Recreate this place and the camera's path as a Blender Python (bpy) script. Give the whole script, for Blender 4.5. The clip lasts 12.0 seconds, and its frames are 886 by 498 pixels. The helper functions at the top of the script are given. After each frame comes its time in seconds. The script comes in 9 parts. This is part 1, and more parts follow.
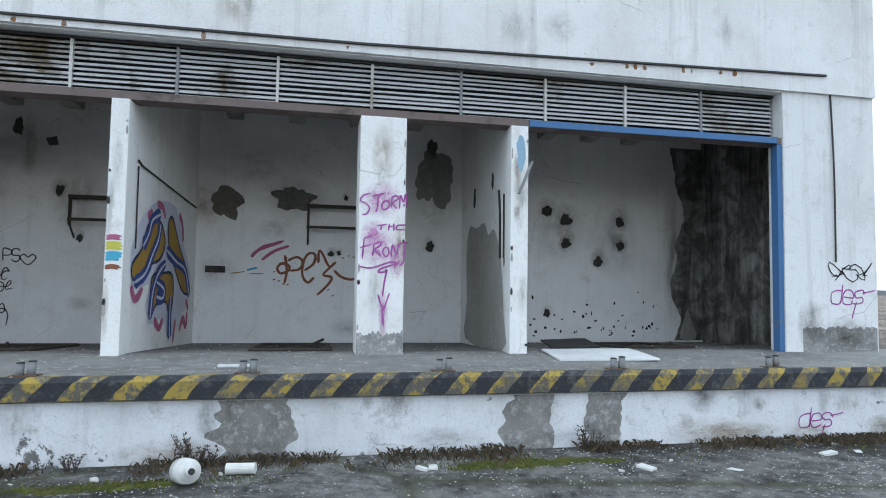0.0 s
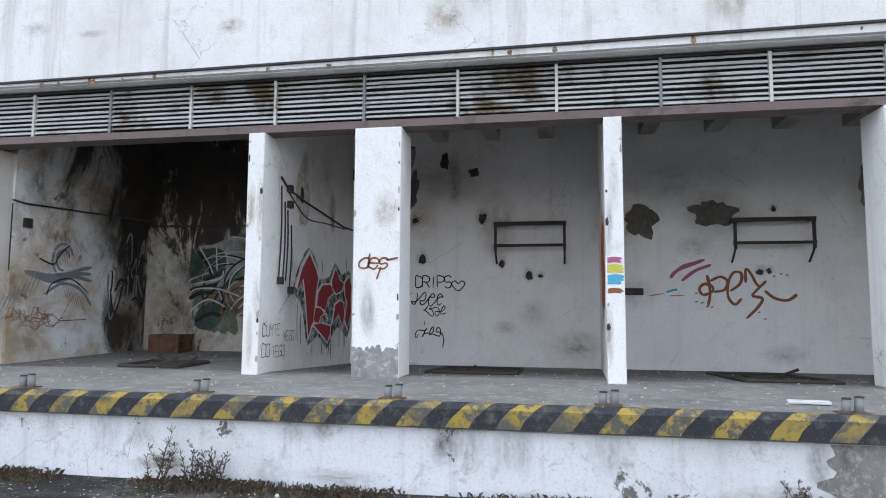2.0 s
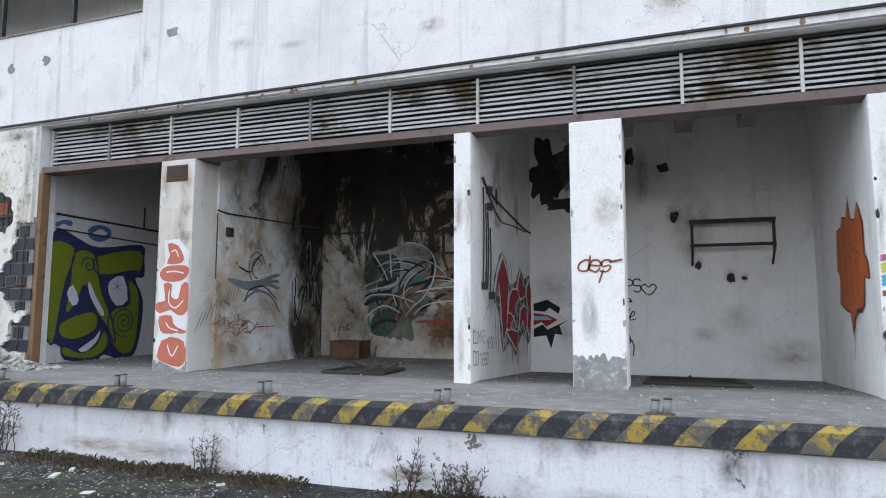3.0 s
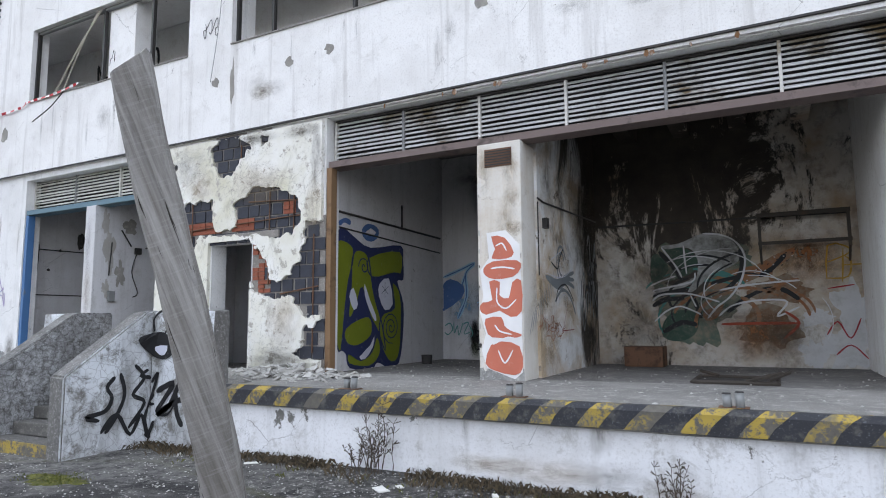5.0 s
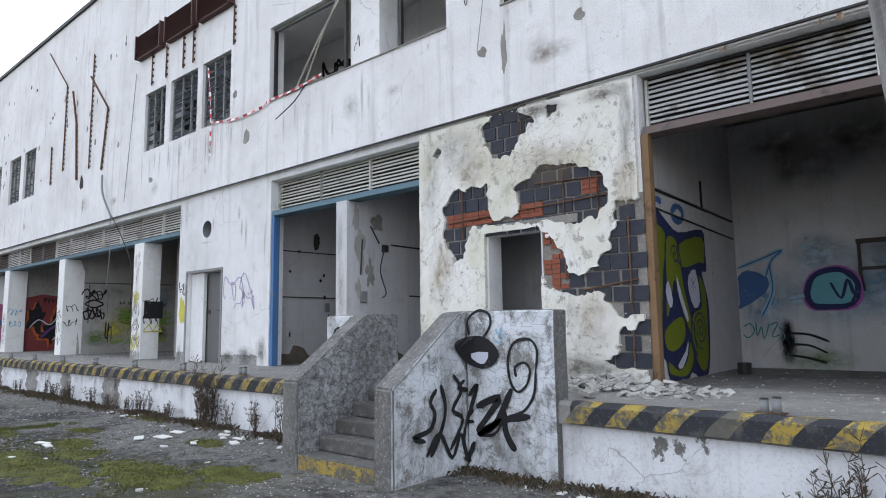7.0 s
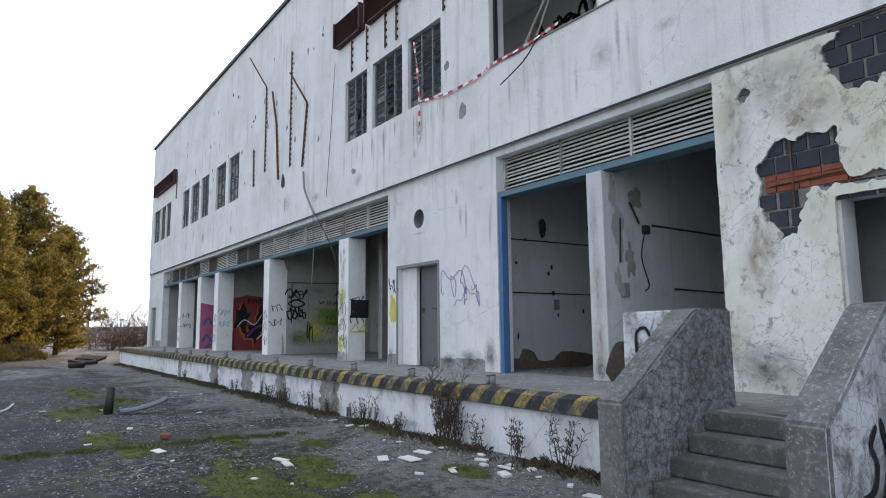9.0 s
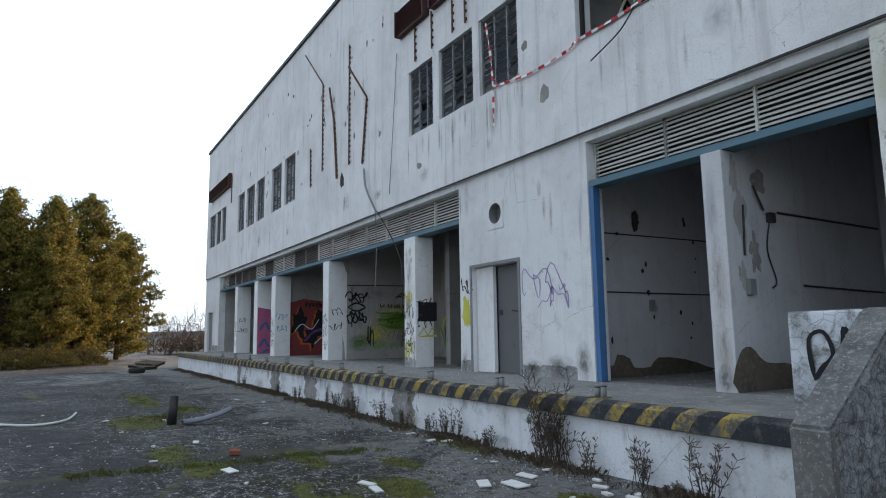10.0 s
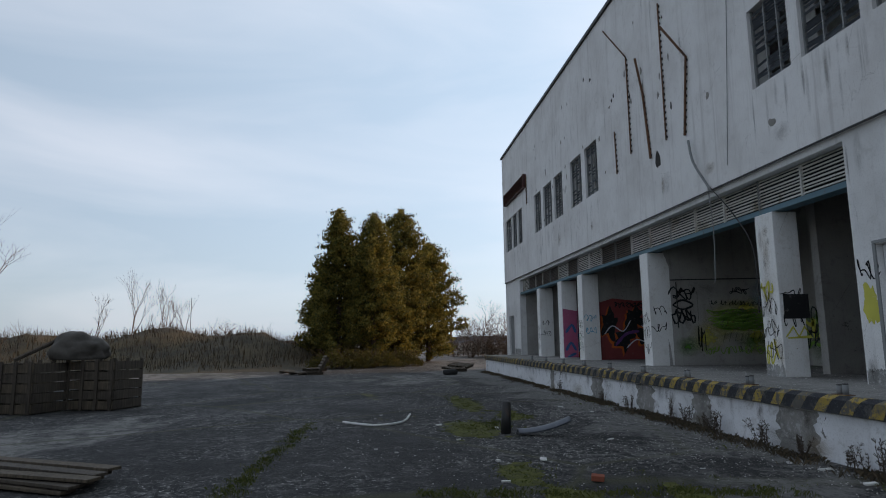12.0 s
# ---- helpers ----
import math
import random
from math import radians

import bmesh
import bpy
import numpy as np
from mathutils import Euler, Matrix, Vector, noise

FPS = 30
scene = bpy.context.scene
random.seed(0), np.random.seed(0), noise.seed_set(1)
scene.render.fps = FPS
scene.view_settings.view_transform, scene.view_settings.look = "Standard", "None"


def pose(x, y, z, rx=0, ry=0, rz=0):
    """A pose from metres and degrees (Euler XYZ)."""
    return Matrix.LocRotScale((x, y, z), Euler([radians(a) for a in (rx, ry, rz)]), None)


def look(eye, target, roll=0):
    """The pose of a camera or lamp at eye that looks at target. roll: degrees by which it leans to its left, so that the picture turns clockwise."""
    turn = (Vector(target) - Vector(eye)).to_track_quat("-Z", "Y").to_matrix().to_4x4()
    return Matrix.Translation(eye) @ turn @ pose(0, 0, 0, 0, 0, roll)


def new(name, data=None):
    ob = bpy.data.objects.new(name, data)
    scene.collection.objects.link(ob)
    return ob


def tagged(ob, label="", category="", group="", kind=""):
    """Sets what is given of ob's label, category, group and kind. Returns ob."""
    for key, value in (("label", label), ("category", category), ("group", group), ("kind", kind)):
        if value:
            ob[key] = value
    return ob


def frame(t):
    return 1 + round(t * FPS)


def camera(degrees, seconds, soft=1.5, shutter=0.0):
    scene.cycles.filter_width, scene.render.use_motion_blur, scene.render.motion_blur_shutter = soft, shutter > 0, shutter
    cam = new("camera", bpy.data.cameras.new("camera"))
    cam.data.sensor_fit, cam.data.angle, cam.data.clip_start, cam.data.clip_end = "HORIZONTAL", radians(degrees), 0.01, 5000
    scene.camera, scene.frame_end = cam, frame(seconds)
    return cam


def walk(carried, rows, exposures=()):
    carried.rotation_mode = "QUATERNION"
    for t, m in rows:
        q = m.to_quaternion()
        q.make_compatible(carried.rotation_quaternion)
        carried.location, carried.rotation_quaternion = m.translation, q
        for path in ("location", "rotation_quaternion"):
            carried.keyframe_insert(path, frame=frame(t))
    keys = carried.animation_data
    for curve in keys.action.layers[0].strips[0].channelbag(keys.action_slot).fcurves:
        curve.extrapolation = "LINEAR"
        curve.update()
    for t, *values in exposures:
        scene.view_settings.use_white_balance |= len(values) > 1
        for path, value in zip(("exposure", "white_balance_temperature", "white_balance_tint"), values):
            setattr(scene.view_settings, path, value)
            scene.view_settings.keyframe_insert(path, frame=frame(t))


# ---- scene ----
cam = camera(70.1, 12.0, 1.0)

PATH = [
    (0, (2.457, -8.197, 1.883), (2.855, -6.241, 2.002), 0.9),
    (0.5, (1.729, -7.97, 1.891), (1.97, -5.988, 2.015), 0.8),
    (1, (0.97, -7.725, 1.89), (1.01, -5.73, 2.033), 0.6),
    (1.5, (0.177, -7.586, 1.875), (0.065, -5.596, 2.039), 0.5),
    (2, (-0.59, -7.525, 1.874), (-0.936, -5.563, 2.053), 0.3),
    (2.5, (-1.314, -7.485, 1.883), (-1.791, -5.551, 2.069), 0.2),
    (3, (-2.035, -7.428, 1.873), (-2.693, -5.549, 2.068), 0.1),
    (3.2, (-2.345, -7.405, 1.864), (-3.041, -5.54, 2.062), 0.1),
    (4.8, (-5.395, -7.605, 1.745), (-6.254, -5.813, 1.974), -0.5),
    (5, (-5.695, -7.603, 1.737), (-6.612, -5.841, 1.968), -0.5),
    (5.5, (-6.407, -7.588, 1.742), (-7.423, -5.882, 1.979), -0.5),
    (6, (-7.141, -7.565, 1.75), (-8.264, -5.927, 1.987), -0.6),
    (6.5, (-7.854, -7.553, 1.757), (-9.052, -5.97, 1.997), -0.6),
    (7, (-8.555, -7.498, 1.765), (-9.842, -5.986, 2.005), -0.8),
    (7.5, (-9.227, -7.361, 1.769), (-10.594, -5.921, 2.014), -0.6),
    (7.7, (-9.488, -7.32, 1.768), (-10.881, -5.906, 2.008), -0.0),
    (9.3, (-11.539, -7.17, 1.751), (-13.181, -6.058, 2.01), -0.8),
    (9.5, (-11.781, -7.157, 1.754), (-13.432, -6.059, 2.016), -0.8),
    (10, (-12.365, -7.135, 1.773), (-14.057, -6.103, 2.037), -0.8),
    (10.5, (-12.926, -7.184, 1.772), (-14.679, -6.258, 2.04), -0.8),
    (11, (-13.43, -7.184, 1.774), (-15.251, -6.404, 2.05), -0.8),
    (11.5, (-13.951, -7.27, 1.736), (-15.862, -6.753, 2.02), -0.9),
    (12, (-14.398, -7.392, 1.712), (-16.366, -7.181, 2.002), -0.7),
]
walk(cam, [(t, look(eye, target, roll)) for t, eye, target, roll in PATH],
     [(0, 1.06, 7250, 19), (1, 1.35, 7450, 24), (3, 1.32, 7700, 26), (5.5, 1.32, 7750, 27), (6.5, 1.18, 7750, 27), (7.5, 1.02, 7700, 26), (9.5, 0.50, 7350, 24), (10.5, 0.12, 7050, 19), (11, -0.08, 7250, 23), (12, -0.72, 7150, 22)])

# ---- light ----
SUN_ELEV, SUN_AZ = radians(14), radians(-24)      # low winter sun behind the building, azimuth from +y towards +x
world = bpy.data.worlds.new("world")
scene.world = world
world.use_nodes = True
wn, wl = world.node_tree.nodes, world.node_tree.links
wn.clear()
sky = wn.new("ShaderNodeTexSky")
sky.sky_type = 'NISHITA'
sky.sun_disc = False
sky.sun_elevation = SUN_ELEV
sky.sun_rotation = SUN_AZ
sky.air_density, sky.dust_density, sky.ozone_density = 1.0, 1.5, 1.6
wco = wn.new("ShaderNodeTexCoord")
wmap = wn.new("ShaderNodeMapping")
wmap.inputs["Scale"].default_value = (0.8, 1.0, 5.0)
wmap.inputs["Rotation"].default_value = (0.25, 0.15, 0.6)
wno = wn.new("ShaderNodeTexNoise")
wno.inputs["Scale"].default_value, wno.inputs["Detail"].default_value = 1.4, 7.0
wno.inputs["Distortion"].default_value = 0.6
wra = wn.new("ShaderNodeValToRGB")
wra.color_ramp.elements[0].position, wra.color_ramp.elements[1].position = 0.40, 0.80
wmx = wn.new("ShaderNodeMixRGB")
wmx.inputs["Color2"].default_value = (14.0, 15.0, 15.8, 1)
wml = wn.new("ShaderNodeMath")
wml.operation = 'MULTIPLY'
wml.inputs[1].default_value = 0.26
wbg = wn.new("ShaderNodeBackground")
wbg.inputs["Strength"].default_value = 0.15
wout = wn.new("ShaderNodeOutputWorld")
wl.new(wco.outputs["Generated"], wmap.inputs["Vector"])
wl.new(wmap.outputs["Vector"], wno.inputs["Vector"])
wl.new(wno.outputs["Fac"], wra.inputs["Fac"])
wl.new(wra.outputs["Color"], wml.inputs[0])
wad = wn.new("ShaderNodeMath")          # a thin even veil of high cloud under the wisps
wad.operation = 'ADD'
wad.inputs[1].default_value = 0.0
wl.new(wml.outputs["Value"], wad.inputs[0])
wl.new(wad.outputs["Value"], wmx.inputs["Fac"])
veil = wn.new("ShaderNodeMixRGB")
veil.inputs["Fac"].default_value = 0.5
wnd = wn.new("ShaderNodeVectorMath")
wnd.operation = 'DOT_PRODUCT'
wnd.inputs[1].default_value = (math.sin(SUN_AZ) * math.cos(SUN_ELEV), math.cos(SUN_AZ) * math.cos(SUN_ELEV), math.sin(SUN_ELEV))
wng = wn.new("ShaderNodeMapRange")
wng.inputs["From Min"].default_value, wng.inputs["From Max"].default_value = -0.6, 0.8
wnc = wn.new("ShaderNodeMixRGB")
wnc.inputs["Color1"].default_value = (4.4, 6.2, 7.8, 1)
wnc.inputs["Color2"].default_value = (10.2, 15.2, 19.2, 1)
wl.new(wco.outputs["Generated"], wnd.inputs[0])
wl.new(wnd.outputs["Value"], wng.inputs["Value"])
wl.new(wng.outputs["Result"], wnc.inputs["Fac"])
wl.new(wnc.outputs["Color"], veil.inputs["Color2"])
wl.new(sky.outputs["Color"], veil.inputs["Color1"])
wl.new(veil.outputs["Color"], wmx.inputs["Color1"])
wl.new(wmx.outputs["Color"], wbg.inputs["Color"])
wl.new(wbg.outputs["Background"], wout.inputs["Surface"])

sun_dir = Vector((math.sin(SUN_AZ) * math.cos(SUN_ELEV), math.cos(SUN_AZ) * math.cos(SUN_ELEV), math.sin(SUN_ELEV)))
sun = new("sun", bpy.data.lights.new("sun", 'SUN'))
sun.data.energy, sun.data.angle, sun.data.color = 4.6, radians(0.6), (1.0, 0.72, 0.44)
sun.matrix_world = look(sun_dir * 100, (0, 0, 0))

# ---- materials ----


class Mat:
    """A small builder for node materials."""

    def __init__(self, name, rough=0.85, metal=0.0, spec=0.3):
        self.m = bpy.data.materials.new(name)
        self.m.use_nodes = True
        self.n, self.l = self.m.node_tree.nodes, self.m.node_tree.links
        self.b = self.n["Principled BSDF"]
        self.b.inputs["Roughness"].default_value = rough
        self.b.inputs["Metallic"].default_value = metal
        self.b.inputs["Specular IOR Level"].default_value = spec
        self.co = self.n.new("ShaderNodeTexCoord").outputs["Object"]

    def scaled(self, sx, sy, sz):
        mp = self.n.new("ShaderNodeMapping")
        mp.inputs["Scale"].default_value = (sx, sy, sz)
        self.l.new(self.co, mp.inputs["Vector"])
        return mp.outputs["Vector"]

    def noise(self, scale, detail=4.0, rough=0.6, dist=0.0, vec=None):
        t = self.n.new("ShaderNodeTexNoise")
        t.inputs["Scale"].default_value, t.inputs["Detail"].default_value = scale, detail
        t.inputs["Roughness"].default_value, t.inputs["Distortion"].default_value = rough, dist
        self.l.new(vec or self.co, t.inputs["Vector"])
        return t.outputs["Fac"]

    def cracks(self, scale, vec=None):
        t = self.n.new("ShaderNodeTexVoronoi")
        t.feature = 'DISTANCE_TO_EDGE'
        t.inputs["Scale"].default_value = scale
        self.l.new(vec or self.co, t.inputs["Vector"])
        return t.outputs["Distance"]

    def cut(self, fac, a, b):
        t = self.n.new("ShaderNodeMapRange")
        t.inputs["From Min"].default_value, t.inputs["From Max"].default_value = a, b
        self.l.new(fac, t.inputs["Value"])
        return t.outputs["Result"]

    def mul(self, a, b, op='MULTIPLY'):
        t = self.n.new("ShaderNodeMath")
        t.operation = op
        t.use_clamp = True
        for i, v in enumerate((a, b)):
            if isinstance(v, (int, float)):
                t.inputs[i].default_value = v
            else:
                self.l.new(v, t.inputs[i])
        return t.outputs["Value"]

    def mix(self, fac, a, b):
        t = self.n.new("ShaderNodeMixRGB")
        for key, v in (("Fac", fac), ("Color1", a), ("Color2", b)):
            if isinstance(v, (int, float)):
                t.inputs[key].default_value = v
            elif isinstance(v, tuple):
                t.inputs[key].default_value = (*v, 1)
            else:
                self.l.new(v, t.inputs[key])
        return t.outputs["Color"]

    def random(self):
        return self.n.new("ShaderNodeObjectInfo").outputs["Random"]

    def spread(self, k):
        t = self.n.new("ShaderNodeMath")
        t.operation = 'MULTIPLY'
        t.inputs[1].default_value = k
        self.l.new(self.random(), t.inputs[0])
        return t.outputs["Value"]

    def island(self):
        return self.n.new("ShaderNodeNewGeometry").outputs["Random Per Island"]

    def axis(self, i):
        s = self.n.new("ShaderNodeSeparateXYZ")
        self.l.new(self.co, s.inputs["Vector"])
        return s.outputs[i]

    def done(self, colour, bump=None, strength=0.3, depth=0.01, rough=None):
        if isinstance(colour, tuple):
            self.b.inputs["Base Color"].default_value = (*colour, 1)
        else:
            self.l.new(colour, self.b.inputs["Base Color"])
        if bump is not None:
            t = self.n.new("ShaderNodeBump")
            t.inputs["Strength"].default_value, t.inputs["Distance"].default_value = strength, depth
            self.l.new(bump, t.inputs["Height"])
            self.l.new(t.outputs["Normal"], self.b.inputs["Normal"])
        if rough is not None:
            self.l.new(rough, self.b.inputs["Roughness"])
        return self.m


def wall_paint(name, base, dirt, grey, dirt_cut=(0.52, 0.75), bare_cut=(0.66, 0.68), streak=0.5, bare_scale=0.9, smear=0.4):
    """White lime paint on plaster: broad dirt, thin runs of rain, chipped spots down to grey render."""
    m = Mat(name, 0.9)
    broad = m.cut(m.noise(0.55, 7, 0.66), *dirt_cut)
    runs = m.cut(m.noise(1.0, 6, 0.66, 0.2, m.scaled(5.5, 5.5, 0.25)), 0.54, 0.72)
    col = m.mix(m.mul(broad, 0.5), base, dirt)
    col = m.mix(m.mul(runs, streak * 0.7), col, tuple(c * 0.8 for c in dirt))
    smudge = m.cut(m.noise(3.4, 9, 0.78, 0.4), 0.54, 0.68)
    col = m.mix(m.mul(smudge, smear), col, dirt)
    dark = m.mul(m.cut(m.noise(2.3, 10, 0.8, 0.5, m.scaled(1.0, 1.0, 0.6)), 0.645, 0.68), 0.6)
    col = m.mix(dark, col, tuple(c * 0.5 for c in dirt))
    bend = m.n.new("ShaderNodeVectorMath")
    bend.operation = 'ADD'
    m.l.new(m.co, bend.inputs[0])
    m.l.new(m.mul(m.noise(3.0, 5, 0.7), 0.5), bend.inputs[1])
    hair = m.mul(m.cut(m.cracks(1.1, bend.outputs["Vector"]), 0.006, 0.0), m.cut(m.noise(0.8, 4), 0.52, 0.6))
    col = m.mix(m.mul(hair, 0.7), col, tuple(c * 0.4 for c in dirt))
    grain = m.noise(38, 3, 0.6)
    col = m.mix(m.mul(m.cut(grain, 0.52, 0.66), 0.25), col, dirt)
    chips = m.cut(m.noise(9.0, 6, 0.72), 0.69, 0.70)
    bare = m.cut(m.noise(bare_scale, 9, 0.72, 0.25), *bare_cut)
    lost = m.mul(chips, bare, 'MAXIMUM')
    g2 = m.mix(m.noise(14, 5), grey, tuple(c * 0.55 for c in grey))
    col = m.mix(lost, col, g2)
    relief = m.mul(m.mul(grain, 0.35), m.mul(lost, 0.65), 'SUBTRACT')
    return m.done(col, relief, 0.35, 0.02)


WHITE = wall_paint("white_plaster", (0.74, 0.74, 0.735), (0.38, 0.37, 0.35), (0.34, 0.33, 0.31), (0.46, 0.74), (0.70, 0.72), 0.5)
UPPER = wall_paint("upper_plaster", (0.79, 0.785, 0.775), (0.41, 0.38, 0.355), (0.40, 0.38, 0.35), (0.44, 0.78), (0.73, 0.77), 0.6, 0.7, 0.3)
INNER = wall_paint("inner_plaster", (0.83, 0.825, 0.815), (0.55, 0.52, 0.49), (0.26, 0.25, 0.235), (0.48, 0.78), (0.715, 0.73), 0.3, 1.3, 0.4)
# Darker copy of inner_plaster: the shade of the middle bays put into colour.
SHADED_INNER = wall_paint("shaded_inner_plaster", (0.56, 0.56, 0.57), (0.33, 0.315, 0.30), (0.19, 0.175, 0.16), (0.46, 0.76), (0.69, 0.705), 0.45, 1.3, 0.5)
PIERSTAINED = wall_paint("stained_pier_plaster", (0.64, 0.62, 0.58), (0.50, 0.38, 0.26), (0.38, 0.36, 0.33), (0.45, 0.62), (0.70, 0.72), 0.5, 1.6, 0.4)
PILLAR = wall_paint("pillar_plaster", (0.80, 0.80, 0.785), (0.46, 0.41, 0.35), (0.38, 0.36, 0.33), (0.5, 0.8), (0.72, 0.73), 0.35, 1.6, 0.4)
# Inner plaster again, dirtier, with the far bays' deep shade mixed into its colour.
DIM = wall_paint("shade_darkened_dirty_plaster", (0.40, 0.39, 0.37), (0.17, 0.16, 0.145), (0.12, 0.115, 0.105), (0.40, 0.7), (0.66, 0.68), 0.5, 1.3, 0.7)
DOCKWALL = wall_paint("dock_wall_paint", (0.72, 0.73, 0.75), (0.34, 0.33, 0.315), (0.20, 0.195, 0.185), (0.50, 0.72), (0.63, 0.645), 0.45, 1.9, 0.8)


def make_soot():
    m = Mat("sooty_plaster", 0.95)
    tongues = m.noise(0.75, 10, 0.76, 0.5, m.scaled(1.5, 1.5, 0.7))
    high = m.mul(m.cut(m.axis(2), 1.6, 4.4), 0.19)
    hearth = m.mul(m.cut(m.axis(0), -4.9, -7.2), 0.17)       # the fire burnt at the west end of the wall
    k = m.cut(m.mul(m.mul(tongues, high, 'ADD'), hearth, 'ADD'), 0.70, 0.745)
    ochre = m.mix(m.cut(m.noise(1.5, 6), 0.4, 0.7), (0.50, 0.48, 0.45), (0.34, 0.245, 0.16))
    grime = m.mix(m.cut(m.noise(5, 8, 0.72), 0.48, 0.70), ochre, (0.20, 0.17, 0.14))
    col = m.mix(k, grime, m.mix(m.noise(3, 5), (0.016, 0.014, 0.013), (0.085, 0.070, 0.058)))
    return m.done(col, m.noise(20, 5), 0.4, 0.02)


def make_scorched():
    """The side wall of the burnt bay: white and ochre in front, scorched towards the back and top."""
    m = Mat("scorched_side_plaster", 0.93)
    deep = m.mul(m.cut(m.axis(1), 0.9, 3.6), 0.30)
    high = m.mul(m.cut(m.axis(2), 2.6, 4.6), 0.14)
    n = m.noise(1.1, 9, 0.72, 0.6, m.scaled(1.0, 1.0, 0.55))
    k = m.cut(m.mul(m.mul(n, deep, 'ADD'), high, 'ADD'), 0.66, 0.80)
    ochre = m.cut(m.noise(0.9, 8, 0.7, 0.4), 0.44, 0.60)
    col = m.mix(m.cut(m.noise(2.5, 8, 0.75), 0.48, 0.66), (0.72, 0.74, 0.75), (0.48, 0.47, 0.44))
    col = m.mix(m.mul(ochre, 0.8), col, (0.46, 0.33, 0.20))
    bare = m.cut(m.noise(1.9, 9, 0.75, 0.3), 0.605, 0.62)
    col = m.mix(bare, col, m.mix(m.noise(14, 5), (0.30, 0.26, 0.21), (0.17, 0.145, 0.12)))
    col = m.mix(k, col, m.mix(m.noise(4, 6), (0.016, 0.014, 0.012), (0.10, 0.082, 0.065)))
    return m.done(col, m.mul(m.noise(24, 5), m.mul(bare, 0.5), 'SUBTRACT'), 0.4, 0.02)


SCORCHED = make_scorched()
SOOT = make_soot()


def make_damp():
    """A wet, mouldy wall: dark vertical runs over grey render."""
    m = Mat("damp_black_plaster", 0.85)
    runs = m.cut(m.noise(1.0, 7, 0.7, 0.4, m.scaled(2.6, 2.6, 0.35)), 0.34, 0.66)
    mould = m.cut(m.noise(2.4, 8, 0.72, 0.5), 0.42, 0.62)
    col = m.mix(runs, (0.035, 0.031, 0.028), m.mix(mould, (0.13, 0.12, 0.11), (0.46, 0.46, 0.45)))
    return m.done(col, m.noise(18, 6, 0.7), 0.5, 0.02)


DAMP = make_damp()


def make_concrete(name, a, b, c, scale=1.0, speck=0.5):
    m = Mat(name, 0.93)
    col = m.mix(m.cut(m.noise(0.7 * scale, 7, 0.65), 0.35, 0.7), a, b)
    col = m.mix(m.mul(m.cut(m.noise(4.5 * scale, 6, 0.7), 0.52, 0.68), 0.8), col, c)
    col = m.mix(m.mul(m.cut(m.noise(60, 2), 0.62, 0.7), speck), col, tuple(min(1, x * 2.6) for x in a))
    return m.done(col, m.noise(28, 6, 0.7), 0.5, 0.015)


CONCRETE = make_concrete("dock_concrete", (0.25, 0.24, 0.225), (0.15, 0.145, 0.138), (0.36, 0.345, 0.32), 1.3, 0.7)
ROUGHCAST = make_concrete("stair_render", (0.17, 0.165, 0.158), (0.085, 0.082, 0.078), (0.30, 0.295, 0.285), 5.0, 0.7)
INFLOOR = make_concrete("bay_floor_concrete", (0.20, 0.19, 0.18), (0.11, 0.105, 0.10), (0.30, 0.285, 0.265), 1.4, 0.7)
RENDERGREY = make_concrete("bare_render", (0.30, 0.285, 0.26), (0.20, 0.19, 0.175), (0.38, 0.36, 0.33), 2.0, 0.2)
WORN = make_concrete("worn_render", (0.33, 0.33, 0.32), (0.16, 0.16, 0.155), (0.55, 0.55, 0.54), 3.5, 0.3)
# one dark concrete tone for the ceiling of all bays
CEILING = make_concrete("dark_ceiling_concrete", (0.21, 0.20, 0.19), (0.10, 0.095, 0.09), (0.30, 0.29, 0.27), 0.8, 0.2)
# near-black render, also the painted-in inner shade of flat holes, slot and pits
DARKHOLE = make_concrete("broken_render", (0.055, 0.05, 0.047), (0.03, 0.028, 0.026), (0.11, 0.10, 0.09), 3.0, 0.2)


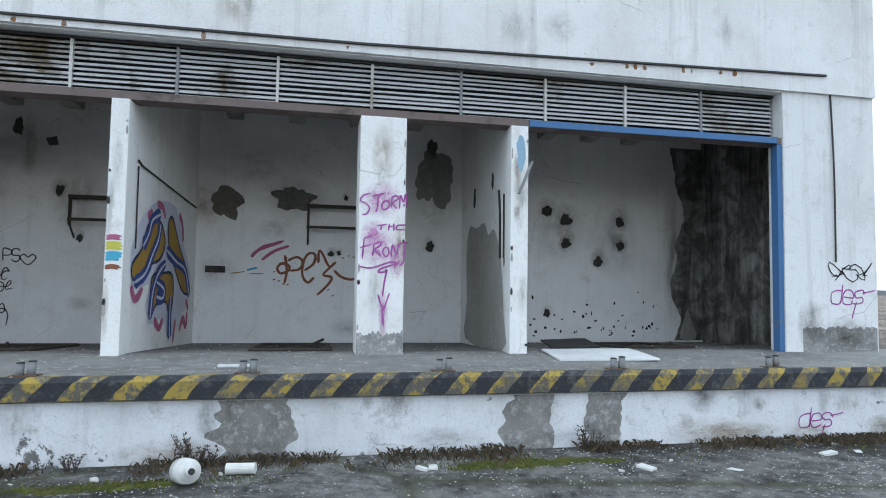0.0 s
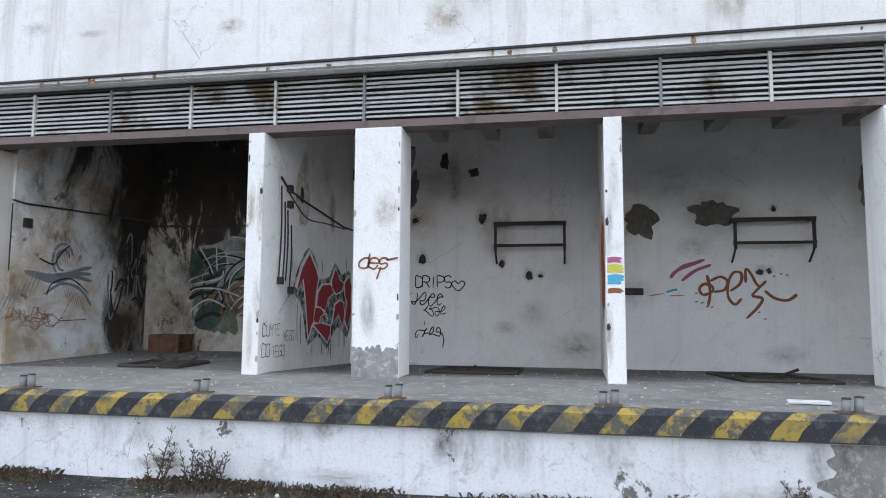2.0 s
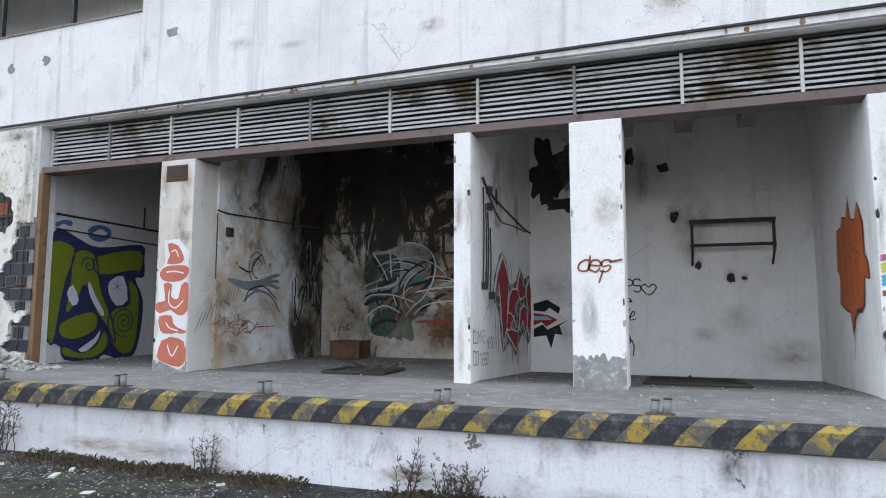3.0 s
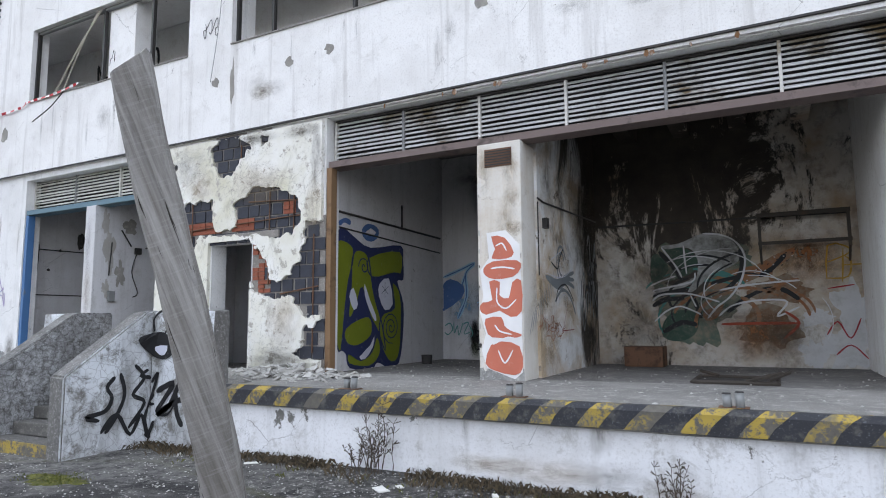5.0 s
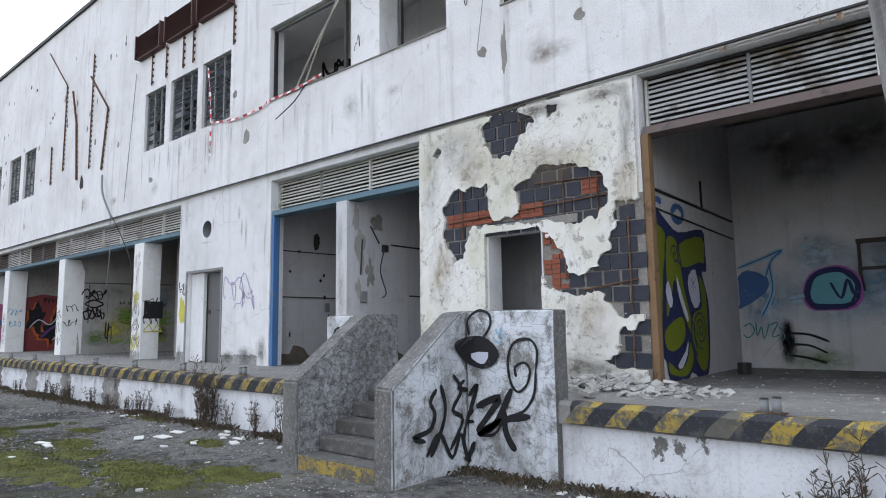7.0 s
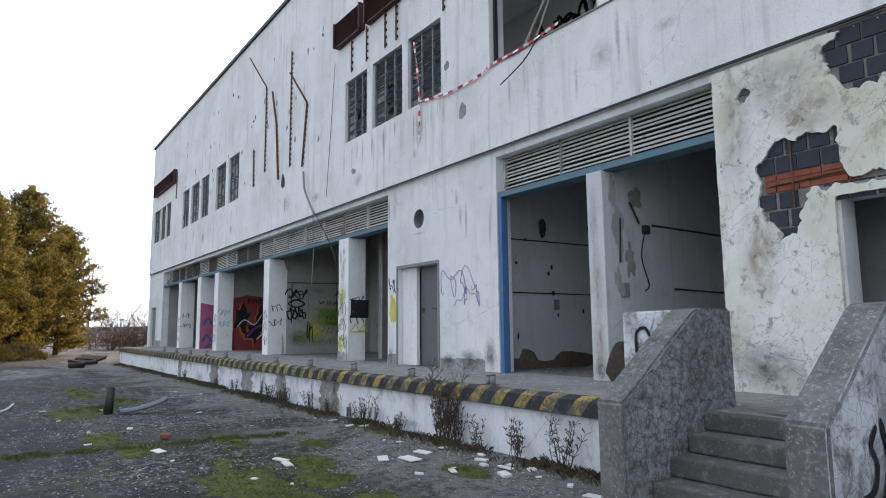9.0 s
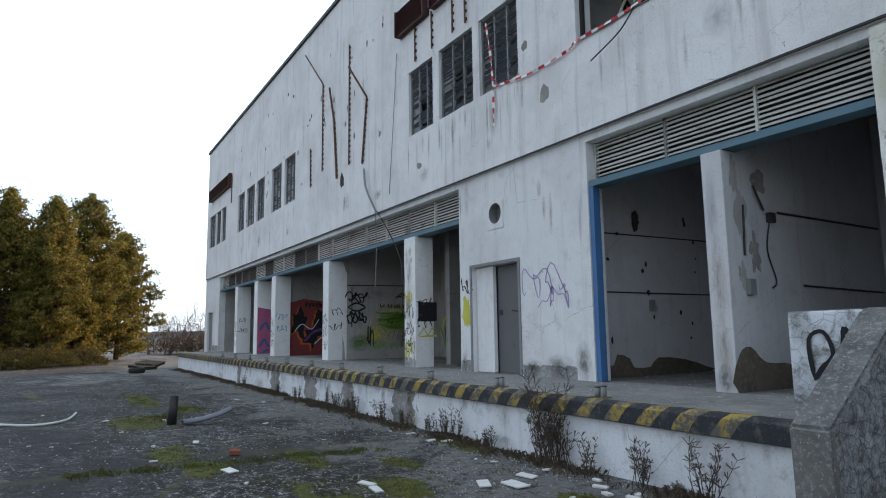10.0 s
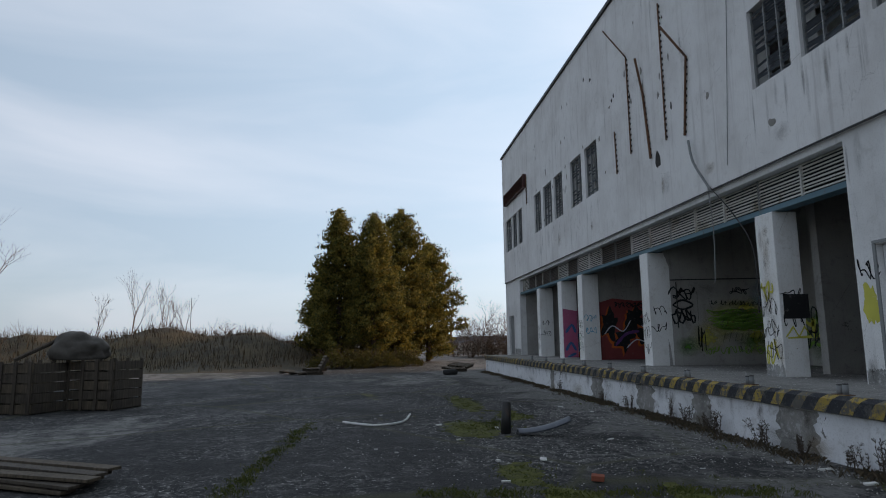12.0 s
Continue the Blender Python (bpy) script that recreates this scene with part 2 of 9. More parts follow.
def make_asphalt():
    m = Mat("old_asphalt", 0.88)
    col = m.mix(m.cut(m.noise(0.16, 6, 0.6), 0.38, 0.66), (0.010, 0.0095, 0.0098), (0.026, 0.0245, 0.0245))
    col = m.mix(m.mul(m.cut(m.noise(1.1, 7, 0.7), 0.5, 0.7), 0.7), col, (0.062, 0.058, 0.059))
    pale = m.cut(m.noise(0.09, 7, 0.66, 0.4, m.scaled(0.6, 1.4, 1.0)), 0.53, 0.585)
    col = m.mix(m.mul(pale, m.cut(m.noise(2.2, 7, 0.7), 0.36, 0.58)), col, (0.20, 0.19, 0.175))
    cover = m.cut(m.noise(0.5, 6, 0.7, 0.3), 0.40, 0.62)
    col = m.mix(m.mul(cover, m.mul(m.cut(m.noise(5.5, 6, 0.75), 0.48, 0.60), 0.8)), col, (0.17, 0.163, 0.152))
    grit = m.noise(22, 4, 0.8)
    col = m.mix(m.mul(m.cut(grit, 0.59, 0.63), m.mul(cover, 0.15, 'ADD')), col, (0.42, 0.41, 0.385))
    clods = m.cut(m.noise(11, 3, 0.6), 0.66, 0.69)
    col = m.mix(m.mul(clods, cover), col, (0.34, 0.325, 0.30))
    col = m.mix(m.mul(m.cut(m.noise(70, 3, 0.8), 0.60, 0.63), 0.25), col, (0.27, 0.26, 0.255))
    seam = m.cut(m.cracks(0.19), 0.02, 0.0)
    mossn = m.cut(m.noise(0.35, 8, 0.72, 0.4), 0.655, 0.68)
    moss = m.mul(mossn, m.cut(m.noise(9, 4), 0.40, 0.50))
    green = m.mix(m.noise(25, 3), (0.07, 0.078, 0.018), (0.17, 0.155, 0.04))
    col = m.mix(m.mul(moss, 0.7), col, green)
    col = m.mix(m.mul(seam, 0.8), col, (0.06, 0.06, 0.03))
    col = m.mix(m.mul(m.cut(m.noise(4.2, 7, 0.75), 0.5, 0.62), 0.6), col, (0.030, 0.028, 0.027))
    apron = m.cut(m.noise(0.55, 8, 0.72, 0.5), 0.30, 0.62)
    band = m.mul(m.cut(m.axis(1), -5.2, -2.6), m.cut(m.axis(1), 2.0, -1.0))
    dust = m.mul(m.mul(m.cut(m.mul(apron, band), 0.30, 0.48), m.cut(m.axis(0), -8.0, -13.0)), m.cut(m.noise(7, 7, 0.8), 0.38, 0.54))
    col = m.mix(m.mul(dust, 0.85), col, m.mix(m.noise(18, 5, 0.7), (0.115, 0.111, 0.105), (0.23, 0.222, 0.208)))
    return m.done(col, m.mul(grit, m.mul(moss, 0.5), 'ADD'), 0.9, 0.03)


ASPHALT = make_asphalt()


def make_metal(name, base, rust, amount=0.5, rough=0.55, metal=0.35, scale=3.0):
    m = Mat(name, rough, metal, 0.4)
    k = m.cut(m.noise(scale, 7, 0.7, 0.3), 0.72 - 0.35 * amount, 0.84 - 0.35 * amount)
    fine = m.mix(m.noise(40, 3), rust, tuple(c * 0.45 for c in rust))
    col = m.mix(k, m.mix(m.mul(m.noise(0.9, 5), 0.7), base, tuple(c * 0.62 for c in base)), fine)
    return m.done(col, m.noise(45, 4), 0.2, 0.004)


LOUVREGREY = make_metal("louvre_grey_paint", (0.58, 0.59, 0.59), (0.20, 0.145, 0.085), 0.60, 0.55, 0.05, 1.0)
LOUVRE = make_metal("louvre_paint", (0.64, 0.63, 0.59), (0.28, 0.21, 0.13), 0.5, 0.6, 0.05, 1.3)
LOUVREDARK = make_metal("louvre_rusted", (0.16, 0.13, 0.11), (0.10, 0.055, 0.03), 0.6, 0.75, 0.1)
BLUEPAINT = make_metal("blue_steel_paint", (0.05, 0.17, 0.36), (0.20, 0.22, 0.24), 0.35, 0.55, 0.0)
TEALPAINT = make_metal("teal_steel_paint", (0.10, 0.20, 0.25), (0.15, 0.13, 0.11), 0.4, 0.6, 0.0)
RUST = make_metal("rusted_steel", (0.17, 0.085, 0.05), (0.09, 0.045, 0.028), 0.6, 0.85, 0.1)
PINKSTEEL = make_metal("faded_red_steel", (0.19, 0.14, 0.13), (0.11, 0.085, 0.075), 0.5, 0.7, 0.1)
DARKSTEEL = make_metal("dark_steel", (0.045, 0.043, 0.042), (0.09, 0.06, 0.045), 0.4, 0.6, 0.3)
GREYSTEEL = make_metal("grey_steel_paint", (0.24, 0.25, 0.25), (0.17, 0.13, 0.10), 0.3, 0.6, 0.05)
VENTRED = make_metal("dark_red_vent_paint", (0.085, 0.030, 0.027), (0.06, 0.04, 0.035), 0.4, 0.65, 0.05)
BRASSFRAME = make_metal("orange_rust_frame", (0.26, 0.15, 0.08), (0.16, 0.09, 0.05), 0.5, 0.8, 0.05)


def flat(name, base, rough=0.8, var=0.35, scale=9.0, metal=0.0):
    m = Mat(name, rough, metal)
    col = m.mix(m.noise(scale, 6, 0.65), tuple(c * (1 - var) for c in base), tuple(min(1.0, c * (1 + var)) for c in base))
    return m.done(col, m.noise(scale * 5, 4), 0.25, 0.006)


def spray(name, base, fade=0.5, under=(0.66, 0.66, 0.66), lo=0.30):
    """Sprayed paint: speckled and thin in places, so that the wall shows a little."""
    m = Mat(name, 0.7)
    thin = m.mul(m.cut(m.noise(7, 7, 0.75), lo + 0.28, lo + 0.5), fade)
    col = m.mix(thin, m.mix(m.noise(2.5, 3), base, tuple(c * 0.7 for c in base)), under)
    return m.done(col)

# ---- helpers for shapes ----


def rnd(a, b):
    return random.uniform(a, b)


def link(name, bm, material, parent=None, label="", smooth=False):
    me = bpy.data.meshes.new(name)
    bm.to_mesh(me)
    bm.free()
    if smooth:
        me.polygons.foreach_set("use_smooth", [True] * len(me.polygons))
    for mt in (material if isinstance(material, (list, tuple)) else [material]):
        me.materials.append(mt)
    ob = new(name, me)
    if parent is not None:
        ob.parent = parent
        ob.matrix_parent_inverse = parent.matrix_world.inverted()
    if label:
        ob["label"] = label
    return ob


def part(name, bm, material, parent, label="", smooth=False):
    return link(name, bm, material, parent, label, smooth)


def structure(name, bm, material, label, category, smooth=False):
    return tagged(link(name, bm, material, None, "", smooth), label, category, kind="structure")


def thing(name, label, category, at=(0, 0, 0), group="", kind=""):
    ob = new(name)
    ob.empty_display_size = 0.1
    ob.matrix_world = pose(*at)
    bpy.context.view_layer.update()
    return tagged(ob, label, category, group, kind)


def box(bm, x0, x1, y0, y1, z0, z1, m=None, mat=0):
    vs = [bm.verts.new(Vector((x, y, z)) if m is None else m @ Vector((x, y, z))) for x in (x0, x1) for y in (y0, y1) for z in (z0, z1)]
    for f in ((0, 1, 3, 2), (4, 6, 7, 5), (0, 4, 5, 1), (2, 3, 7, 6), (0, 2, 6, 4), (1, 5, 7, 3)):
        bm.faces.new([vs[i] for i in f]).material_index = mat
    return vs


def soft_box(x0, x1, y0, y1, z0, z1, bevel=0.015, m=None, wear=0.0, cuts=0):
    """A box with bevelled, slightly uneven edges."""
    bm = bmesh.new()
    box(bm, x0, x1, y0, y1, z0, z1)
    if cuts:
        bmesh.ops.subdivide_edges(bm, edges=[e for e in bm.edges if e.calc_length() > 0.5], cuts=cuts, use_grid_fill=True)
    sharp = [e for e in bm.edges if len(e.link_faces) == 2 and e.calc_face_angle(0) > 0.5]
    bmesh.ops.bevel(bm, geom=sharp, offset=bevel, segments=2, affect='EDGES', profile=0.6)
    if wear:
        for v in bm.verts:
            k = noise.noise_vector(v.co * 3.1)
            v.co += Vector((k.x, k.y, k.z)) * wear
    if m is not None:
        bm.transform(m)
    return bm


def tube(bm, a, b, r, r2=None, sides=8):
    a, b = Vector(a), Vector(b)
    d = b - a
    m = Matrix.Translation((a + b) / 2) @ d.to_track_quat("Z", "Y").to_matrix().to_4x4()
    bmesh.ops.create_cone(bm, cap_ends=True, segments=sides, radius1=r, radius2=r if r2 is None else r2, depth=d.length, matrix=m)


def rod(bm, pts, r, sides=6):
    """One bent bar through all the points."""
    pts = [Vector(p) for p in pts]
    rings = []
    for i, p in enumerate(pts):
        d = (pts[min(i + 1, len(pts) - 1)] - pts[max(i - 1, 0)]).normalized()
        u = d.cross(Vector((0.31, 0.87, 0.21))).normalized()
        w = d.cross(u)
        rings.append([bm.verts.new(p + (u * math.cos(2 * math.pi * k / sides) + w * math.sin(2 * math.pi * k / sides)) * r) for k in range(sides)])
    for a, b in zip(rings, rings[1:]):
        for k in range(sides):
            bm.faces.new((a[k], a[(k + 1) % sides], b[(k + 1) % sides], b[k]))
    bm.faces.new(rings[0][::-1]), bm.faces.new(rings[-1])


def pierced(x0, x1, z0, z1, y0, y1, holes, step=3.0):
    """A wall in the xz plane, y0 (outside) to y1, with rectangular holes (x0, x1, z0, z1) right through it."""
    xs = sorted({x0, x1, *[h[0] for h in holes], *[h[1] for h in holes]})
    zs = sorted({z0, z1, *[h[2] for h in holes], *[h[3] for h in holes]})
    xs = [x for x in xs if x0 <= x <= x1]
    zs = [z for z in zs if z0 <= z <= z1]
    nx, nz = len(xs) - 1, len(zs) - 1

    def solid(i, k):
        if not (0 <= i < nx and 0 <= k < nz):
            return False
        cx, cz = (xs[i] + xs[i + 1]) / 2, (zs[k] + zs[k + 1]) / 2
        return not any(h[0] < cx < h[1] and h[2] < cz < h[3] for h in holes)
    bm = bmesh.new()
    vs = {}

    def v(x, y, z):
        key = (round(x, 4), round(y, 4), round(z, 4))
        if key not in vs:
            vs[key] = bm.verts.new(key)
        return vs[key]
    for i in range(nx):
        for k in range(nz):
            if not solid(i, k):
                continue
            a, b, c, d = xs[i], xs[i + 1], zs[k], zs[k + 1]
            bm.faces.new((v(a, y0, c), v(b, y0, c), v(b, y0, d), v(a, y0, d)))
            bm.faces.new((v(a, y1, d), v(b, y1, d), v(b, y1, c), v(a, y1, c)))
            if not solid(i - 1, k):
                bm.faces.new((v(a, y0, d), v(a, y1, d), v(a, y1, c), v(a, y0, c)))
            if not solid(i + 1, k):
                bm.faces.new((v(b, y0, c), v(b, y1, c), v(b, y1, d), v(b, y0, d)))
            if not solid(i, k - 1):
                bm.faces.new((v(a, y0, c), v(a, y1, c), v(b, y1, c), v(b, y0, c)))
            if not solid(i, k + 1):
                bm.faces.new((v(b, y0, d), v(b, y1, d), v(a, y1, d), v(a, y0, d)))
    return bm


def ragged(cx, cz, rx, rz, n=26, rough=0.25, seed=0):
    """The outline of an uneven patch in the plane of a wall."""
    pts = []
    for i in range(n):
        a = 2 * math.pi * i / n
        k = min(1.5, max(0.55, 1 + rough * noise.fractal(Vector((math.cos(a) * 1.5 + seed * 7.3, math.sin(a) * 1.5, seed)), 1.0, 2.0, 5) * 1.1))
        pts.append((cx + rx * k * math.cos(a), cz + rz * k * math.sin(a)))
    return pts


def plate(pts, place, thick=0.006):
    """A thin solid plate from a closed outline (u, w); place(u, w, d) gives its point d metres off the wall."""
    bm = bmesh.new()
    top = [bm.verts.new(place(u, w, thick)) for u, w in pts]
    low = [bm.verts.new(place(u, w, 0.0)) for u, w in pts]
    f = bm.faces.new(top)
    f.normal_update()
    n = len(pts)
    for i in range(n):
        bm.faces.new((low[i], low[(i + 1) % n], top[(i + 1) % n], top[i]))
    bmesh.ops.triangulate(bm, faces=[f])
    bmesh.ops.recalc_face_normals(bm, faces=bm.faces)
    return bm


def smooth_line(pts, steps=6, closed=False):
    """Catmull-Rom through a few points."""
    n = len(pts)
    out = []
    for i in range(n if closed else n - 1):
        g = (lambda j: pts[j % n]) if closed else (lambda j: pts[min(max(j, 0), n - 1)])
        p0, p1, p2, p3 = g(i - 1), g(i), g(i + 1), g(i + 2)
        for s in range(steps):
            t = s / steps
            out.append(tuple(0.5 * (2 * b + (c - a) * t + (2 * a - 5 * b + 4 * c - d) * t * t + (3 * b - a - 3 * c + d) * t ** 3) for a, b, c, d in zip(p0, p1, p2, p3)))
    if not closed:
        out.append(tuple(pts[-1]))
    return out


def ribbon(bm, pts, w, place, off=0.004, taper=True, closed=False):
    """A painted stroke: a strip of width w along (u, v) points."""
    n = len(pts)
    rows = []
    for i, (u, v) in enumerate(pts):
        a = pts[(i - 1) % n if closed else max(i - 1, 0)]
        b = pts[(i + 1) % n if closed else min(i + 1, n - 1)]
        du, dv = b[0] - a[0], b[1] - a[1]
        k = math.hypot(du, dv) or 1.0
        ww = w / 2 * (0.85 + 0.3 * noise.noise(Vector((u * 5, v * 5, 3.1))))
        if taper and not closed and i in (0, n - 1):
            ww *= 0.5
        rows.append([bm.verts.new(place(u + s * dv / k * ww, v - s * du / k * ww, off)) for s in (-1, 1)])
    m = n if closed else n - 1
    for i in range(m):
        r, q = rows[i], rows[(i + 1) % n]
        bm.faces.new((r[0], q[0], q[1], r[1]))


# frames of the walls that carry paint: (u along the wall, w up, d off it)
def on_y(y, s=-1):
    return lambda u, w, d: Vector((u, y + s * d, w))


def on_x(x, s=1, k=0.0):
    return lambda u, w, d: Vector((x + s * d + k * u, u, w))


# ---- ground ----
GZ = 0.2


def ground_z(x, y):
    k = 0.03 * noise.noise(Vector((x * 0.13, y * 0.13, 0.0))) + 0.012 * noise.noise(Vector((x * 0.6, y * 0.6, 4.0)))
    return GZ + k


def make_ground():
    bm = bmesh.new()
    xs = [-900, -400, -220, -140, -100, -80] + [-70 + 0.8 * i for i in range(0, 113)] + [30, 50, 100, 300, 900]
    ys = [-900, -400, -200, -120, -80, -60, -45] + [-36 + 0.8 * i for i in range(0, 53)] + [12, 30, 60, 150, 400, 900]
    grid = [[bm.verts.new((x, y, ground_z(x, y) if abs(x) < 75 and abs(y) < 40 else GZ)) for y in ys] for x in xs]
    for i in range(len(xs) - 1):
        for j in range(len(ys) - 1):
            bm.faces.new((grid[i][j], grid[i + 1][j], grid[i + 1][j + 1], grid[i][j + 1]))
    return structure("ground", bm, ASPHALT, "cracked dark asphalt yard with moss, grit and pale patches", "ground", True)


make_ground()

# ---- the building: main sizes ----
X0, X1 = -49.9, 10.95          # ends of the facade
ROOF = 12.25
DY = -1.88                     # front of the loading dock
DZ = 1.0                       # top of the dock
BACK = 3.65                    # back wall of the bays
LED = 4.92                     # shadow line above the shutters
GL0, GL1 = 4.21, 4.86          # louvre band of the east bays
GW0, GW1 = 4.16, 4.80          # louvre bands further west
SILL, HEAD = 6.52, 8.14        # windows of the upper floor
WY0, WY1 = -0.05, 0.30         # upper wall

BIG_WINDOWS = [(-19.66, -14.76), (-13.7, -9.6)]
LOUVRE_WINDOWS = [(-25.5, -24.34), (-24.06, -22.7), (-22.46, -21.2)]
FAR_WINDOWS = [(-49.2, -47.7), (-47.5, -46.4), (-46.2, -45.2), (-42.7, -41.5), (-41.1, -39.75), (-39.4, -38.2), (-37.15, -35.85), (-35.45, -34.2)]

holes = [(a, b, SILL, HEAD) for a, b in BIG_WINDOWS + LOUVRE_WINDOWS] + [(a, b, 6.62, 8.4) for a, b in FAR_WINDOWS]
wall_upper = structure("wall_upper", pierced(X0, X1, LED, ROOF, WY0, WY1, holes), UPPER,
                       "tall white plastered upper facade, weathered and streaked", "wall")
# lower facade: bays, door and porthole
low = [(-11.66, 9.33, 0.9, LED - 0.02), (-19.6, -15.4, 0.9, LED - 0.12), (-46.4, -23.4, 0.9, LED - 0.12),
       (-22.95, -21.45, 0.9, 3.07), (-14.05, -13.15, 0.9, 3.08), (-22.31, -21.89, 3.84, 4.27), (-49.2, -47.9, 0.9, 3.05)]
wall_lower = structure("wall_lower", pierced(X0, X1, 0.0, LED, 0.0, 0.32, low), WHITE,
                       "white plastered ground floor facade with wide loading bays", "wall")

# closing walls, roof, floors
bm = bmesh.new()
box(bm, X1 - 0.35, X1, 0.35, 24, 0.0, ROOF)
structure("wall_east", bm, UPPER, "white plastered end wall of the hall", "wall")
bm = bmesh.new()
box(bm, X0, X0 + 0.35, 0.35, 24, 0.0, ROOF)
structure("wall_west", bm, UPPER, "white plastered end wall of the hall", "wall")
bm = bmesh.new()
box(bm, X0, X1, 24, 24.3, 0.0, ROOF)
structure("wall_north", bm, UPPER, "white plastered rear wall of the hall", "wall")
bm = bmesh.new()
box(bm, X0 - 0.05, X1 + 0.05, -0.12, 24.35, ROOF, ROOF + 0.12)
structure("roof", bm, DARKSTEEL, "dark sheet metal roof edge of the hall", "roof")
bm = bmesh.new()
box(bm, X0 + 0.36, X1 - 0.36, 0.33, 23.9, 5.15, 5.3)
structure("ceiling_lower", bm, CEILING, "dark concrete ceiling over the bays", "ceiling")
bm = bmesh.new()
box(bm, X0 + 0.36, X1 - 0.36, 1.9, 2.1, 5.3, ROOF - 0.02)
structure("wall_upper_inner", bm, PILLAR, "grey inner wall of the upper floor", "wall")
bm = bmesh.new()
box(bm, X0 + 0.36, X1 - 0.36, 0.31, 1.88, 8.6, 8.8)
structure("ceiling_upper", bm, INNER, "plain ceiling of the upper floor", "ceiling")

# dock: body with a slight overhang of its painted edge
bm = bmesh.new()
box(bm, -46.6, 13.0, DY + 0.06, -0.003, -0.2, DZ - 0.22)
dock = structure("dock_wall", bm, DOCKWALL, "low loading dock wall with peeling white paint", "wall")
bm = bmesh.new()
N = 120
rows = []
for i in range(N + 1):
    x = -46.6 + (13.0 + 46.6) * i / N
    j = [0.012 * noise.noise(Vector((x * 1.3, k * 5.0, 0))) for k in range(4)]
    rows.append([bm.verts.new(p) for p in ((x, 0.33, DZ), (x, DY + 0.035, DZ + j[0] * 0.5), (x, DY + j[1], DZ - 0.035), (x, DY + j[2], DZ - 0.215), (x, DY + 0.05, DZ - 0.222 + j[3]), (x, 0.33, DZ - 0.222))])
for i in range(N):
    for k in range(5):
        bm.faces.new((rows[i][k], rows[i + 1][k], rows[i + 1][k + 1], rows[i][k + 1]))
bm.faces.new(rows[0]), bm.faces.new(rows[-1])
bmesh.ops.recalc_face_normals(bm, faces=bm.faces)
dock_top = structure("dock_floor", bm, CONCRETE, "worn concrete loading dock with chipped edge", "floor")

# floors of the bays, sunk a little towards the back
bm = bmesh.new()
vs = [bm.verts.new(p) for p in ((-4.4, 0.33, DZ), (10.5, 0.33, DZ), (10.5, BACK, 0.82), (-4.4, BACK, 0.82))]
bm.faces.new(vs)
r = bmesh.ops.extrude_face_region(bm, geom=bm.faces[:])
for v in r["geom"]:
    if isinstance(v, bmesh.types.BMVert):
        v.co.z -= 0.4
bmesh.ops.recalc_face_normals(bm, faces=bm.faces)
structure("floor_east", bm, INFLOOR, "dirty dark concrete floor of the bays", "floor")
bm = bmesh.new()
box(bm, -49.5, -4.4, 0.33, 23.9, 0.4, DZ - 0.004)
structure("floor_west", bm, INFLOOR, "dirty dark concrete floor of the bays", "floor")


SKEW = {"wall_bay_1": 0.049, "wall_bay_2": 0.049}       # partitions that do not stand quite square to the front


def inner_wall(name, x0, x1, y0, y1, material, label="white plastered partition wall between bays", z1=5.15, z0=0.6):
    if y0 < 0:      # ends that stand in an opening stop under the shutter beam
        bm = soft_box(x0, x1, y0, 0.3, z0, (GL0 if x0 > -12 else GW0) - 0.105, 0.012, None, 0.004, 4)
        box(bm, x0 + 0.002, x1 - 0.002, 0.295, y1, z0, z1)
    else:
        bm = soft_box(x0, x1, y0, y1, z0, z1, 0.012)
    for v in bm.verts:
        v.co.x += SKEW.get(name, 0.0) * max(v.co.y, 0.0)
    return structure(name, bm, material, label, "wall")


inner_wall("wall_back_east", -4.35, 10.56, BACK, BACK + 0.25, INNER, "grey-white back wall of the bays with holes")
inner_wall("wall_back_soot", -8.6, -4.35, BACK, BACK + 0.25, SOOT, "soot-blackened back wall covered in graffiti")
inner_wall("wall_back_mid", -15.5, -8.6, BACK + 0.3, BACK + 0.55, SHADED_INNER, "white back wall with blue graffiti")
inner_wall("wall_back_blue", -20.3, -15.5, BACK + 0.3, BACK + 0.55, SHADED_INNER, "pale grey back wall of a bay")
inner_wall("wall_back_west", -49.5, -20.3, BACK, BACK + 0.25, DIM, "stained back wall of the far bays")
inner_wall("wall_bay_east", 10.40, 10.58, 0.33, BACK, DAMP, "damp-blackened side wall of the end bay")
WZ = inner_wall("wall_bay_1", 5.05, 5.30, -0.02, BACK, PILLAR)
WM = inner_wall("wall_bay_2", 0.0, 0.21, -0.02, BACK, PILLAR)
WC = inner_wall("wall_bay_3", -4.49, -4.27, -0.02, BACK, PILLAR)
WD = inner_wall("wall_bay_4", -8.72, -8.46, 0.5, BACK + 0.3, SCORCHED, "ochre-stained and sooty partition wall covered in faded graffiti")
WG = inner_wall("wall_bay_5", -11.95, -11.72, 0.33, BACK + 0.3, SHADED_INNER)
WE = inner_wall("wall_bay_6", -17.50, -17.2, -0.02, BACK + 0.3, SHADED_INNER)
WH = inner_wall("wall_bay_7", -20.3, -20.0, 0.33, BACK + 0.3, SHADED_INNER)
inner_wall("wall_bay_8", -15.36, -15.1, 0.33, 3.9, SHADED_INNER)
WS = inner_wall("wall_bay_16", -15.08, -11.97, 1.55, 1.7, SHADED_INNER, "grey plastered wall behind the doorway by the stair")
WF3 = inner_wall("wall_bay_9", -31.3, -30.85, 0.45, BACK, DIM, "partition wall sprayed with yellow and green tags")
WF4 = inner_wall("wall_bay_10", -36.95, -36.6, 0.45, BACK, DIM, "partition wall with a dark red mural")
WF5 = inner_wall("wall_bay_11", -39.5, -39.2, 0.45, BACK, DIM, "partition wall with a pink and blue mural")
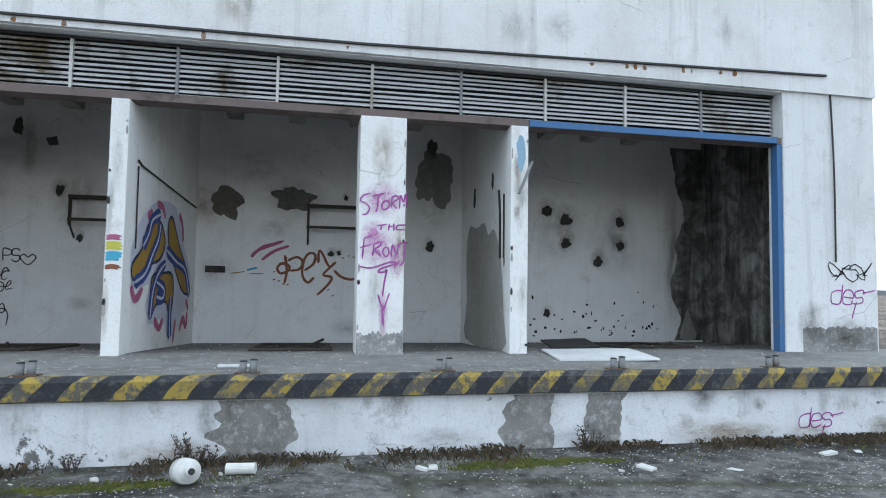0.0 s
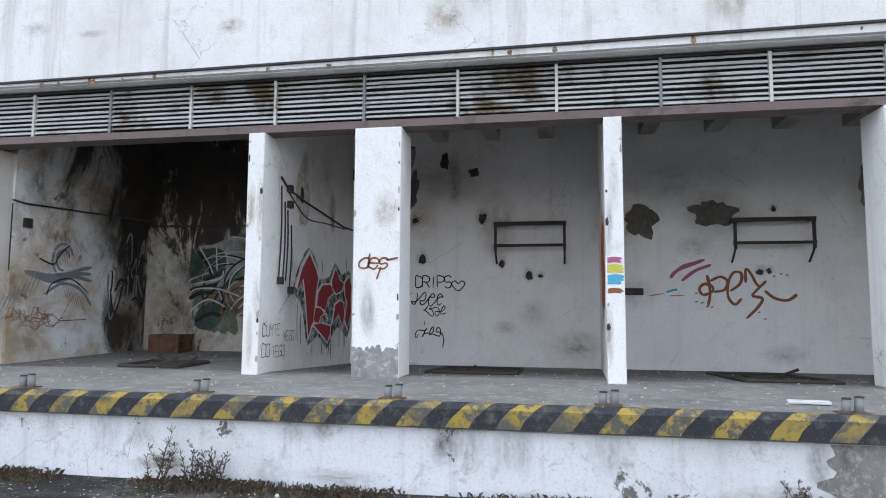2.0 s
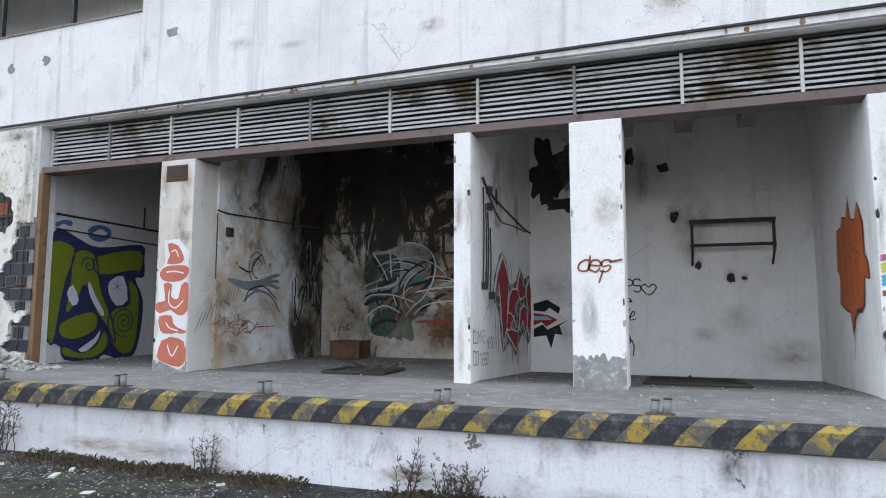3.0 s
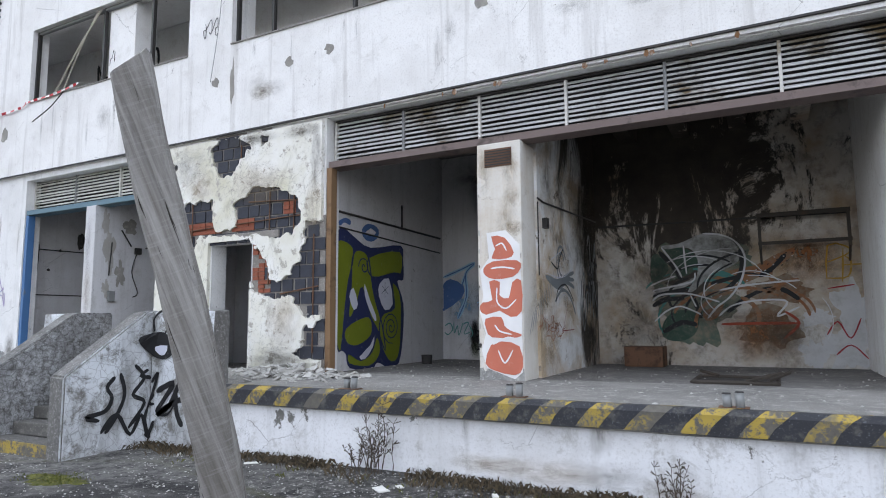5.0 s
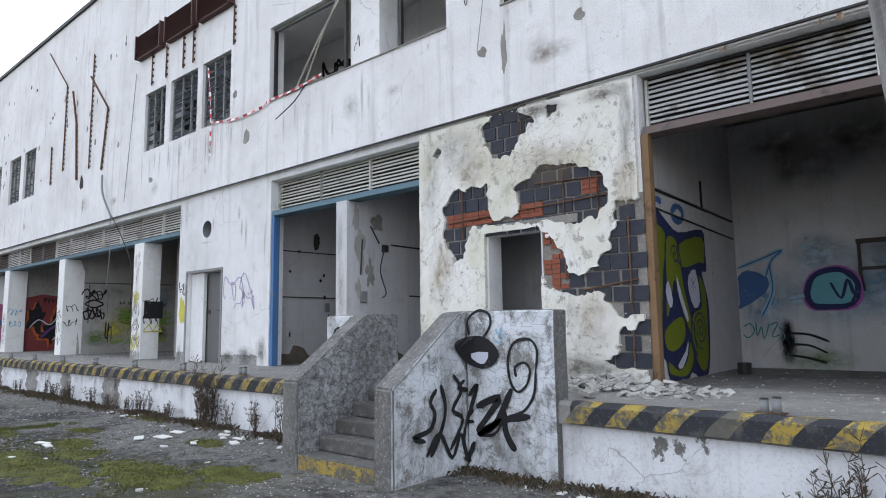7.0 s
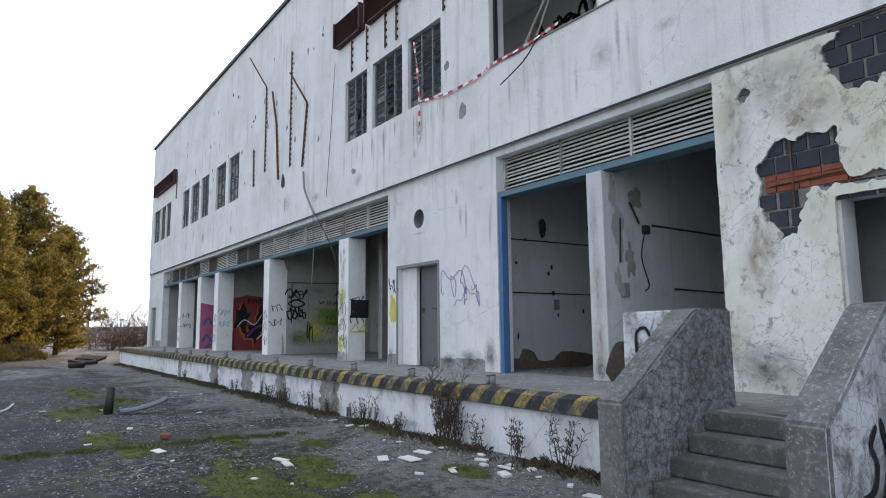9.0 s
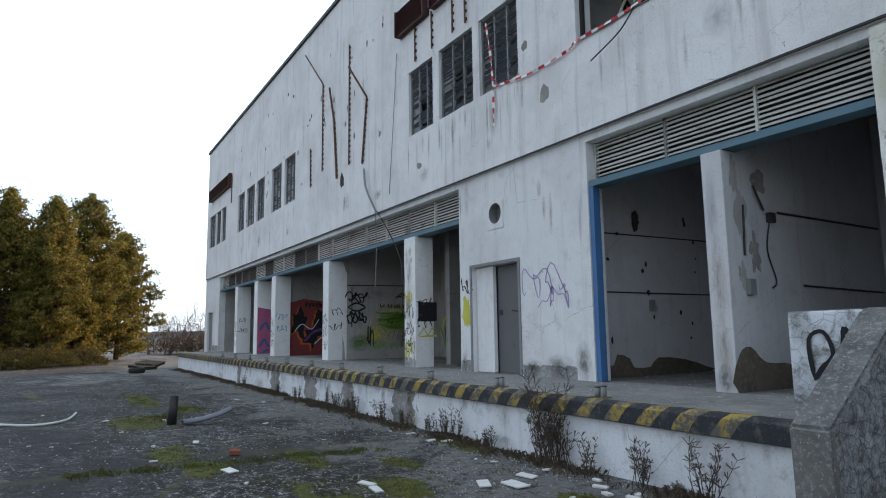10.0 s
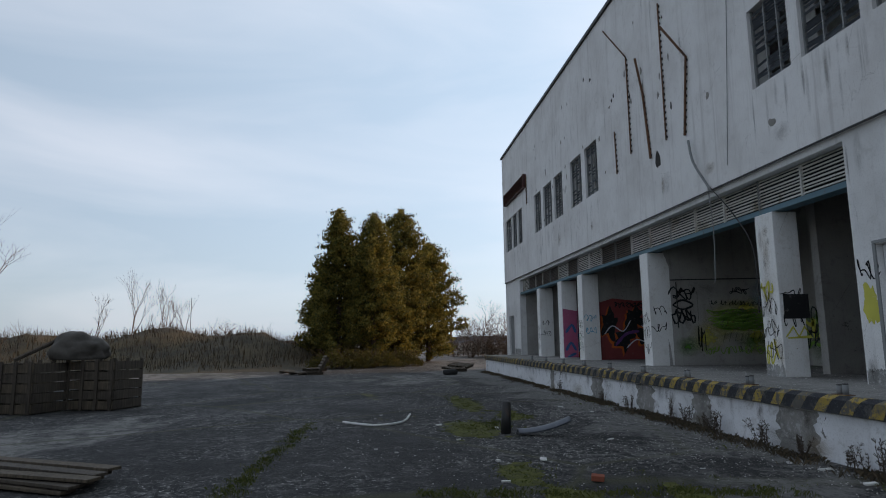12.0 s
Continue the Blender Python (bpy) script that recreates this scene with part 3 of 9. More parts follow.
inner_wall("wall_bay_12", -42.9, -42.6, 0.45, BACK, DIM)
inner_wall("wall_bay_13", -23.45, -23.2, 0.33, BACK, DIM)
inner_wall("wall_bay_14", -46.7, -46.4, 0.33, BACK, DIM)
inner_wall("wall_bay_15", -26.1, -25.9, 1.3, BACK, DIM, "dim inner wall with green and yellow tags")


def pillar(x0, x1, y1, label, material=PILLAR, y0=-0.02):
    bm = soft_box(x0, x1, y0, y1, DZ - 0.01, (GL0 if x0 > -12 else GW0) - 0.105, 0.016, None, 0.006, 5)
    return tagged(link("pillar", bm, material), label, "pillar", "pillars of the loading bays")


PA = pillar(3.0, 3.61, 0.55, "white plastered pillar with pink sprayed words")
PB = pillar(-3.05, -2.45, 0.55, "white plastered pillar with a brown sprayed tag")
PD = pillar(-9.12, -8.5, 0.55, "stained pillar with red and white bubble graffiti", PIERSTAINED)
PF2 = pillar(-25.85, -25.3, 0.47, "white pillar with black and yellow tags")
PF3 = pillar(-31.35, -30.85, 0.6, "white pillar with black tags")
PF4 = pillar(-36.97, -36.45, 0.6, "white pillar with turquoise and black tags")
PF5 = pillar(-39.5, -39.0, 0.6, "white plastered pillar of the far bays")
PF6 = pillar(-42.9, -42.4, 0.6, "white pillar with a black tag")

# ---- louvre bands above the openings ----


def louvre_band(x0, x1, panels, beam, label, paint=None, z0=GL0, z1=GL1, y=0.20, missing=(), dark=()):
    top = thing("louvre_band", label, "ventilation grille", ((x0 + x1) / 2, y, z0), "louvre bands over the bays")
    w = (x1 - x0) / panels
    for p in range(panels):
        a = x0 + p * w
        bm = bmesh.new()
        box(bm, a - 0.018, a + 0.018, y - 0.026, y + 0.03, z0, z1)
        part("divider", bm, GREYSTEEL if p % 3 == 1 else LOUVRE, top)
        if p in missing:
            continue
        n = 10
        h = (z1 - z0) / n
        for k in range(n):
            zz = z0 + (k + 0.5) * h
            sag = rnd(-0.006, 0.006)
            m = Matrix.Translation((a + w / 2, y, zz + sag)) @ Euler((radians(47 + rnd(-5, 5)), rnd(-0.003, 0.003), 0)).to_matrix().to_4x4()
            bm = bmesh.new()
            box(bm, -w / 2 + 0.02, w / 2 - 0.02, -0.029, 0.029, -0.004, 0.004, m)
            part("slat", bm, LOUVREDARK if p in dark else (paint or LOUVRE), top)
    bm = bmesh.new()
    box(bm, x0 - 0.02, x1 + 0.02, y + 0.09, y + 0.11, z0, z1)
    part("backing", bm, DARKSTEEL, top)
    bm = soft_box(x0 - 0.005, x1 + 0.005, y - 0.18, y + 0.1, z0 - 0.10, z0 - 0.003, 0.008)
    part("beam", bm, beam, top)
    bm = bmesh.new()
    box(bm, x0, x1, y - 0.03, y + 0.1, z1 + 0.002, z1 + 0.03)
    part("top_rail", bm, DARKSTEEL, top)
    return top


louvre_band(-11.62, 9.31, 17, PINKSTEEL, "long rusty louvre band over a faded red beam", LOUVREGREY)
louvre_band(-19.58, -15.42, 3, TEALPAINT, "louvre band over a teal painted beam", z0=GW0, z1=GW1)
louvre_band(-46.35, -23.42, 18, TEALPAINT, "broken rusty louvre band over a blue beam", z0=GW0, z1=GW1, missing=(), dark=(1, 2, 3, 4, 6, 9, 10))

# soffit strips and the dark drip edge over the whole front
bm = bmesh.new()
for xa, za, xb, zb in ((X0, LED, -14.0, LED), (-14.0, LED, 3.0, LED + 0.10), (3.0, LED + 0.10, X1 - 0.9, LED + 0.26)):
    vs = [bm.verts.new(p) for p in [(x, y, z + dz) for x, z in ((xa, za), (xb, zb)) for y in (-0.085, -0.0515) for dz in (0.0, 0.026)]]
    for f in ((0, 1, 3, 2), (4, 6, 7, 5), (0, 4, 5, 1), (2, 3, 7, 6), (0, 2, 6, 4), (1, 5, 7, 3)):
        bm.faces.new([vs[i] for i in f])
structure("drip_edge", bm, DARKSTEEL, "thin dark metal drip edge along the facade", "trim")

# ---- sprayed paint on the walls ----
GLYPHS = dict(S="45 36 16 05 04 13 33 42 41 30 10 01", T="06 46/26 20", O="16 05 01 10 30 41 45 36 16", R="00 06 36 45 44 33 03/23 40",
              M="00 06 23 46 40", H="00 06/40 46/03 43", E="40 00 06 46/03 33", F="00 06 46/03 33", N="00 06 40 46", D="00 06 26 45 41 20 00",
              I="20 26", P="00 06 36 45 44 33 03", A="00 26 40/12 32", G="45 36 16 05 01 10 30 41 43 23", U="06 01 10 30 41 46",
              C="45 36 16 05 01 10 30 41", d="44 24 03 01 10 30 41/46 40", e="02 42 43 34 14 03 01 10 30 41", s="43 34 14 03 12 32 41 30 10 00",
              p="05 00/04 15 35 44 43 32 12 03", x="04 40/44 00", Y="06 23 46/23 20", K="00 06/46 03 40", B="00 06 36 45 34 03/34 43 41 30 00")


def letters(bm, text, u, w, h, place, width, gap=0.28, slant=0.08, wob=0.05, off=0.004, wide=0.92):
    """Hand-drawn capitals: strokes on a four by six grid, bent a little."""
    cw = h * 4 / 6 * wide
    for n, ch in enumerate(text):
        if ch in GLYPHS:
            for stroke in GLYPHS[ch].split("/"):
                pts = []
                for k, d in enumerate(stroke.split()):
                    gx, gy = int(d[0]) / 4, int(d[1]) / 6
                    pts.append((u + cw * gx + slant * h * gy + h * wob * noise.noise(Vector((n * 3.7, k * 1.9, u))),
                                w + h * gy + h * wob * noise.noise(Vector((n * 2.3, k * 2.9, w + 9)))))
                ribbon(bm, smooth_line(pts, 5) if ch in "SOCGUDPRdeps" else smooth_line(pts, 2), width, place, off)
        u += cw + h * gap


def painted(wall, strokes, material, label="", name="graffiti"):
    bm = bmesh.new()
    strokes(bm)
    bmesh.ops.recalc_face_normals(bm, faces=bm.faces)
    return part(name, bm, material, wall, label)


def scribble(bm, u, w, du, dw, place, width, seed, loops=3.0, off=0.004, n=46):
    """A fast looping tag that cannot be read."""
    rg = random.Random(seed)
    a, b, c = rg.uniform(0, 6), rg.uniform(0.6, 1.5), rg.uniform(0, 6)
    pts = []
    for i in range(n):
        t = i / (n - 1)
        th = t * loops * 2 * math.pi
        pts.append((u + du * (t + 0.16 * math.sin(th * b + a)), w + dw * (0.5 + 0.33 * math.sin(th + c) + 0.17 * math.sin(th * 2.3 + a))))
    ribbon(bm, pts, width, place, off)


def fill(wall, pts, place, material, off=0.004, smooth=4):
    out = smooth_line(pts, smooth, True)
    bm = bmesh.new()
    f = bm.faces.new([bm.verts.new(place(u, w, off)) for u, w in out])
    f.normal_update()
    bmesh.ops.triangulate(bm, faces=[f])
    return part("graffiti", bm, material, wall)


def patch(wall, cx, cz, rx, rz, place, material, seed, rough=0.3, thick=0.006, name="patch", n=40):
    return part(name, plate(ragged(cx, cz, rx, rz, n, rough, seed), place, thick), material, wall)


def lines(text):
    """Strokes written as "u,w u,w / u,w u,w"."""
    return [[tuple(float(q) for q in p.split(",")) for p in st.split()] for st in text.split("/")]


def draw(wall, text, place, width, material, off=0.004, label="", steps=4):
    """Freehand strokes with one spray can."""
    return painted(wall, lambda bm: [ribbon(bm, smooth_line(st, steps), width, place, off + 0.0002 * k) for k, st in enumerate(lines(text))], material, label)


def shapes(wall, text, place, material, off=0.004, smooth=3, grow=0.0, rim=None, rim_width=0.03):
    """Filled shapes with one spray can, and an outline with another."""
    for k, st in enumerate(lines(text)):
        cu, cw_ = sum(p[0] for p in st) / len(st), sum(p[1] for p in st) / len(st)
        out = [(u + grow * (u - cu), w + grow * (w - cw_)) for u, w in st]
        fill(wall, out, place, material, off + 0.0004 * k, smooth)
        if rim is not None:
            painted(wall, lambda bm: ribbon(bm, smooth_line(out, smooth, True), rim_width, place, off + 0.004 + 0.0003 * k, closed=True), rim)


def make_stain(name, colour, strength, stretch=1.0):
    """Soot, mould or rust soaked into paint, and blots of painted shade: dense in the middle and gone at the rim."""
    m = Mat(name, 0.95)
    ln = m.n.new("ShaderNodeVectorMath")
    ln.operation = 'LENGTH'
    m.l.new(m.co, ln.inputs[0])
    fall = m.cut(ln.outputs["Value"], 1.0, 0.1)
    sh = m.n.new("ShaderNodeVectorMath")
    sh.operation = 'ADD'
    m.l.new(m.scaled(stretch, stretch, 1.0), sh.inputs[0])
    m.l.new(m.spread(50.0), sh.inputs[1])
    soft = m.cut(m.noise(2.2, 6, 0.68, 0.3, sh.outputs["Vector"]), 0.28, 0.68)
    m.l.new(m.mul(m.mul(fall, soft), strength), m.b.inputs["Alpha"])
    return m.done(colour)


STAIN_SOOT_SHADE = make_stain("soot_shade_stain", (0.08, 0.068, 0.055), 0.75)
STAIN_OCHRE = make_stain("ochre_stain", (0.34, 0.25, 0.15), 0.6)
STAIN_GREY = make_stain("grey_mould_stain", (0.26, 0.25, 0.235), 0.42)
STAIN_RUN = make_stain("rain_run", (0.24, 0.22, 0.195), 0.38, 2.0)
STAIN_RUST = make_stain("rust_run", (0.24, 0.11, 0.05), 1.3, 2.0)
STAIN_PINK = make_stain("pink_mist", (0.62, 0.24, 0.50), 0.9)
STAIN_SKY = make_stain("pale_blue_mist", (0.22, 0.42, 0.58), 0.9)
STAIN_BLACK = make_stain("black_spray_mist", (0.015, 0.015, 0.017), 1.9)
STAIN_YELLOW = make_stain("yellow_spray_mist", (0.60, 0.55, 0.10), 1.0)
STAIN_GREEN = make_stain("green_spray_mist", (0.10, 0.22, 0.05), 1.0)


def stain_mesh(mt):
    me = bpy.data.meshes.new("stain")
    n = 20
    me.from_pydata([(0, 0, 0)] + [(math.cos(6.2832 * k / n), 0, math.sin(6.2832 * k / n)) for k in range(n)], [], [(0, k + 1, (k + 1) % n + 1) for k in range(n)])
    me.materials.append(mt)
    return me


STAINS = {mt.name: stain_mesh(mt) for mt in (STAIN_SOOT_SHADE, STAIN_OCHRE, STAIN_GREY, STAIN_RUN, STAIN_RUST, STAIN_PINK, STAIN_SKY, STAIN_BLACK, STAIN_YELLOW, STAIN_GREEN)}


def stain(wall, u, w, ru, rw, place, mt, off=0.0015):
    ob = new("stain", STAINS[mt.name])
    turn = 90 if abs(place(1, 0, 0).y - place(0, 0, 0).y) > 0.5 else 0
    ob.parent = wall
    ob.matrix_world = pose(*place(u, w, off), 0, 0, turn) @ Matrix.Diagonal((ru, 1, rw, 1))
    return ob


K_BLACK = spray("spray_black", (0.018, 0.018, 0.02), 0.3)
K_MAGENTA = spray("spray_magenta", (0.42, 0.10, 0.36), 0.55)
K_BROWN = spray("spray_brown", (0.30, 0.11, 0.06), 0.35)
K_RED = spray("spray_red", (0.38, 0.028, 0.035), 0.3)
K_CORAL = spray("spray_coral", (0.62, 0.17, 0.11), 0.35)
K_WHITE = spray("spray_white", (0.82, 0.82, 0.82), 0.3)
K_GREEN = spray("spray_olive_green", (0.17, 0.21, 0.015), 0.15)
K_NAVY = spray("spray_navy", (0.022, 0.032, 0.10), 0.25)
K_LILAC = spray("spray_pale_lilac", (0.62, 0.64, 0.74), 0.2)
K_BLUE = spray("spray_blue", (0.06, 0.14, 0.32), 0.5)
K_SKY = spray("spray_pale_blue", (0.30, 0.50, 0.64), 0.8)
K_ORANGE = spray("spray_orange", (0.62, 0.13, 0.025), 0.3)
K_OCHRE = spray("spray_ochre", (0.42, 0.24, 0.04), 0.35)
K_TEAL = spray("spray_teal", (0.05, 0.22, 0.20), 0.6, (0.35, 0.35, 0.34))
K_GREY = spray("spray_grey", (0.22, 0.25, 0.27), 0.5)
K_CYAN = spray("spray_cyan", (0.05, 0.42, 0.60), 0.3)
K_YELLOW = spray("spray_yellow", (0.62, 0.58, 0.10), 0.6)
K_LIME = spray("spray_lime", (0.20, 0.38, 0.07), 0.55)
K_MURALRED = spray("mural_dark_red", (0.27, 0.055, 0.055), 0.5, (0.3, 0.2, 0.2))
K_MURALPINK = spray("mural_pink", (0.50, 0.13, 0.24), 0.35)
K_DEEPBLUE = spray("spray_deep_blue", (0.03, 0.07, 0.26), 0.2)
K_AQUA = spray("spray_aqua", (0.12, 0.42, 0.50), 0.5)
K_PURPLE = spray("spray_purple", (0.16, 0.06, 0.24), 0.4)

PEELBROWN = make_concrete("brown_bare_render", (0.15, 0.12, 0.095), (0.085, 0.07, 0.055), (0.21, 0.175, 0.14), 3.0, 0.2)
DOCKBARE = make_concrete("dock_bare_render", (0.28, 0.27, 0.255), (0.15, 0.145, 0.135), (0.46, 0.45, 0.44), 2.6, 0.3)
RUSTWEEP = spray("rust_weep", (0.26, 0.12, 0.05), 0.9, (0.6, 0.55, 0.5), 0.2)
PEEL = make_concrete("peeled_render", (0.40, 0.385, 0.36), (0.31, 0.295, 0.27), (0.46, 0.44, 0.41), 1.5, 0.1)
BROKEN = make_concrete("torn_render", (0.13, 0.12, 0.11), (0.075, 0.07, 0.064), (0.22, 0.205, 0.19), 4.0, 0.3)
# pillar with three pink words
pf = on_y(-0.022)


WORDS = ("3.15,3.08 3.06,3.05 3.02,2.98 3.10,2.94 3.14,2.88 3.10,2.81 3.05,2.80 / 3.17,3.04 3.34,3.09 / 3.25,3.06 3.24,2.90 3.22,2.84 / 3.35,3.00 3.30,2.94 3.31,2.88 3.37,2.89 3.40,2.96 3.35,3.00 / 3.43,3.05 3.42,2.90 / 3.42,3.04 3.49,3.06 3.51,3.02 3.44,2.96 3.50,2.89 / 3.53,2.89 3.54,3.07 3.58,2.98 3.61,3.09 3.62,2.91 /"
         "3.24,2.66 3.37,2.68 / 3.30,2.67 3.29,2.60 / 3.40,2.69 3.39,2.60 / 3.39,2.65 3.46,2.66 / 3.46,2.70 3.46,2.60 / 3.62,2.68 3.51,2.67 3.50,2.62 3.61,2.62 /"
         "3.08,2.50 3.06,2.22 / 3.08,2.49 3.18,2.53 / 3.03,2.37 3.16,2.41 / 3.21,2.43 3.19,2.26 / 3.21,2.42 3.28,2.45 3.29,2.40 3.22,2.35 3.30,2.27 / 3.35,2.38 3.32,2.32 3.36,2.26 3.40,2.30 3.39,2.37 3.35,2.38 / 3.43,2.26 3.45,2.42 3.50,2.29 3.53,2.44 / 3.52,2.43 3.65,2.46 / 3.60,2.44 3.60,2.28 3.59,2.19 3.55,2.15 / 3.02,2.13 3.18,2.11 3.42,2.19 3.50,2.17 3.32,2.11 3.27,2.06 3.35,2.06 3.38,2.09 3.35,1.93 3.33,1.74 / 3.27,1.77 3.31,1.65 3.34,1.56 3.38,1.67 3.42,1.79 / 3.34,1.56 3.35,1.36")
stain(PA, 3.3, 3.0, 0.29, 0.26, pf, STAIN_PINK, 0.003)
stain(PA, 3.3, 2.36, 0.29, 0.24, pf, STAIN_PINK, 0.003)
stain(PA, 3.34, 1.52, 0.07, 0.34, pf, STAIN_PINK, 0.003)
stain(PA, 3.2, 2.55, 0.19, 0.2, pf, STAIN_PINK, 0.0034)
stain(PA, 3.5, 2.2, 0.1, 0.25, pf, STAIN_PINK, 0.0038)
draw(PA, WORDS, pf, 0.024, K_MAGENTA, 0.004, "pink sprayed words")


def des_tag(u, w, h, place, wd, tail=True):
    def go(bm):
        letters(bm, "des", u, w, h, place, wd, 0.06, 0.15, 0.10)
        if tail:
            ribbon(bm, smooth_line([(u + h * 1.9, w + h * 0.55), (u + h * 2.35, w + h * 0.62), (u + h * 2.7, w + h * 0.70)], 4), wd, place)
            ribbon(bm, smooth_line([(u + h * 1.55, w + h * 0.1), (u + h * 1.4, w - h * 0.3), (u + h * 1.25, w - h * 0.75)], 4), wd, place)
    return go


painted(PB, des_tag(-2.97, 2.33, 0.185, pf, 0.026), K_BROWN)
# back wall tags
bw = on_y(BACK - 0.002)
BACKW = bpy.data.objects["wall_back_east"]


draw(BACKW, "1.93,2.41 1.97,2.13 1.93,1.89 / 1.85,2.07 1.80,2.17 1.88,2.26 2.01,2.21 1.99,2.12 1.85,2.07 / 1.98,2.31 2.14,2.38 2.25,2.30 2.19,2.16 2.02,2.13 / 2.28,2.14 2.44,2.26 2.47,2.43 2.35,2.45 2.26,2.29 2.25,2.05 2.35,1.92 2.46,2.02 / 2.53,2.28 2.54,2.51 2.62,2.42 2.69,2.27 2.76,2.20 / 2.85,2.31 2.69,2.15 2.63,2.06 2.78,2.02 2.70,1.87 2.52,1.69 / 2.82,2.15 2.96,2.03 3.16,1.99 3.31,2.09", bw, 0.055, K_BROWN, 0.004, "brown sprayed tag")
draw(BACKW, "1.73,2.10 1.77,2.11 / 1.73,1.96 1.77,1.97 / 1.82,1.94 1.86,1.95 / 1.90,1.88 1.94,1.89 / 1.97,1.87 2.01,1.88 / 2.70,1.79 2.74,1.80 / 2.79,1.68 2.83,1.69 / 2.95,2.38 2.99,2.39 / 3.06,2.42 3.10,2.43 / 3.15,2.40 3.19,2.41", bw, 0.05, K_BROWN, 0.004, "", 1)
draw(BACKW, "1.34,2.36 1.48,2.50 1.90,2.67 / 1.35,2.40 1.54,2.55 1.74,2.61 / 1.52,2.31 1.74,2.48 2.00,2.58", bw, 0.065, K_MURALPINK)
draw(BACKW, "1.27,2.12 1.36,2.15 1.45,2.17", bw, 0.045, K_CYAN, 0.005)
draw(BACKW, "0.99,2.06 1.24,2.10 / 1.31,2.06 1.56,2.07", bw, 0.02, K_OCHRE)


def drips(bm):
    letters(bm, "DRIPS", -3.06, 2.2, 0.20, bw, 0.024, 0.05, 0.0, 0.08)
    ribbon(bm, smooth_line([(-2.28, 2.14), (-2.40, 2.26), (-2.34, 2.32), (-2.28, 2.27), (-2.22, 2.32), (-2.16, 2.26)], 4, True), 0.022, bw, closed=True)
    scribble(bm, -3.12, 1.86, 0.58, 0.26, bw, 0.024, 3, 3.4)
    scribble(bm, -2.9, 1.68, 0.4, 0.2, bw, 0.022, 8, 2.6)
    letters(bm, "I", -2.92, 1.52, 0.09, bw, 0.015)
    scribble(bm, -3.02, 1.3, 0.45, 0.2, bw, 0.022, 12, 3.0)
    ribbon(bm, smooth_line([(-2.6, 1.42), (-2.54, 1.3), (-2.56, 1.12)], 3), 0.022, bw)


painted(BACKW, drips, K_BLACK)
# broken render and old fixing holes on the back wall
for n, (x, z, rx, rz) in enumerate(((0.88, 3.34, 0.28, 0.27), (2.06, 3.47, 0.34, 0.23), (-3.3, 3.95, 0.12, 0.22), (-2.53, 4.5, 0.08, 0.15), (-2.0, 4.28, 0.09, 0.08),
                                   (4.68, 4.0, 0.34, 0.52), (4.62, 4.55, 0.1, 0.2))):
    patch(BACKW, x, z, rx, rz, bw, (DARKHOLE if n in (2, 3, 4) else BROKEN) if n != 5 else RENDERGREY, 20 + n, 0.45, 0.005, "broken_render")
for n, (x, z, r) in enumerate(((-2.94, 2.7, 0.07), (-1.02, 2.4, 0.06), (-0.82, 2.4, 0.04), (-1.5, 2.62, 0.05), (-1.85, 3.44, 0.07), (-3.07, 3.42, 0.06), (6.97, 3.42, 0.10), (7.37, 3.24, 0.12),
                              (7.37, 2.79, 0.10), (8.53, 3.25, 0.10), (8.55, 2.77, 0.09), (8.06, 2.43, 0.10), (4.6, 2.63, 0.08), (2.76, 2.45, 0.05), (2.9, 2.47, 0.04), (6.98, 1.39, 0.07), (3.0, 3.5, 0.04))):
    patch(BACKW, x, z, r, r * rnd(0.8, 1.4), bw, DARKHOLE, 40 + n, 0.5, 0.006, "hole", 16)
    stain(BACKW, x, z + r * 0.6, r * 2.2, r * 2.5, bw, STAIN_OCHRE if n % 3 else STAIN_GREY, 0.0012 + 0.0001 * n)
for n in range(42):
    x, z = rnd(6.6, 9.4), 0.95 + abs(random.gauss(0, 0.42))
    patch(BACKW, x, z, rnd(0.012, 0.035), rnd(0.012, 0.04), bw, DARKHOLE, 100 + n, 0.4, 0.004, "chip", 8)
bm = bmesh.new()
box(bm, 0.56, 0.90, BACK - 0.012, BACK - 0.002, 2.07, 2.19)
part("slot", bm, DARKHOLE, BACKW, "dark slot in the wall")
for n, (x, z, rx, rz, mt) in enumerate(((-3.05, 3.45, 0.5, 0.42, STAIN_OCHRE), (-1.6, 3.3, 0.45, 0.7, STAIN_OCHRE), (-2.35, 4.2, 0.12, 0.6, STAIN_OCHRE), (-0.95, 1.75, 0.3, 0.3, STAIN_GREY), (-1.45, 1.5, 0.25, 0.15, STAIN_GREY),
                                       (0.73, 2.1, 0.4, 0.35, STAIN_GREY), (-3.85, 2.25, 0.5, 0.35, STAIN_GREY), (-3.6, 1.5, 0.4, 0.35, STAIN_GREY), (2.1, 3.4, 0.7, 0.45, STAIN_OCHRE), (1.75, 2.9, 0.35, 0.25, STAIN_GREY),
                                       (3.1, 1.1, 0.4, 0.2, STAIN_GREY), (4.65, 3.7, 0.6, 1.0, STAIN_GREY), (7.2, 3.0, 0.8, 0.7, STAIN_GREY), (8.4, 2.9, 0.6, 0.9, STAIN_GREY), (-0.2, 1.2, 0.5, 0.3, STAIN_OCHRE), (1.5, 4.0, 1.4, 0.7, STAIN_GREY),
                                       (-2.6, 4.2, 1.5, 0.6, STAIN_GREY), (5.8, 3.8, 0.8, 0.9, STAIN_GREY), (9.75, 2.6, 0.3, 1.6, STAIN_SOOT_SHADE), (0.5, 3.3, 0.6, 0.5, STAIN_OCHRE))):
    stain(BACKW, x, z, rx, rz, bw, mt, 0.004 + 0.0001 * n)
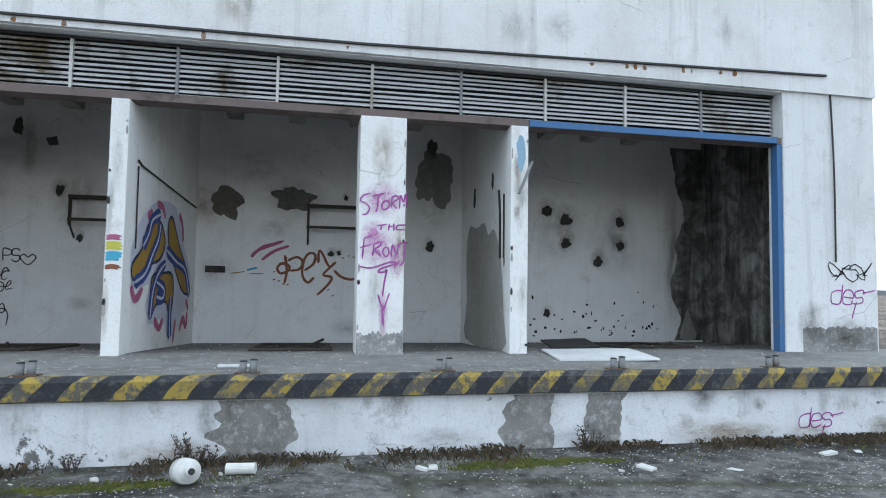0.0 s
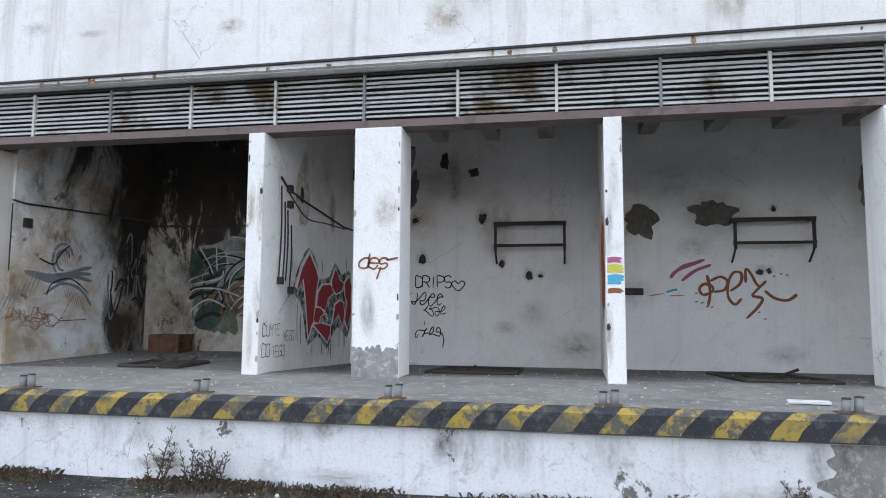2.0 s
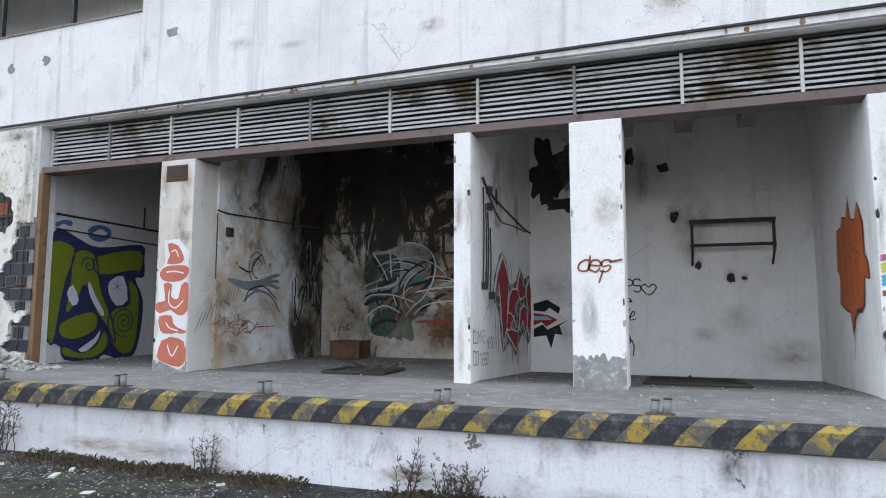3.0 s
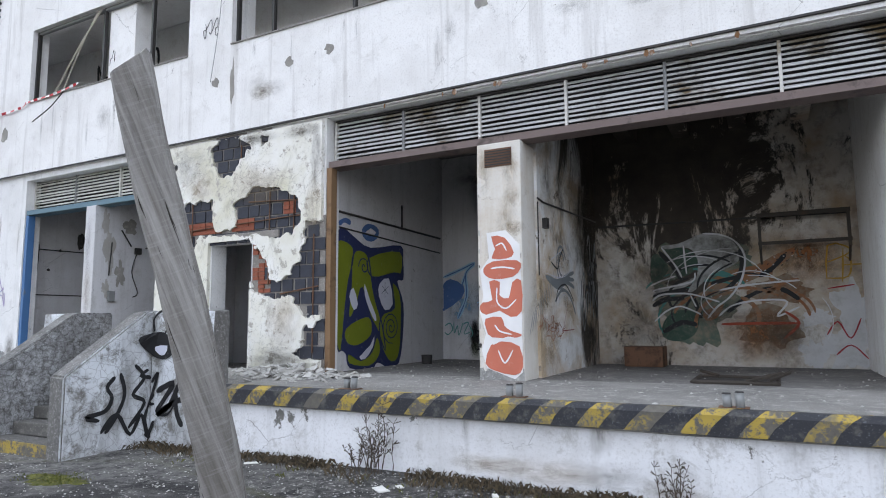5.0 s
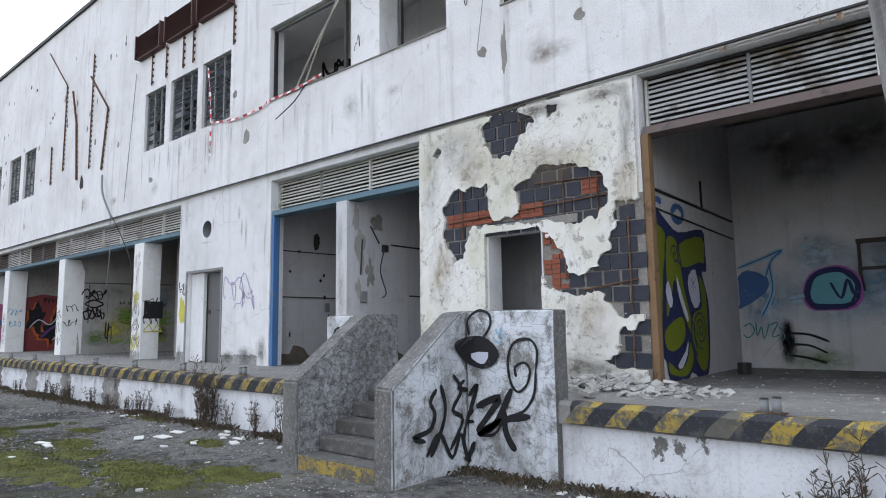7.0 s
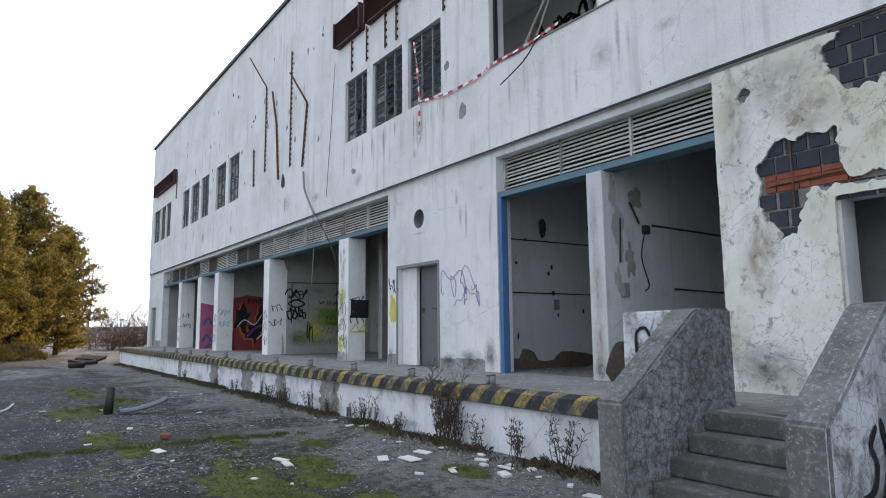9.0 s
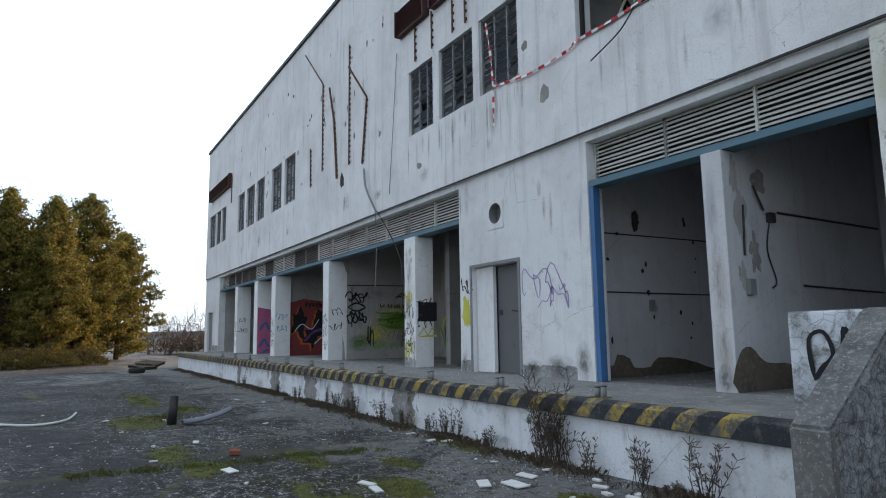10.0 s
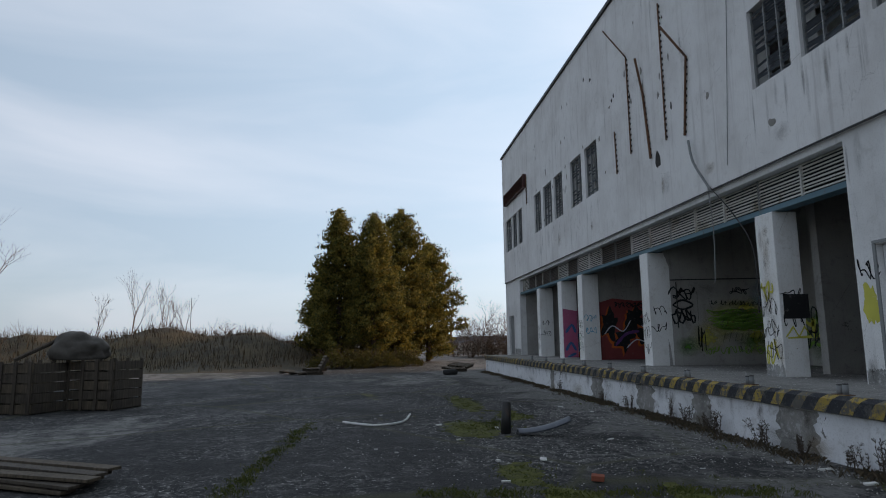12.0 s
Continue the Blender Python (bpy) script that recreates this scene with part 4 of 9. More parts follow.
for n, (u, w, q, z) in enumerate(((-3.95, 4.3, 0.32, 0.55), (-3.45, 4.35, 0.3, 0.5), (-3.6, 3.75, 0.42, 0.14), (-3.15, 4.0, 0.14, 0.32))):
    patch(BACKW, u, w, q, z, bw, (DARKHOLE, BROKEN)[n % 2], 700 + n, 0.6, 0.0050 + 0.0006 * n, "broken_render")

# the damp that came through the end bay's corner, torn along its edge
EDGE = [(9.80 + 0.10 * math.sin(w * 2.3) + 0.11 * noise.fractal(Vector((w * 1.9, 0.3, 6)), 0.9, 2.0, 5) + max(0.0, 1.35 - w) * -0.25, w) for w in [0.86 + 0.07 * k for k in range(58)]]
part("damp_patch", plate([(10.398, 4.85), (10.398, 0.86)] + EDGE, bw, 0.012), DAMP, BACKW, "damp-blackened plaster torn at its edge")
fill(BACKW, [(9.86, 0.9), (9.95, 1.25), (10.05, 1.5), (10.12, 1.25), (10.25, 1.0), (10.15, 0.86)], bw, RENDERGREY, 0.016, 2)

# partition walls
cp = on_x(-4.272)
RED_SHAPES = [[(1.58, 2.66), (1.30, 2.42), (1.14, 2.14), (1.20, 2.10), (1.36, 2.26), (1.45, 2.0), (1.52, 1.7), (1.60, 1.38), (1.72, 1.55), (1.80, 1.62), (1.88, 2.05), (1.97, 2.30), (1.86, 2.44)],
              [(2.50, 2.22), (2.15, 2.20), (1.98, 2.08), (1.92, 1.86), (2.30, 1.78), (2.42, 1.98), (2.72, 2.1)],
              [(1.86, 1.84), (1.80, 1.62), (2.00, 1.58), (2.12, 1.70), (2.34, 1.74), (2.42, 1.62), (2.1, 1.84)],
              [(1.80, 1.56), (2.05, 1.60), (2.56, 1.54), (2.55, 1.40), (2.42, 1.26), (2.15, 1.40)],
              [(2.76, 2.50), (2.58, 2.30), (2.60, 2.14), (2.82, 2.06), (3.10, 2.12), (3.20, 2.26), (2.98, 2.32)],
              [(2.66, 1.56), (2.76, 1.88), (3.00, 1.96), (3.20, 1.92), (3.26, 1.72), (3.16, 1.50), (2.95, 1.72)],
              [(3.48, 2.40), (3.24, 2.26), (3.28, 2.04), (3.40, 1.92), (3.28, 1.62), (3.44, 1.46), (3.62, 1.74), (3.60, 1.98), (3.80, 2.22)]]
fill(WC, [(1.00, 2.1), (1.25, 2.5), (1.58, 2.75), (1.95, 2.5), (2.05, 2.28), (2.5, 2.36), (2.76, 2.6), (3.1, 2.4), (3.5, 2.5), (3.63, 2.2), (3.63, 1.6), (3.45, 1.3), (3.2, 1.4), (2.9, 1.5), (2.6, 1.3), (2.4, 1.16), (2.0, 1.4), (1.6, 1.26), (1.45, 1.6), (1.3, 1.9)], cp, spray("spray_dark_green", (0.02, 0.04, 0.04), 1.0, (0.62, 0.62, 0.62), 0.16), 0.002, 2)
for n, pts in enumerate(RED_SHAPES):
    cu, cw_ = sum(p[0] for p in pts) / len(pts), sum(p[1] for p in pts) / len(pts)
    pts = [(min(u, 3.63), w) for u, w in pts]
    fill(WC, [(min(cu + (u - cu) * 1.16, 3.64), cw_ + (w - cw_) * 1.10) for u, w in pts], cp, K_WHITE, 0.0045 + 0.0004 * n, 1)
    fill(WC, pts, cp, K_RED, 0.009 + 0.0003 * n, 1)
    painted(WC, lambda bm, p=pts: ribbon(bm, smooth_line(p, 1, True), 0.022, cp, 0.0125, closed=True), K_WHITE)
painted(WC, lambda bm: [ribbon(bm, smooth_line([(u, w), (u + rnd(-0.06, 0.06), w - ln * 0.5), (u + rnd(-0.03, 0.03), w - ln)], 3), rnd(0.015, 0.04), cp, 0.003 + 0.0002 * k) for k, (u, w, ln) in enumerate(((1.2, 1.95, 0.6), (1.32, 1.8, 0.5), (1.75, 1.4, 0.3), (2.5, 1.3, 0.25), (2.62, 1.5, 0.5), (3.0, 1.5, 0.35), (3.25, 1.5, 0.5), (3.35, 1.4, 0.3), (2.2, 1.3, 0.22), (0.95, 2.7, 0.35), (2.1, 2.6, 0.25), (3.3, 2.75, 0.3)))], K_BLACK)
painted(WC, lambda bm: [ribbon(bm, smooth_line([(0.55 + 0.12 * k, 1.75 + 0.1 * (k % 3)), (0.8 + 0.1 * k, 1.95 + 0.07 * k), (1.1 + 0.05 * k, 2.1 - 0.05 * k)], 3), 0.012, cp, 0.0032 + 0.0002 * k) for k in range(5)], K_GREY)
for n, (u, w, ru, rw, mt) in enumerate(((1.0, 2.1, 0.5, 0.5, STAIN_GREY), (2.2, 1.4, 1.2, 0.5, STAIN_GREY), (1.35, 3.75, 0.2, 0.5, STAIN_OCHRE), (2.55, 3.45, 0.2, 0.4, STAIN_OCHRE), (1.35, 3.55, 0.1, 0.16, STAIN_SOOT_SHADE), (2.6, 3.25, 0.1, 0.18, STAIN_SOOT_SHADE), (2.2, 4.0, 1.3, 0.8, STAIN_GREY))):
    stain(WC, u, w, ru, rw, cp, mt, 0.001 + 0.0001 * n)
# the tip of the piece on the back wall: an arrowhead on black
fill(BACKW, [(-4.22, 2.0), (-3.98, 2.07), (-3.75, 1.93), (-3.79, 1.80), (-3.62, 1.72), (-3.77, 1.62), (-3.72, 1.46), (-3.85, 1.48), (-3.92, 1.22), (-4.0, 1.45), (-4.22, 1.42)], bw, K_BLACK, 0.0062, 1)
fill(BACKW, [(-4.22, 1.88), (-4.02, 1.86), (-3.94, 1.93), (-3.62, 1.72), (-3.98, 1.55), (-4.06, 1.64), (-4.22, 1.56)], bw, K_WHITE, 0.0068, 1)
fill(BACKW, [(-4.22, 1.84), (-3.96, 1.80), (-3.80, 1.72), (-4.0, 1.60), (-4.08, 1.68), (-4.22, 1.62)], bw, K_RED, 0.0074, 1)
fill(BACKW, [(-4.22, 1.79), (-3.98, 1.78), (-3.90, 1.72), (-4.22, 1.71)], bw, K_SKY, 0.0080, 1)
painted(BACKW, lambda bm: [ribbon(bm, smooth_line([(-3.62, 1.98), (-3.4, 2.06), (-3.1, 2.1)], 3), 0.012, bw, 0.0062), ribbon(bm, smooth_line([(-3.62, 1.95), (-3.4, 1.97), (-3.15, 1.93)], 3), 0.01, bw, 0.0062)], K_GREY)


def czech(bm):
    letters(bm, "CUMTE", 0.08, 1.47, 0.15, cp, 0.013, 0.12, 0.0, 0.1)
    letters(bm, "NEGO", 0.72, 1.38, 0.13, cp, 0.013, 0.12, 0.0, 0.1)
    letters(bm, "DO", 0.08, 1.2, 0.17, cp, 0.013, 0.12, 0.0, 0.1)
    letters(bm, "TEGO", 0.38, 1.18, 0.14, cp, 0.013, 0.12, 0.0, 0.1)
    ribbon(bm, [(0.1, 1.66), (0.14, 1.63), (0.18, 1.67)], 0.012, cp)


painted(WC, czech, K_BLACK, "thin black handwriting")
# orange figure on the partition's west face, colours on its end, mural on its east face
mw = on_x(-0.002, -1, 0.049)
FIGURE = [(1.90, 2.90), (1.62, 2.92), (1.53, 3.03), (1.30, 3.0), (1.17, 3.24), (1.06, 2.95), (0.86, 2.92), (0.71, 3.10), (0.50, 2.84), (0.50, 2.5), (0.36, 2.4), (0.34, 2.22), (0.55, 2.26), (0.62, 1.95), (0.78, 1.86), (0.98, 1.90), (1.10, 1.8), (1.24, 1.58), (1.34, 1.86), (1.62, 1.90), (1.88, 1.98), (1.82, 2.3), (1.96, 2.42)]
fill(WM, FIGURE, mw, K_ORANGE, 0.005, 1)
painted(WM, lambda bm: [ribbon(bm, smooth_line(FIGURE, 1, True), 0.022, mw, 0.009, closed=True), ribbon(bm, smooth_line([(1.24, 1.6), (1.2, 1.45), (1.22, 1.28)], 3), 0.016, mw, 0.006), ribbon(bm, [(0.6, 1.95), (0.95, 1.86), (1.0, 1.78)], 0.03, mw, 0.0075)] +
        [ribbon(bm, [(u, w), (u + 0.09, w + 0.03)], 0.035, mw, 0.0095) for u, w in ((0.75, 2.52), (0.95, 2.58), (1.15, 2.5), (0.85, 2.42), (1.1, 2.66))], K_BLACK)
painted(WM, lambda bm: [ribbon(bm, smooth_line([(0.7 + 0.3 * k, 2.85), (0.74 + 0.3 * k, 2.4), (0.7 + 0.3 * k, 1.98)], 3), 0.05, mw, 0.0062) for k in range(4)], K_CORAL)
for z0, z1, mt in ((2.37, 2.44, K_MURALPINK), (2.25, 2.36, K_YELLOW), (2.12, 2.24, K_CYAN), (2.02, 2.08, K_BROWN)):
    painted(WM, lambda bm, a=z0, b=z1: [ribbon(bm, smooth_line([(0.015, a + (b - a) * q), (0.09, a + (b - a) * q + 0.012), (rnd(0.15, 0.2), a + (b - a) * q)], 3), (b - a) * 0.36, pf, 0.004 + 0.0005 * q) for q in (0.2, 0.5, 0.8)], mt)
me_ = on_x(0.212, 1, 0.049)
shapes(WM, "0.24,2.11 0.27,2.32 0.59,2.70 1.25,3.01 2.23,3.05 2.79,2.51 3.27,2.03 3.24,1.58 2.65,1.30 2.12,0.99 1.73,1.35 1.15,1.30 0.90,1.59 1.12,1.86 0.39,1.79", me_, K_LILAC, 0.002, 3)
shapes(WM, "0.34,1.91 0.29,2.11 0.64,2.31 0.85,2.63 1.20,2.76 1.53,2.69 1.69,2.44 1.46,2.21 0.95,2.11 0.63,1.98 / 1.83,2.78 2.06,2.86 2.47,2.48 3.01,2.08 3.17,1.71 2.72,1.77 2.17,2.18 1.88,2.45 / 1.11,1.94 1.58,2.01 2.11,2.01 2.24,1.72 2.09,1.33 1.85,1.59 1.37,1.57 1.15,1.45", me_, K_OCHRE, 0.005, 3, 0.0, K_NAVY, 0.05)
draw(WM, "0.38,1.87 0.81,2.00 1.10,2.27 1.34,2.49 1.42,2.71 / 1.76,2.17 1.38,1.99 1.17,1.73 1.09,1.37 / 1.77,2.36 2.33,2.21 2.91,2.08 3.23,1.65 / 2.08,1.67 2.07,1.33 2.11,1.04 / 1.32,1.89 1.71,1.78 1.65,1.65 1.35,1.68 / 0.67,2.35 0.90,2.54 1.03,2.73 1.40,2.85", me_, 0.22, K_DEEPBLUE, 0.0115)
draw(WM, "0.38,1.87 0.81,2.00 1.10,2.27 1.34,2.49 1.42,2.71 / 1.76,2.17 1.38,1.99 1.17,1.73 1.09,1.37 / 1.77,2.36 2.33,2.21 2.91,2.08 3.23,1.65 / 2.08,1.67 2.07,1.33 2.11,1.04 / 1.32,1.89 1.71,1.78 1.65,1.65 1.35,1.68 / 0.67,2.35 0.90,2.54 1.03,2.73 1.40,2.85", me_, 0.05, K_LILAC, 0.0135)
draw(WM, "1.25,2.99 1.53,2.96 1.67,2.82 / 2.44,2.97 2.65,2.80 2.74,2.55 / 0.28,1.83 0.48,1.66 0.75,1.80 / 1.31,1.37 1.56,1.22 1.73,1.35 / 3.04,1.60 3.24,1.43 / 2.33,0.94 2.43,1.31 / 2.68,1.11 2.89,1.29 3.11,1.15 3.17,1.40 / 0.83,2.75 1.05,2.85", me_, 0.13, K_MURALPINK, 0.0035, "pink spray strokes")
# peeled render on the next partition
zp = on_x(5.048, -1, 0.049)
fill(WZ, [(0.35, 1.0), (0.3, 1.5), (0.5, 2.3), (0.9, 2.75), (1.3, 2.7), (1.6, 2.92), (2.2, 2.88), (2.8, 2.95), (3.1, 2.5), (3.0, 1.6), (3.1, 0.95)], zp, PEEL, 0.003, 3)
for n, (u, w, r) in enumerate(((1.05, 3.5, 0.09), (2.4, 3.42, 0.13), (0.3, 2.25, 0.04))):
    patch(WZ, u, w, r * 0.7, r * 1.4, zp, DARKHOLE, 130 + n, 0.5, 0.006, "hole", 16)

# end pillar in front of the burnt bay: coral bubbles on white
shapes(PD, "-8.99,2.90 -8.72,2.92 -8.53,2.72 -8.53,2.53 -8.52,2.23 -8.52,1.86 -8.52,1.49 -8.52,1.11 -8.63,1.02 -9.01,1.15 -9.08,1.37 -9.02,1.59 -9.10,1.86 -9.05,2.08 -9.09,2.41 -8.96,2.57", pf, K_WHITE, 0.009, 1)
shapes(PD, "-8.92,2.85 -8.73,2.82 -8.61,2.62 -8.71,2.55 -8.92,2.56 -8.87,2.68 / -9.04,2.43 -8.91,2.52 -8.57,2.52 -8.52,2.42 -8.63,2.31 -8.89,2.29 -9.01,2.34 / -8.96,2.26 -8.81,2.25 -8.82,2.08 -8.69,2.04 -8.64,2.24 -8.52,2.26 -8.52,1.87 -8.67,1.80 -8.82,1.88 -9.01,1.83 -9.10,1.90 -9.06,1.99 -8.92,2.02 / -9.02,1.78 -8.80,1.80 -8.76,1.69 -8.66,1.62 -8.53,1.58 -8.59,1.54 -8.93,1.54 -9.01,1.64 / -8.95,1.44 -8.79,1.49 -8.56,1.43 -8.52,1.17 -8.63,1.07 -8.90,1.12 -9.03,1.21", pf, K_CORAL, 0.012, 2)
draw(PD, "-8.86,2.72 -8.77,2.75 -8.71,2.65 / -8.93,2.43 -8.77,2.44 -8.60,2.41 / -8.85,2.18 -8.85,1.99 -8.73,1.91 -8.59,2.02 / -8.89,1.70 -8.82,1.62 -8.66,1.58 / -8.85,1.38 -8.76,1.22 -8.65,1.38 / -8.92,1.45 -8.72,1.54 -8.59,1.51", pf, 0.024, K_WHITE, 0.0155)
bm = bmesh.new()
box(bm, -9.0, -8.62, -0.034, -0.018, 3.78, 4.02)
part("vent_plate", bm, RUST, PD, "rusty square vent plate")
for k in range(6):
    bm = bmesh.new()
    box(bm, -8.99, -8.63, -0.042, -0.034, 3.80 + 0.036 * k, 3.815 + 0.036 * k)
    part("slat", bm, DARKSTEEL, PD)
MURALGREEN = spray("mural_ground_green", (0.08, 0.13, 0.10), 1.0, (0.20, 0.17, 0.13), 0.12)
MURALBROWN = spray("mural_ground_brown", (0.20, 0.10, 0.05), 1.0, (0.22, 0.18, 0.14), 0.12)
# burnt bay: side wall and back wall murals
dwp = on_x(-8.458)
SOOTW = bpy.data.objects["wall_back_soot"]
rg = random.Random(4)
painted(WD, lambda bm: [ribbon(bm, smooth_line([(0.06 + 0.10 * k, 1.56 + 0.055 * k), (0.22 + 0.10 * k, 1.86 + 0.065 * k)], 2), 0.022, dwp, 0.004) for k in range(10)], K_GREY)
painted(WD, lambda bm: [ribbon(bm, smooth_line([(0.75, 2.36), (1.3, 2.32 - 0.05 * k), (1.75, 2.42 - 0.05 * k), (2.15, 2.5 - 0.12 * k)], 4), 0.07, dwp, 0.005 + 0.0003 * k) for k in range(3)] +
        [ribbon(bm, smooth_line([(1.5 + 0.2 * math.cos(a) * q, 2.58 + 0.24 * math.sin(a) * q) for a in [0.3 + 0.42 * k for k in range(12)]], 2), 0.05, dwp, 0.005) for q in (0.7, 1.1)] +
        [ribbon(bm, smooth_line([(1.15, 2.02), (1.5, 2.2), (1.9, 2.12), (2.18, 1.85)], 4), 0.06, dwp, 0.006)], K_GREY)
painted(WD, lambda bm: [ribbon(bm, smooth_line([(1.0, 2.58), (1.3, 2.50), (1.42, 2.66), (1.62, 2.84)], 4), 0.03, dwp, 0.0075), ribbon(bm, smooth_line([(1.2, 2.0), (1.3, 2.2), (1.7, 2.28), (2.1, 2.05)], 4), 0.03, dwp, 0.0075)] +
        [ribbon(bm, [(1.35 + 0.05 * k, 2.44 + 0.02 * k), (1.3 + 0.05 * k, 2.66 + 0.012 * k)], 0.012, dwp, 0.008) for k in range(12)] + [ribbon(bm, [(1.5 + 0.06 * k, 2.2 - 0.02 * k), (1.62 + 0.06 * k, 1.95 - 0.03 * k)], 0.014, dwp, 0.008) for k in range(8)], K_BLACK)
painted(WD, lambda bm: [ribbon(bm, smooth_line([(1.0, 2.61), (1.45, 2.76), (1.75, 2.88), (2.05, 2.6)], 4), 0.014, dwp, 0.0085), ribbon(bm, smooth_line([(1.25, 1.98), (1.6, 2.14), (2.0, 2.02)], 4), 0.014, dwp, 0.0085), ribbon(bm, smooth_line([(0.78, 2.40), (1.5, 2.38), (2.1, 2.56)], 4), 0.016, dwp, 0.0085)], K_LILAC)
painted(WD, lambda bm: [scribble(bm, 2.5 + 0.25 * k, 1.6 + 0.35 * (k % 3), 0.6, 0.9, dwp, 0.05, 41 + k, 1.4, 0.005 + 0.0003 * k) for k in range(4)], K_GREY)
painted(WD, lambda bm: [scribble(bm, 2.55 + 0.25 * k, 1.7 + 0.3 * (k % 3), 0.6, 0.8, dwp, 0.05, 51 + k, 1.4, 0.007 + 0.0003 * k) for k in range(4)], K_BLACK)
painted(WD, lambda bm: [scribble(bm, 0.4 + 0.4 * k, 1.58 - 0.12 * k, 0.75, 0.26, dwp, 0.014, 52 + k, 5.0, 0.006) for k in range(2)], K_BROWN)
painted(WD, lambda bm: ribbon(bm, [(1.75, 2.0), (1.48, 1.60), (2.07, 1.61)], 0.03, dwp, 0.0095), K_MURALRED)
sp = on_y(BACK - 0.002)
for n, (u, w, ru, rw) in enumerate(((-7.2, 2.7, 0.3, 0.32), (-6.9, 1.7, 0.42, 0.4), (-6.3, 2.6, 0.4, 0.3), (-6.5, 2.0, 0.35, 0.25), (-5.8, 1.6, 0.4, 0.3), (-7.3, 2.1, 0.22, 0.3), (-5.6, 2.2, 0.4, 0.2))):
    patch(SOOTW, u, w, ru, rw, sp, (MURALGREEN, MURALBROWN)[n in (4, 6)], 170 + n, 0.5, 0.0025 + 0.0004 * n, "graffiti", 36)
PALEPATCH = spray("pale_patch", (0.55, 0.56, 0.57), 0.5, (0.3, 0.28, 0.26), 0.2)
for n, (u, w, ru, rw) in enumerate(((-4.75, 1.3, 0.3, 0.35), (-4.65, 1.9, 0.22, 0.4), (-5.1, 1.75, 0.2, 0.16), (-5.2, 1.2, 0.18, 0.2))):
    patch(SOOTW, u, w, ru, rw, sp, PALEPATCH, 190 + n, 0.7, 0.002 + 0.0003 * n, "graffiti", 44)
for n, (u, w, ru, rw, mt) in enumerate(((-5.9, 1.5, 0.6, 0.45, STAIN_RUST), (-5.2, 2.7, 0.5, 0.4, STAIN_RUST), (-7.7, 2.6, 0.35, 0.5, STAIN_OCHRE))):
    stain(SOOTW, u, w, ru, rw, sp, mt, 0.0045 + 0.0002 * n)
for n, (u, w, ru, rw) in enumerate(((-6.3, 2.9, 0.5, 0.4), (-7.3, 2.5, 0.5, 0.6), (-6.6, 1.9, 0.6, 0.4), (-7.6, 1.7, 0.5, 0.6), (-5.6, 1.5, 0.5, 0.4))):
    stain(SOOTW, u, w, ru, rw, sp, STAIN_SOOT_SHADE, 0.0165 + 0.0002 * n)
draw(SOOTW, "-5.0,1.5 -4.85,1.7 -4.7,1.45 -4.55,1.75 / -4.9,1.2 -4.7,1.35 -4.5,1.15 / -4.95,2.2 -4.6,2.25", sp, 0.025, K_RED, 0.006)


def arcs(bm, n, u0, u1, w0, w1, width, seed, off):
    rr = random.Random(seed)
    for k in range(n):
        u, w = rr.uniform(u0, u1), rr.uniform(w0, w1)
        a, r = rr.uniform(-0.5, 2.4), rr.uniform(0.3, 0.9)
        sweep = rr.uniform(0.7, 1.9)
        pts = [(u + r * math.cos(a + sweep * t / 9) * 1.15, w + r * 0.8 * math.sin(a + sweep * t / 9) - r * 0.4) for t in range(10)]
        ribbon(bm, pts, width * rr.uniform(0.6, 1.4), sp, off)


M_PALE = spray("mural_pale_grey", (0.38, 0.40, 0.40), 1.0, (0.13, 0.13, 0.12), 0.14)
M_DEEP = spray("mural_deep_green", (0.03, 0.075, 0.055), 0.8, (0.12, 0.13, 0.10), 0.2)
M_RUST = spray("mural_rust", (0.30, 0.12, 0.05), 1.0, (0.20, 0.16, 0.12), 0.15)
M_LINE = spray("mural_white_line", (0.62, 0.64, 0.66), 0.5, (0.2, 0.2, 0.2))
shapes(SOOTW, "-7.29,2.94 -7.00,2.95 -6.83,2.85 -6.77,2.69 -6.85,2.54 -7.03,2.47 -7.12,2.67 / -7.36,1.70 -7.17,1.89 -6.92,1.89 -6.79,1.77 -6.88,1.50 -7.13,1.39 -7.37,1.46 / -7.51,2.81 -7.36,2.85 -7.23,2.60 -7.50,2.37", sp, M_DEEP, 0.0065, 3)
shapes(SOOTW, "-6.66,2.26 -6.38,2.52 -5.92,2.60 -5.66,2.74 -5.35,2.86 -5.39,2.72 -5.64,2.55 -5.94,2.38 -6.33,2.25 / -6.72,1.88 -6.41,1.99 -6.53,1.77 -6.69,1.73", sp, M_RUST, 0.0060, 2)
shapes(SOOTW, "-7.34,3.00 -7.10,3.02 -6.96,3.06 -6.67,3.17 -6.40,3.13 -6.21,3.00 -6.13,2.80 -6.17,2.67 -6.38,2.55 -6.58,2.49 -6.72,2.34 -6.87,2.21 -6.95,2.23 -6.80,2.46 -6.77,2.73 -6.86,2.91 -7.03,2.96 -7.25,2.94 / -7.51,2.17 -7.36,2.28 -7.00,2.37 -6.85,2.44 -6.90,2.33 -7.22,2.22", sp, M_PALE, 0.0080, 3)
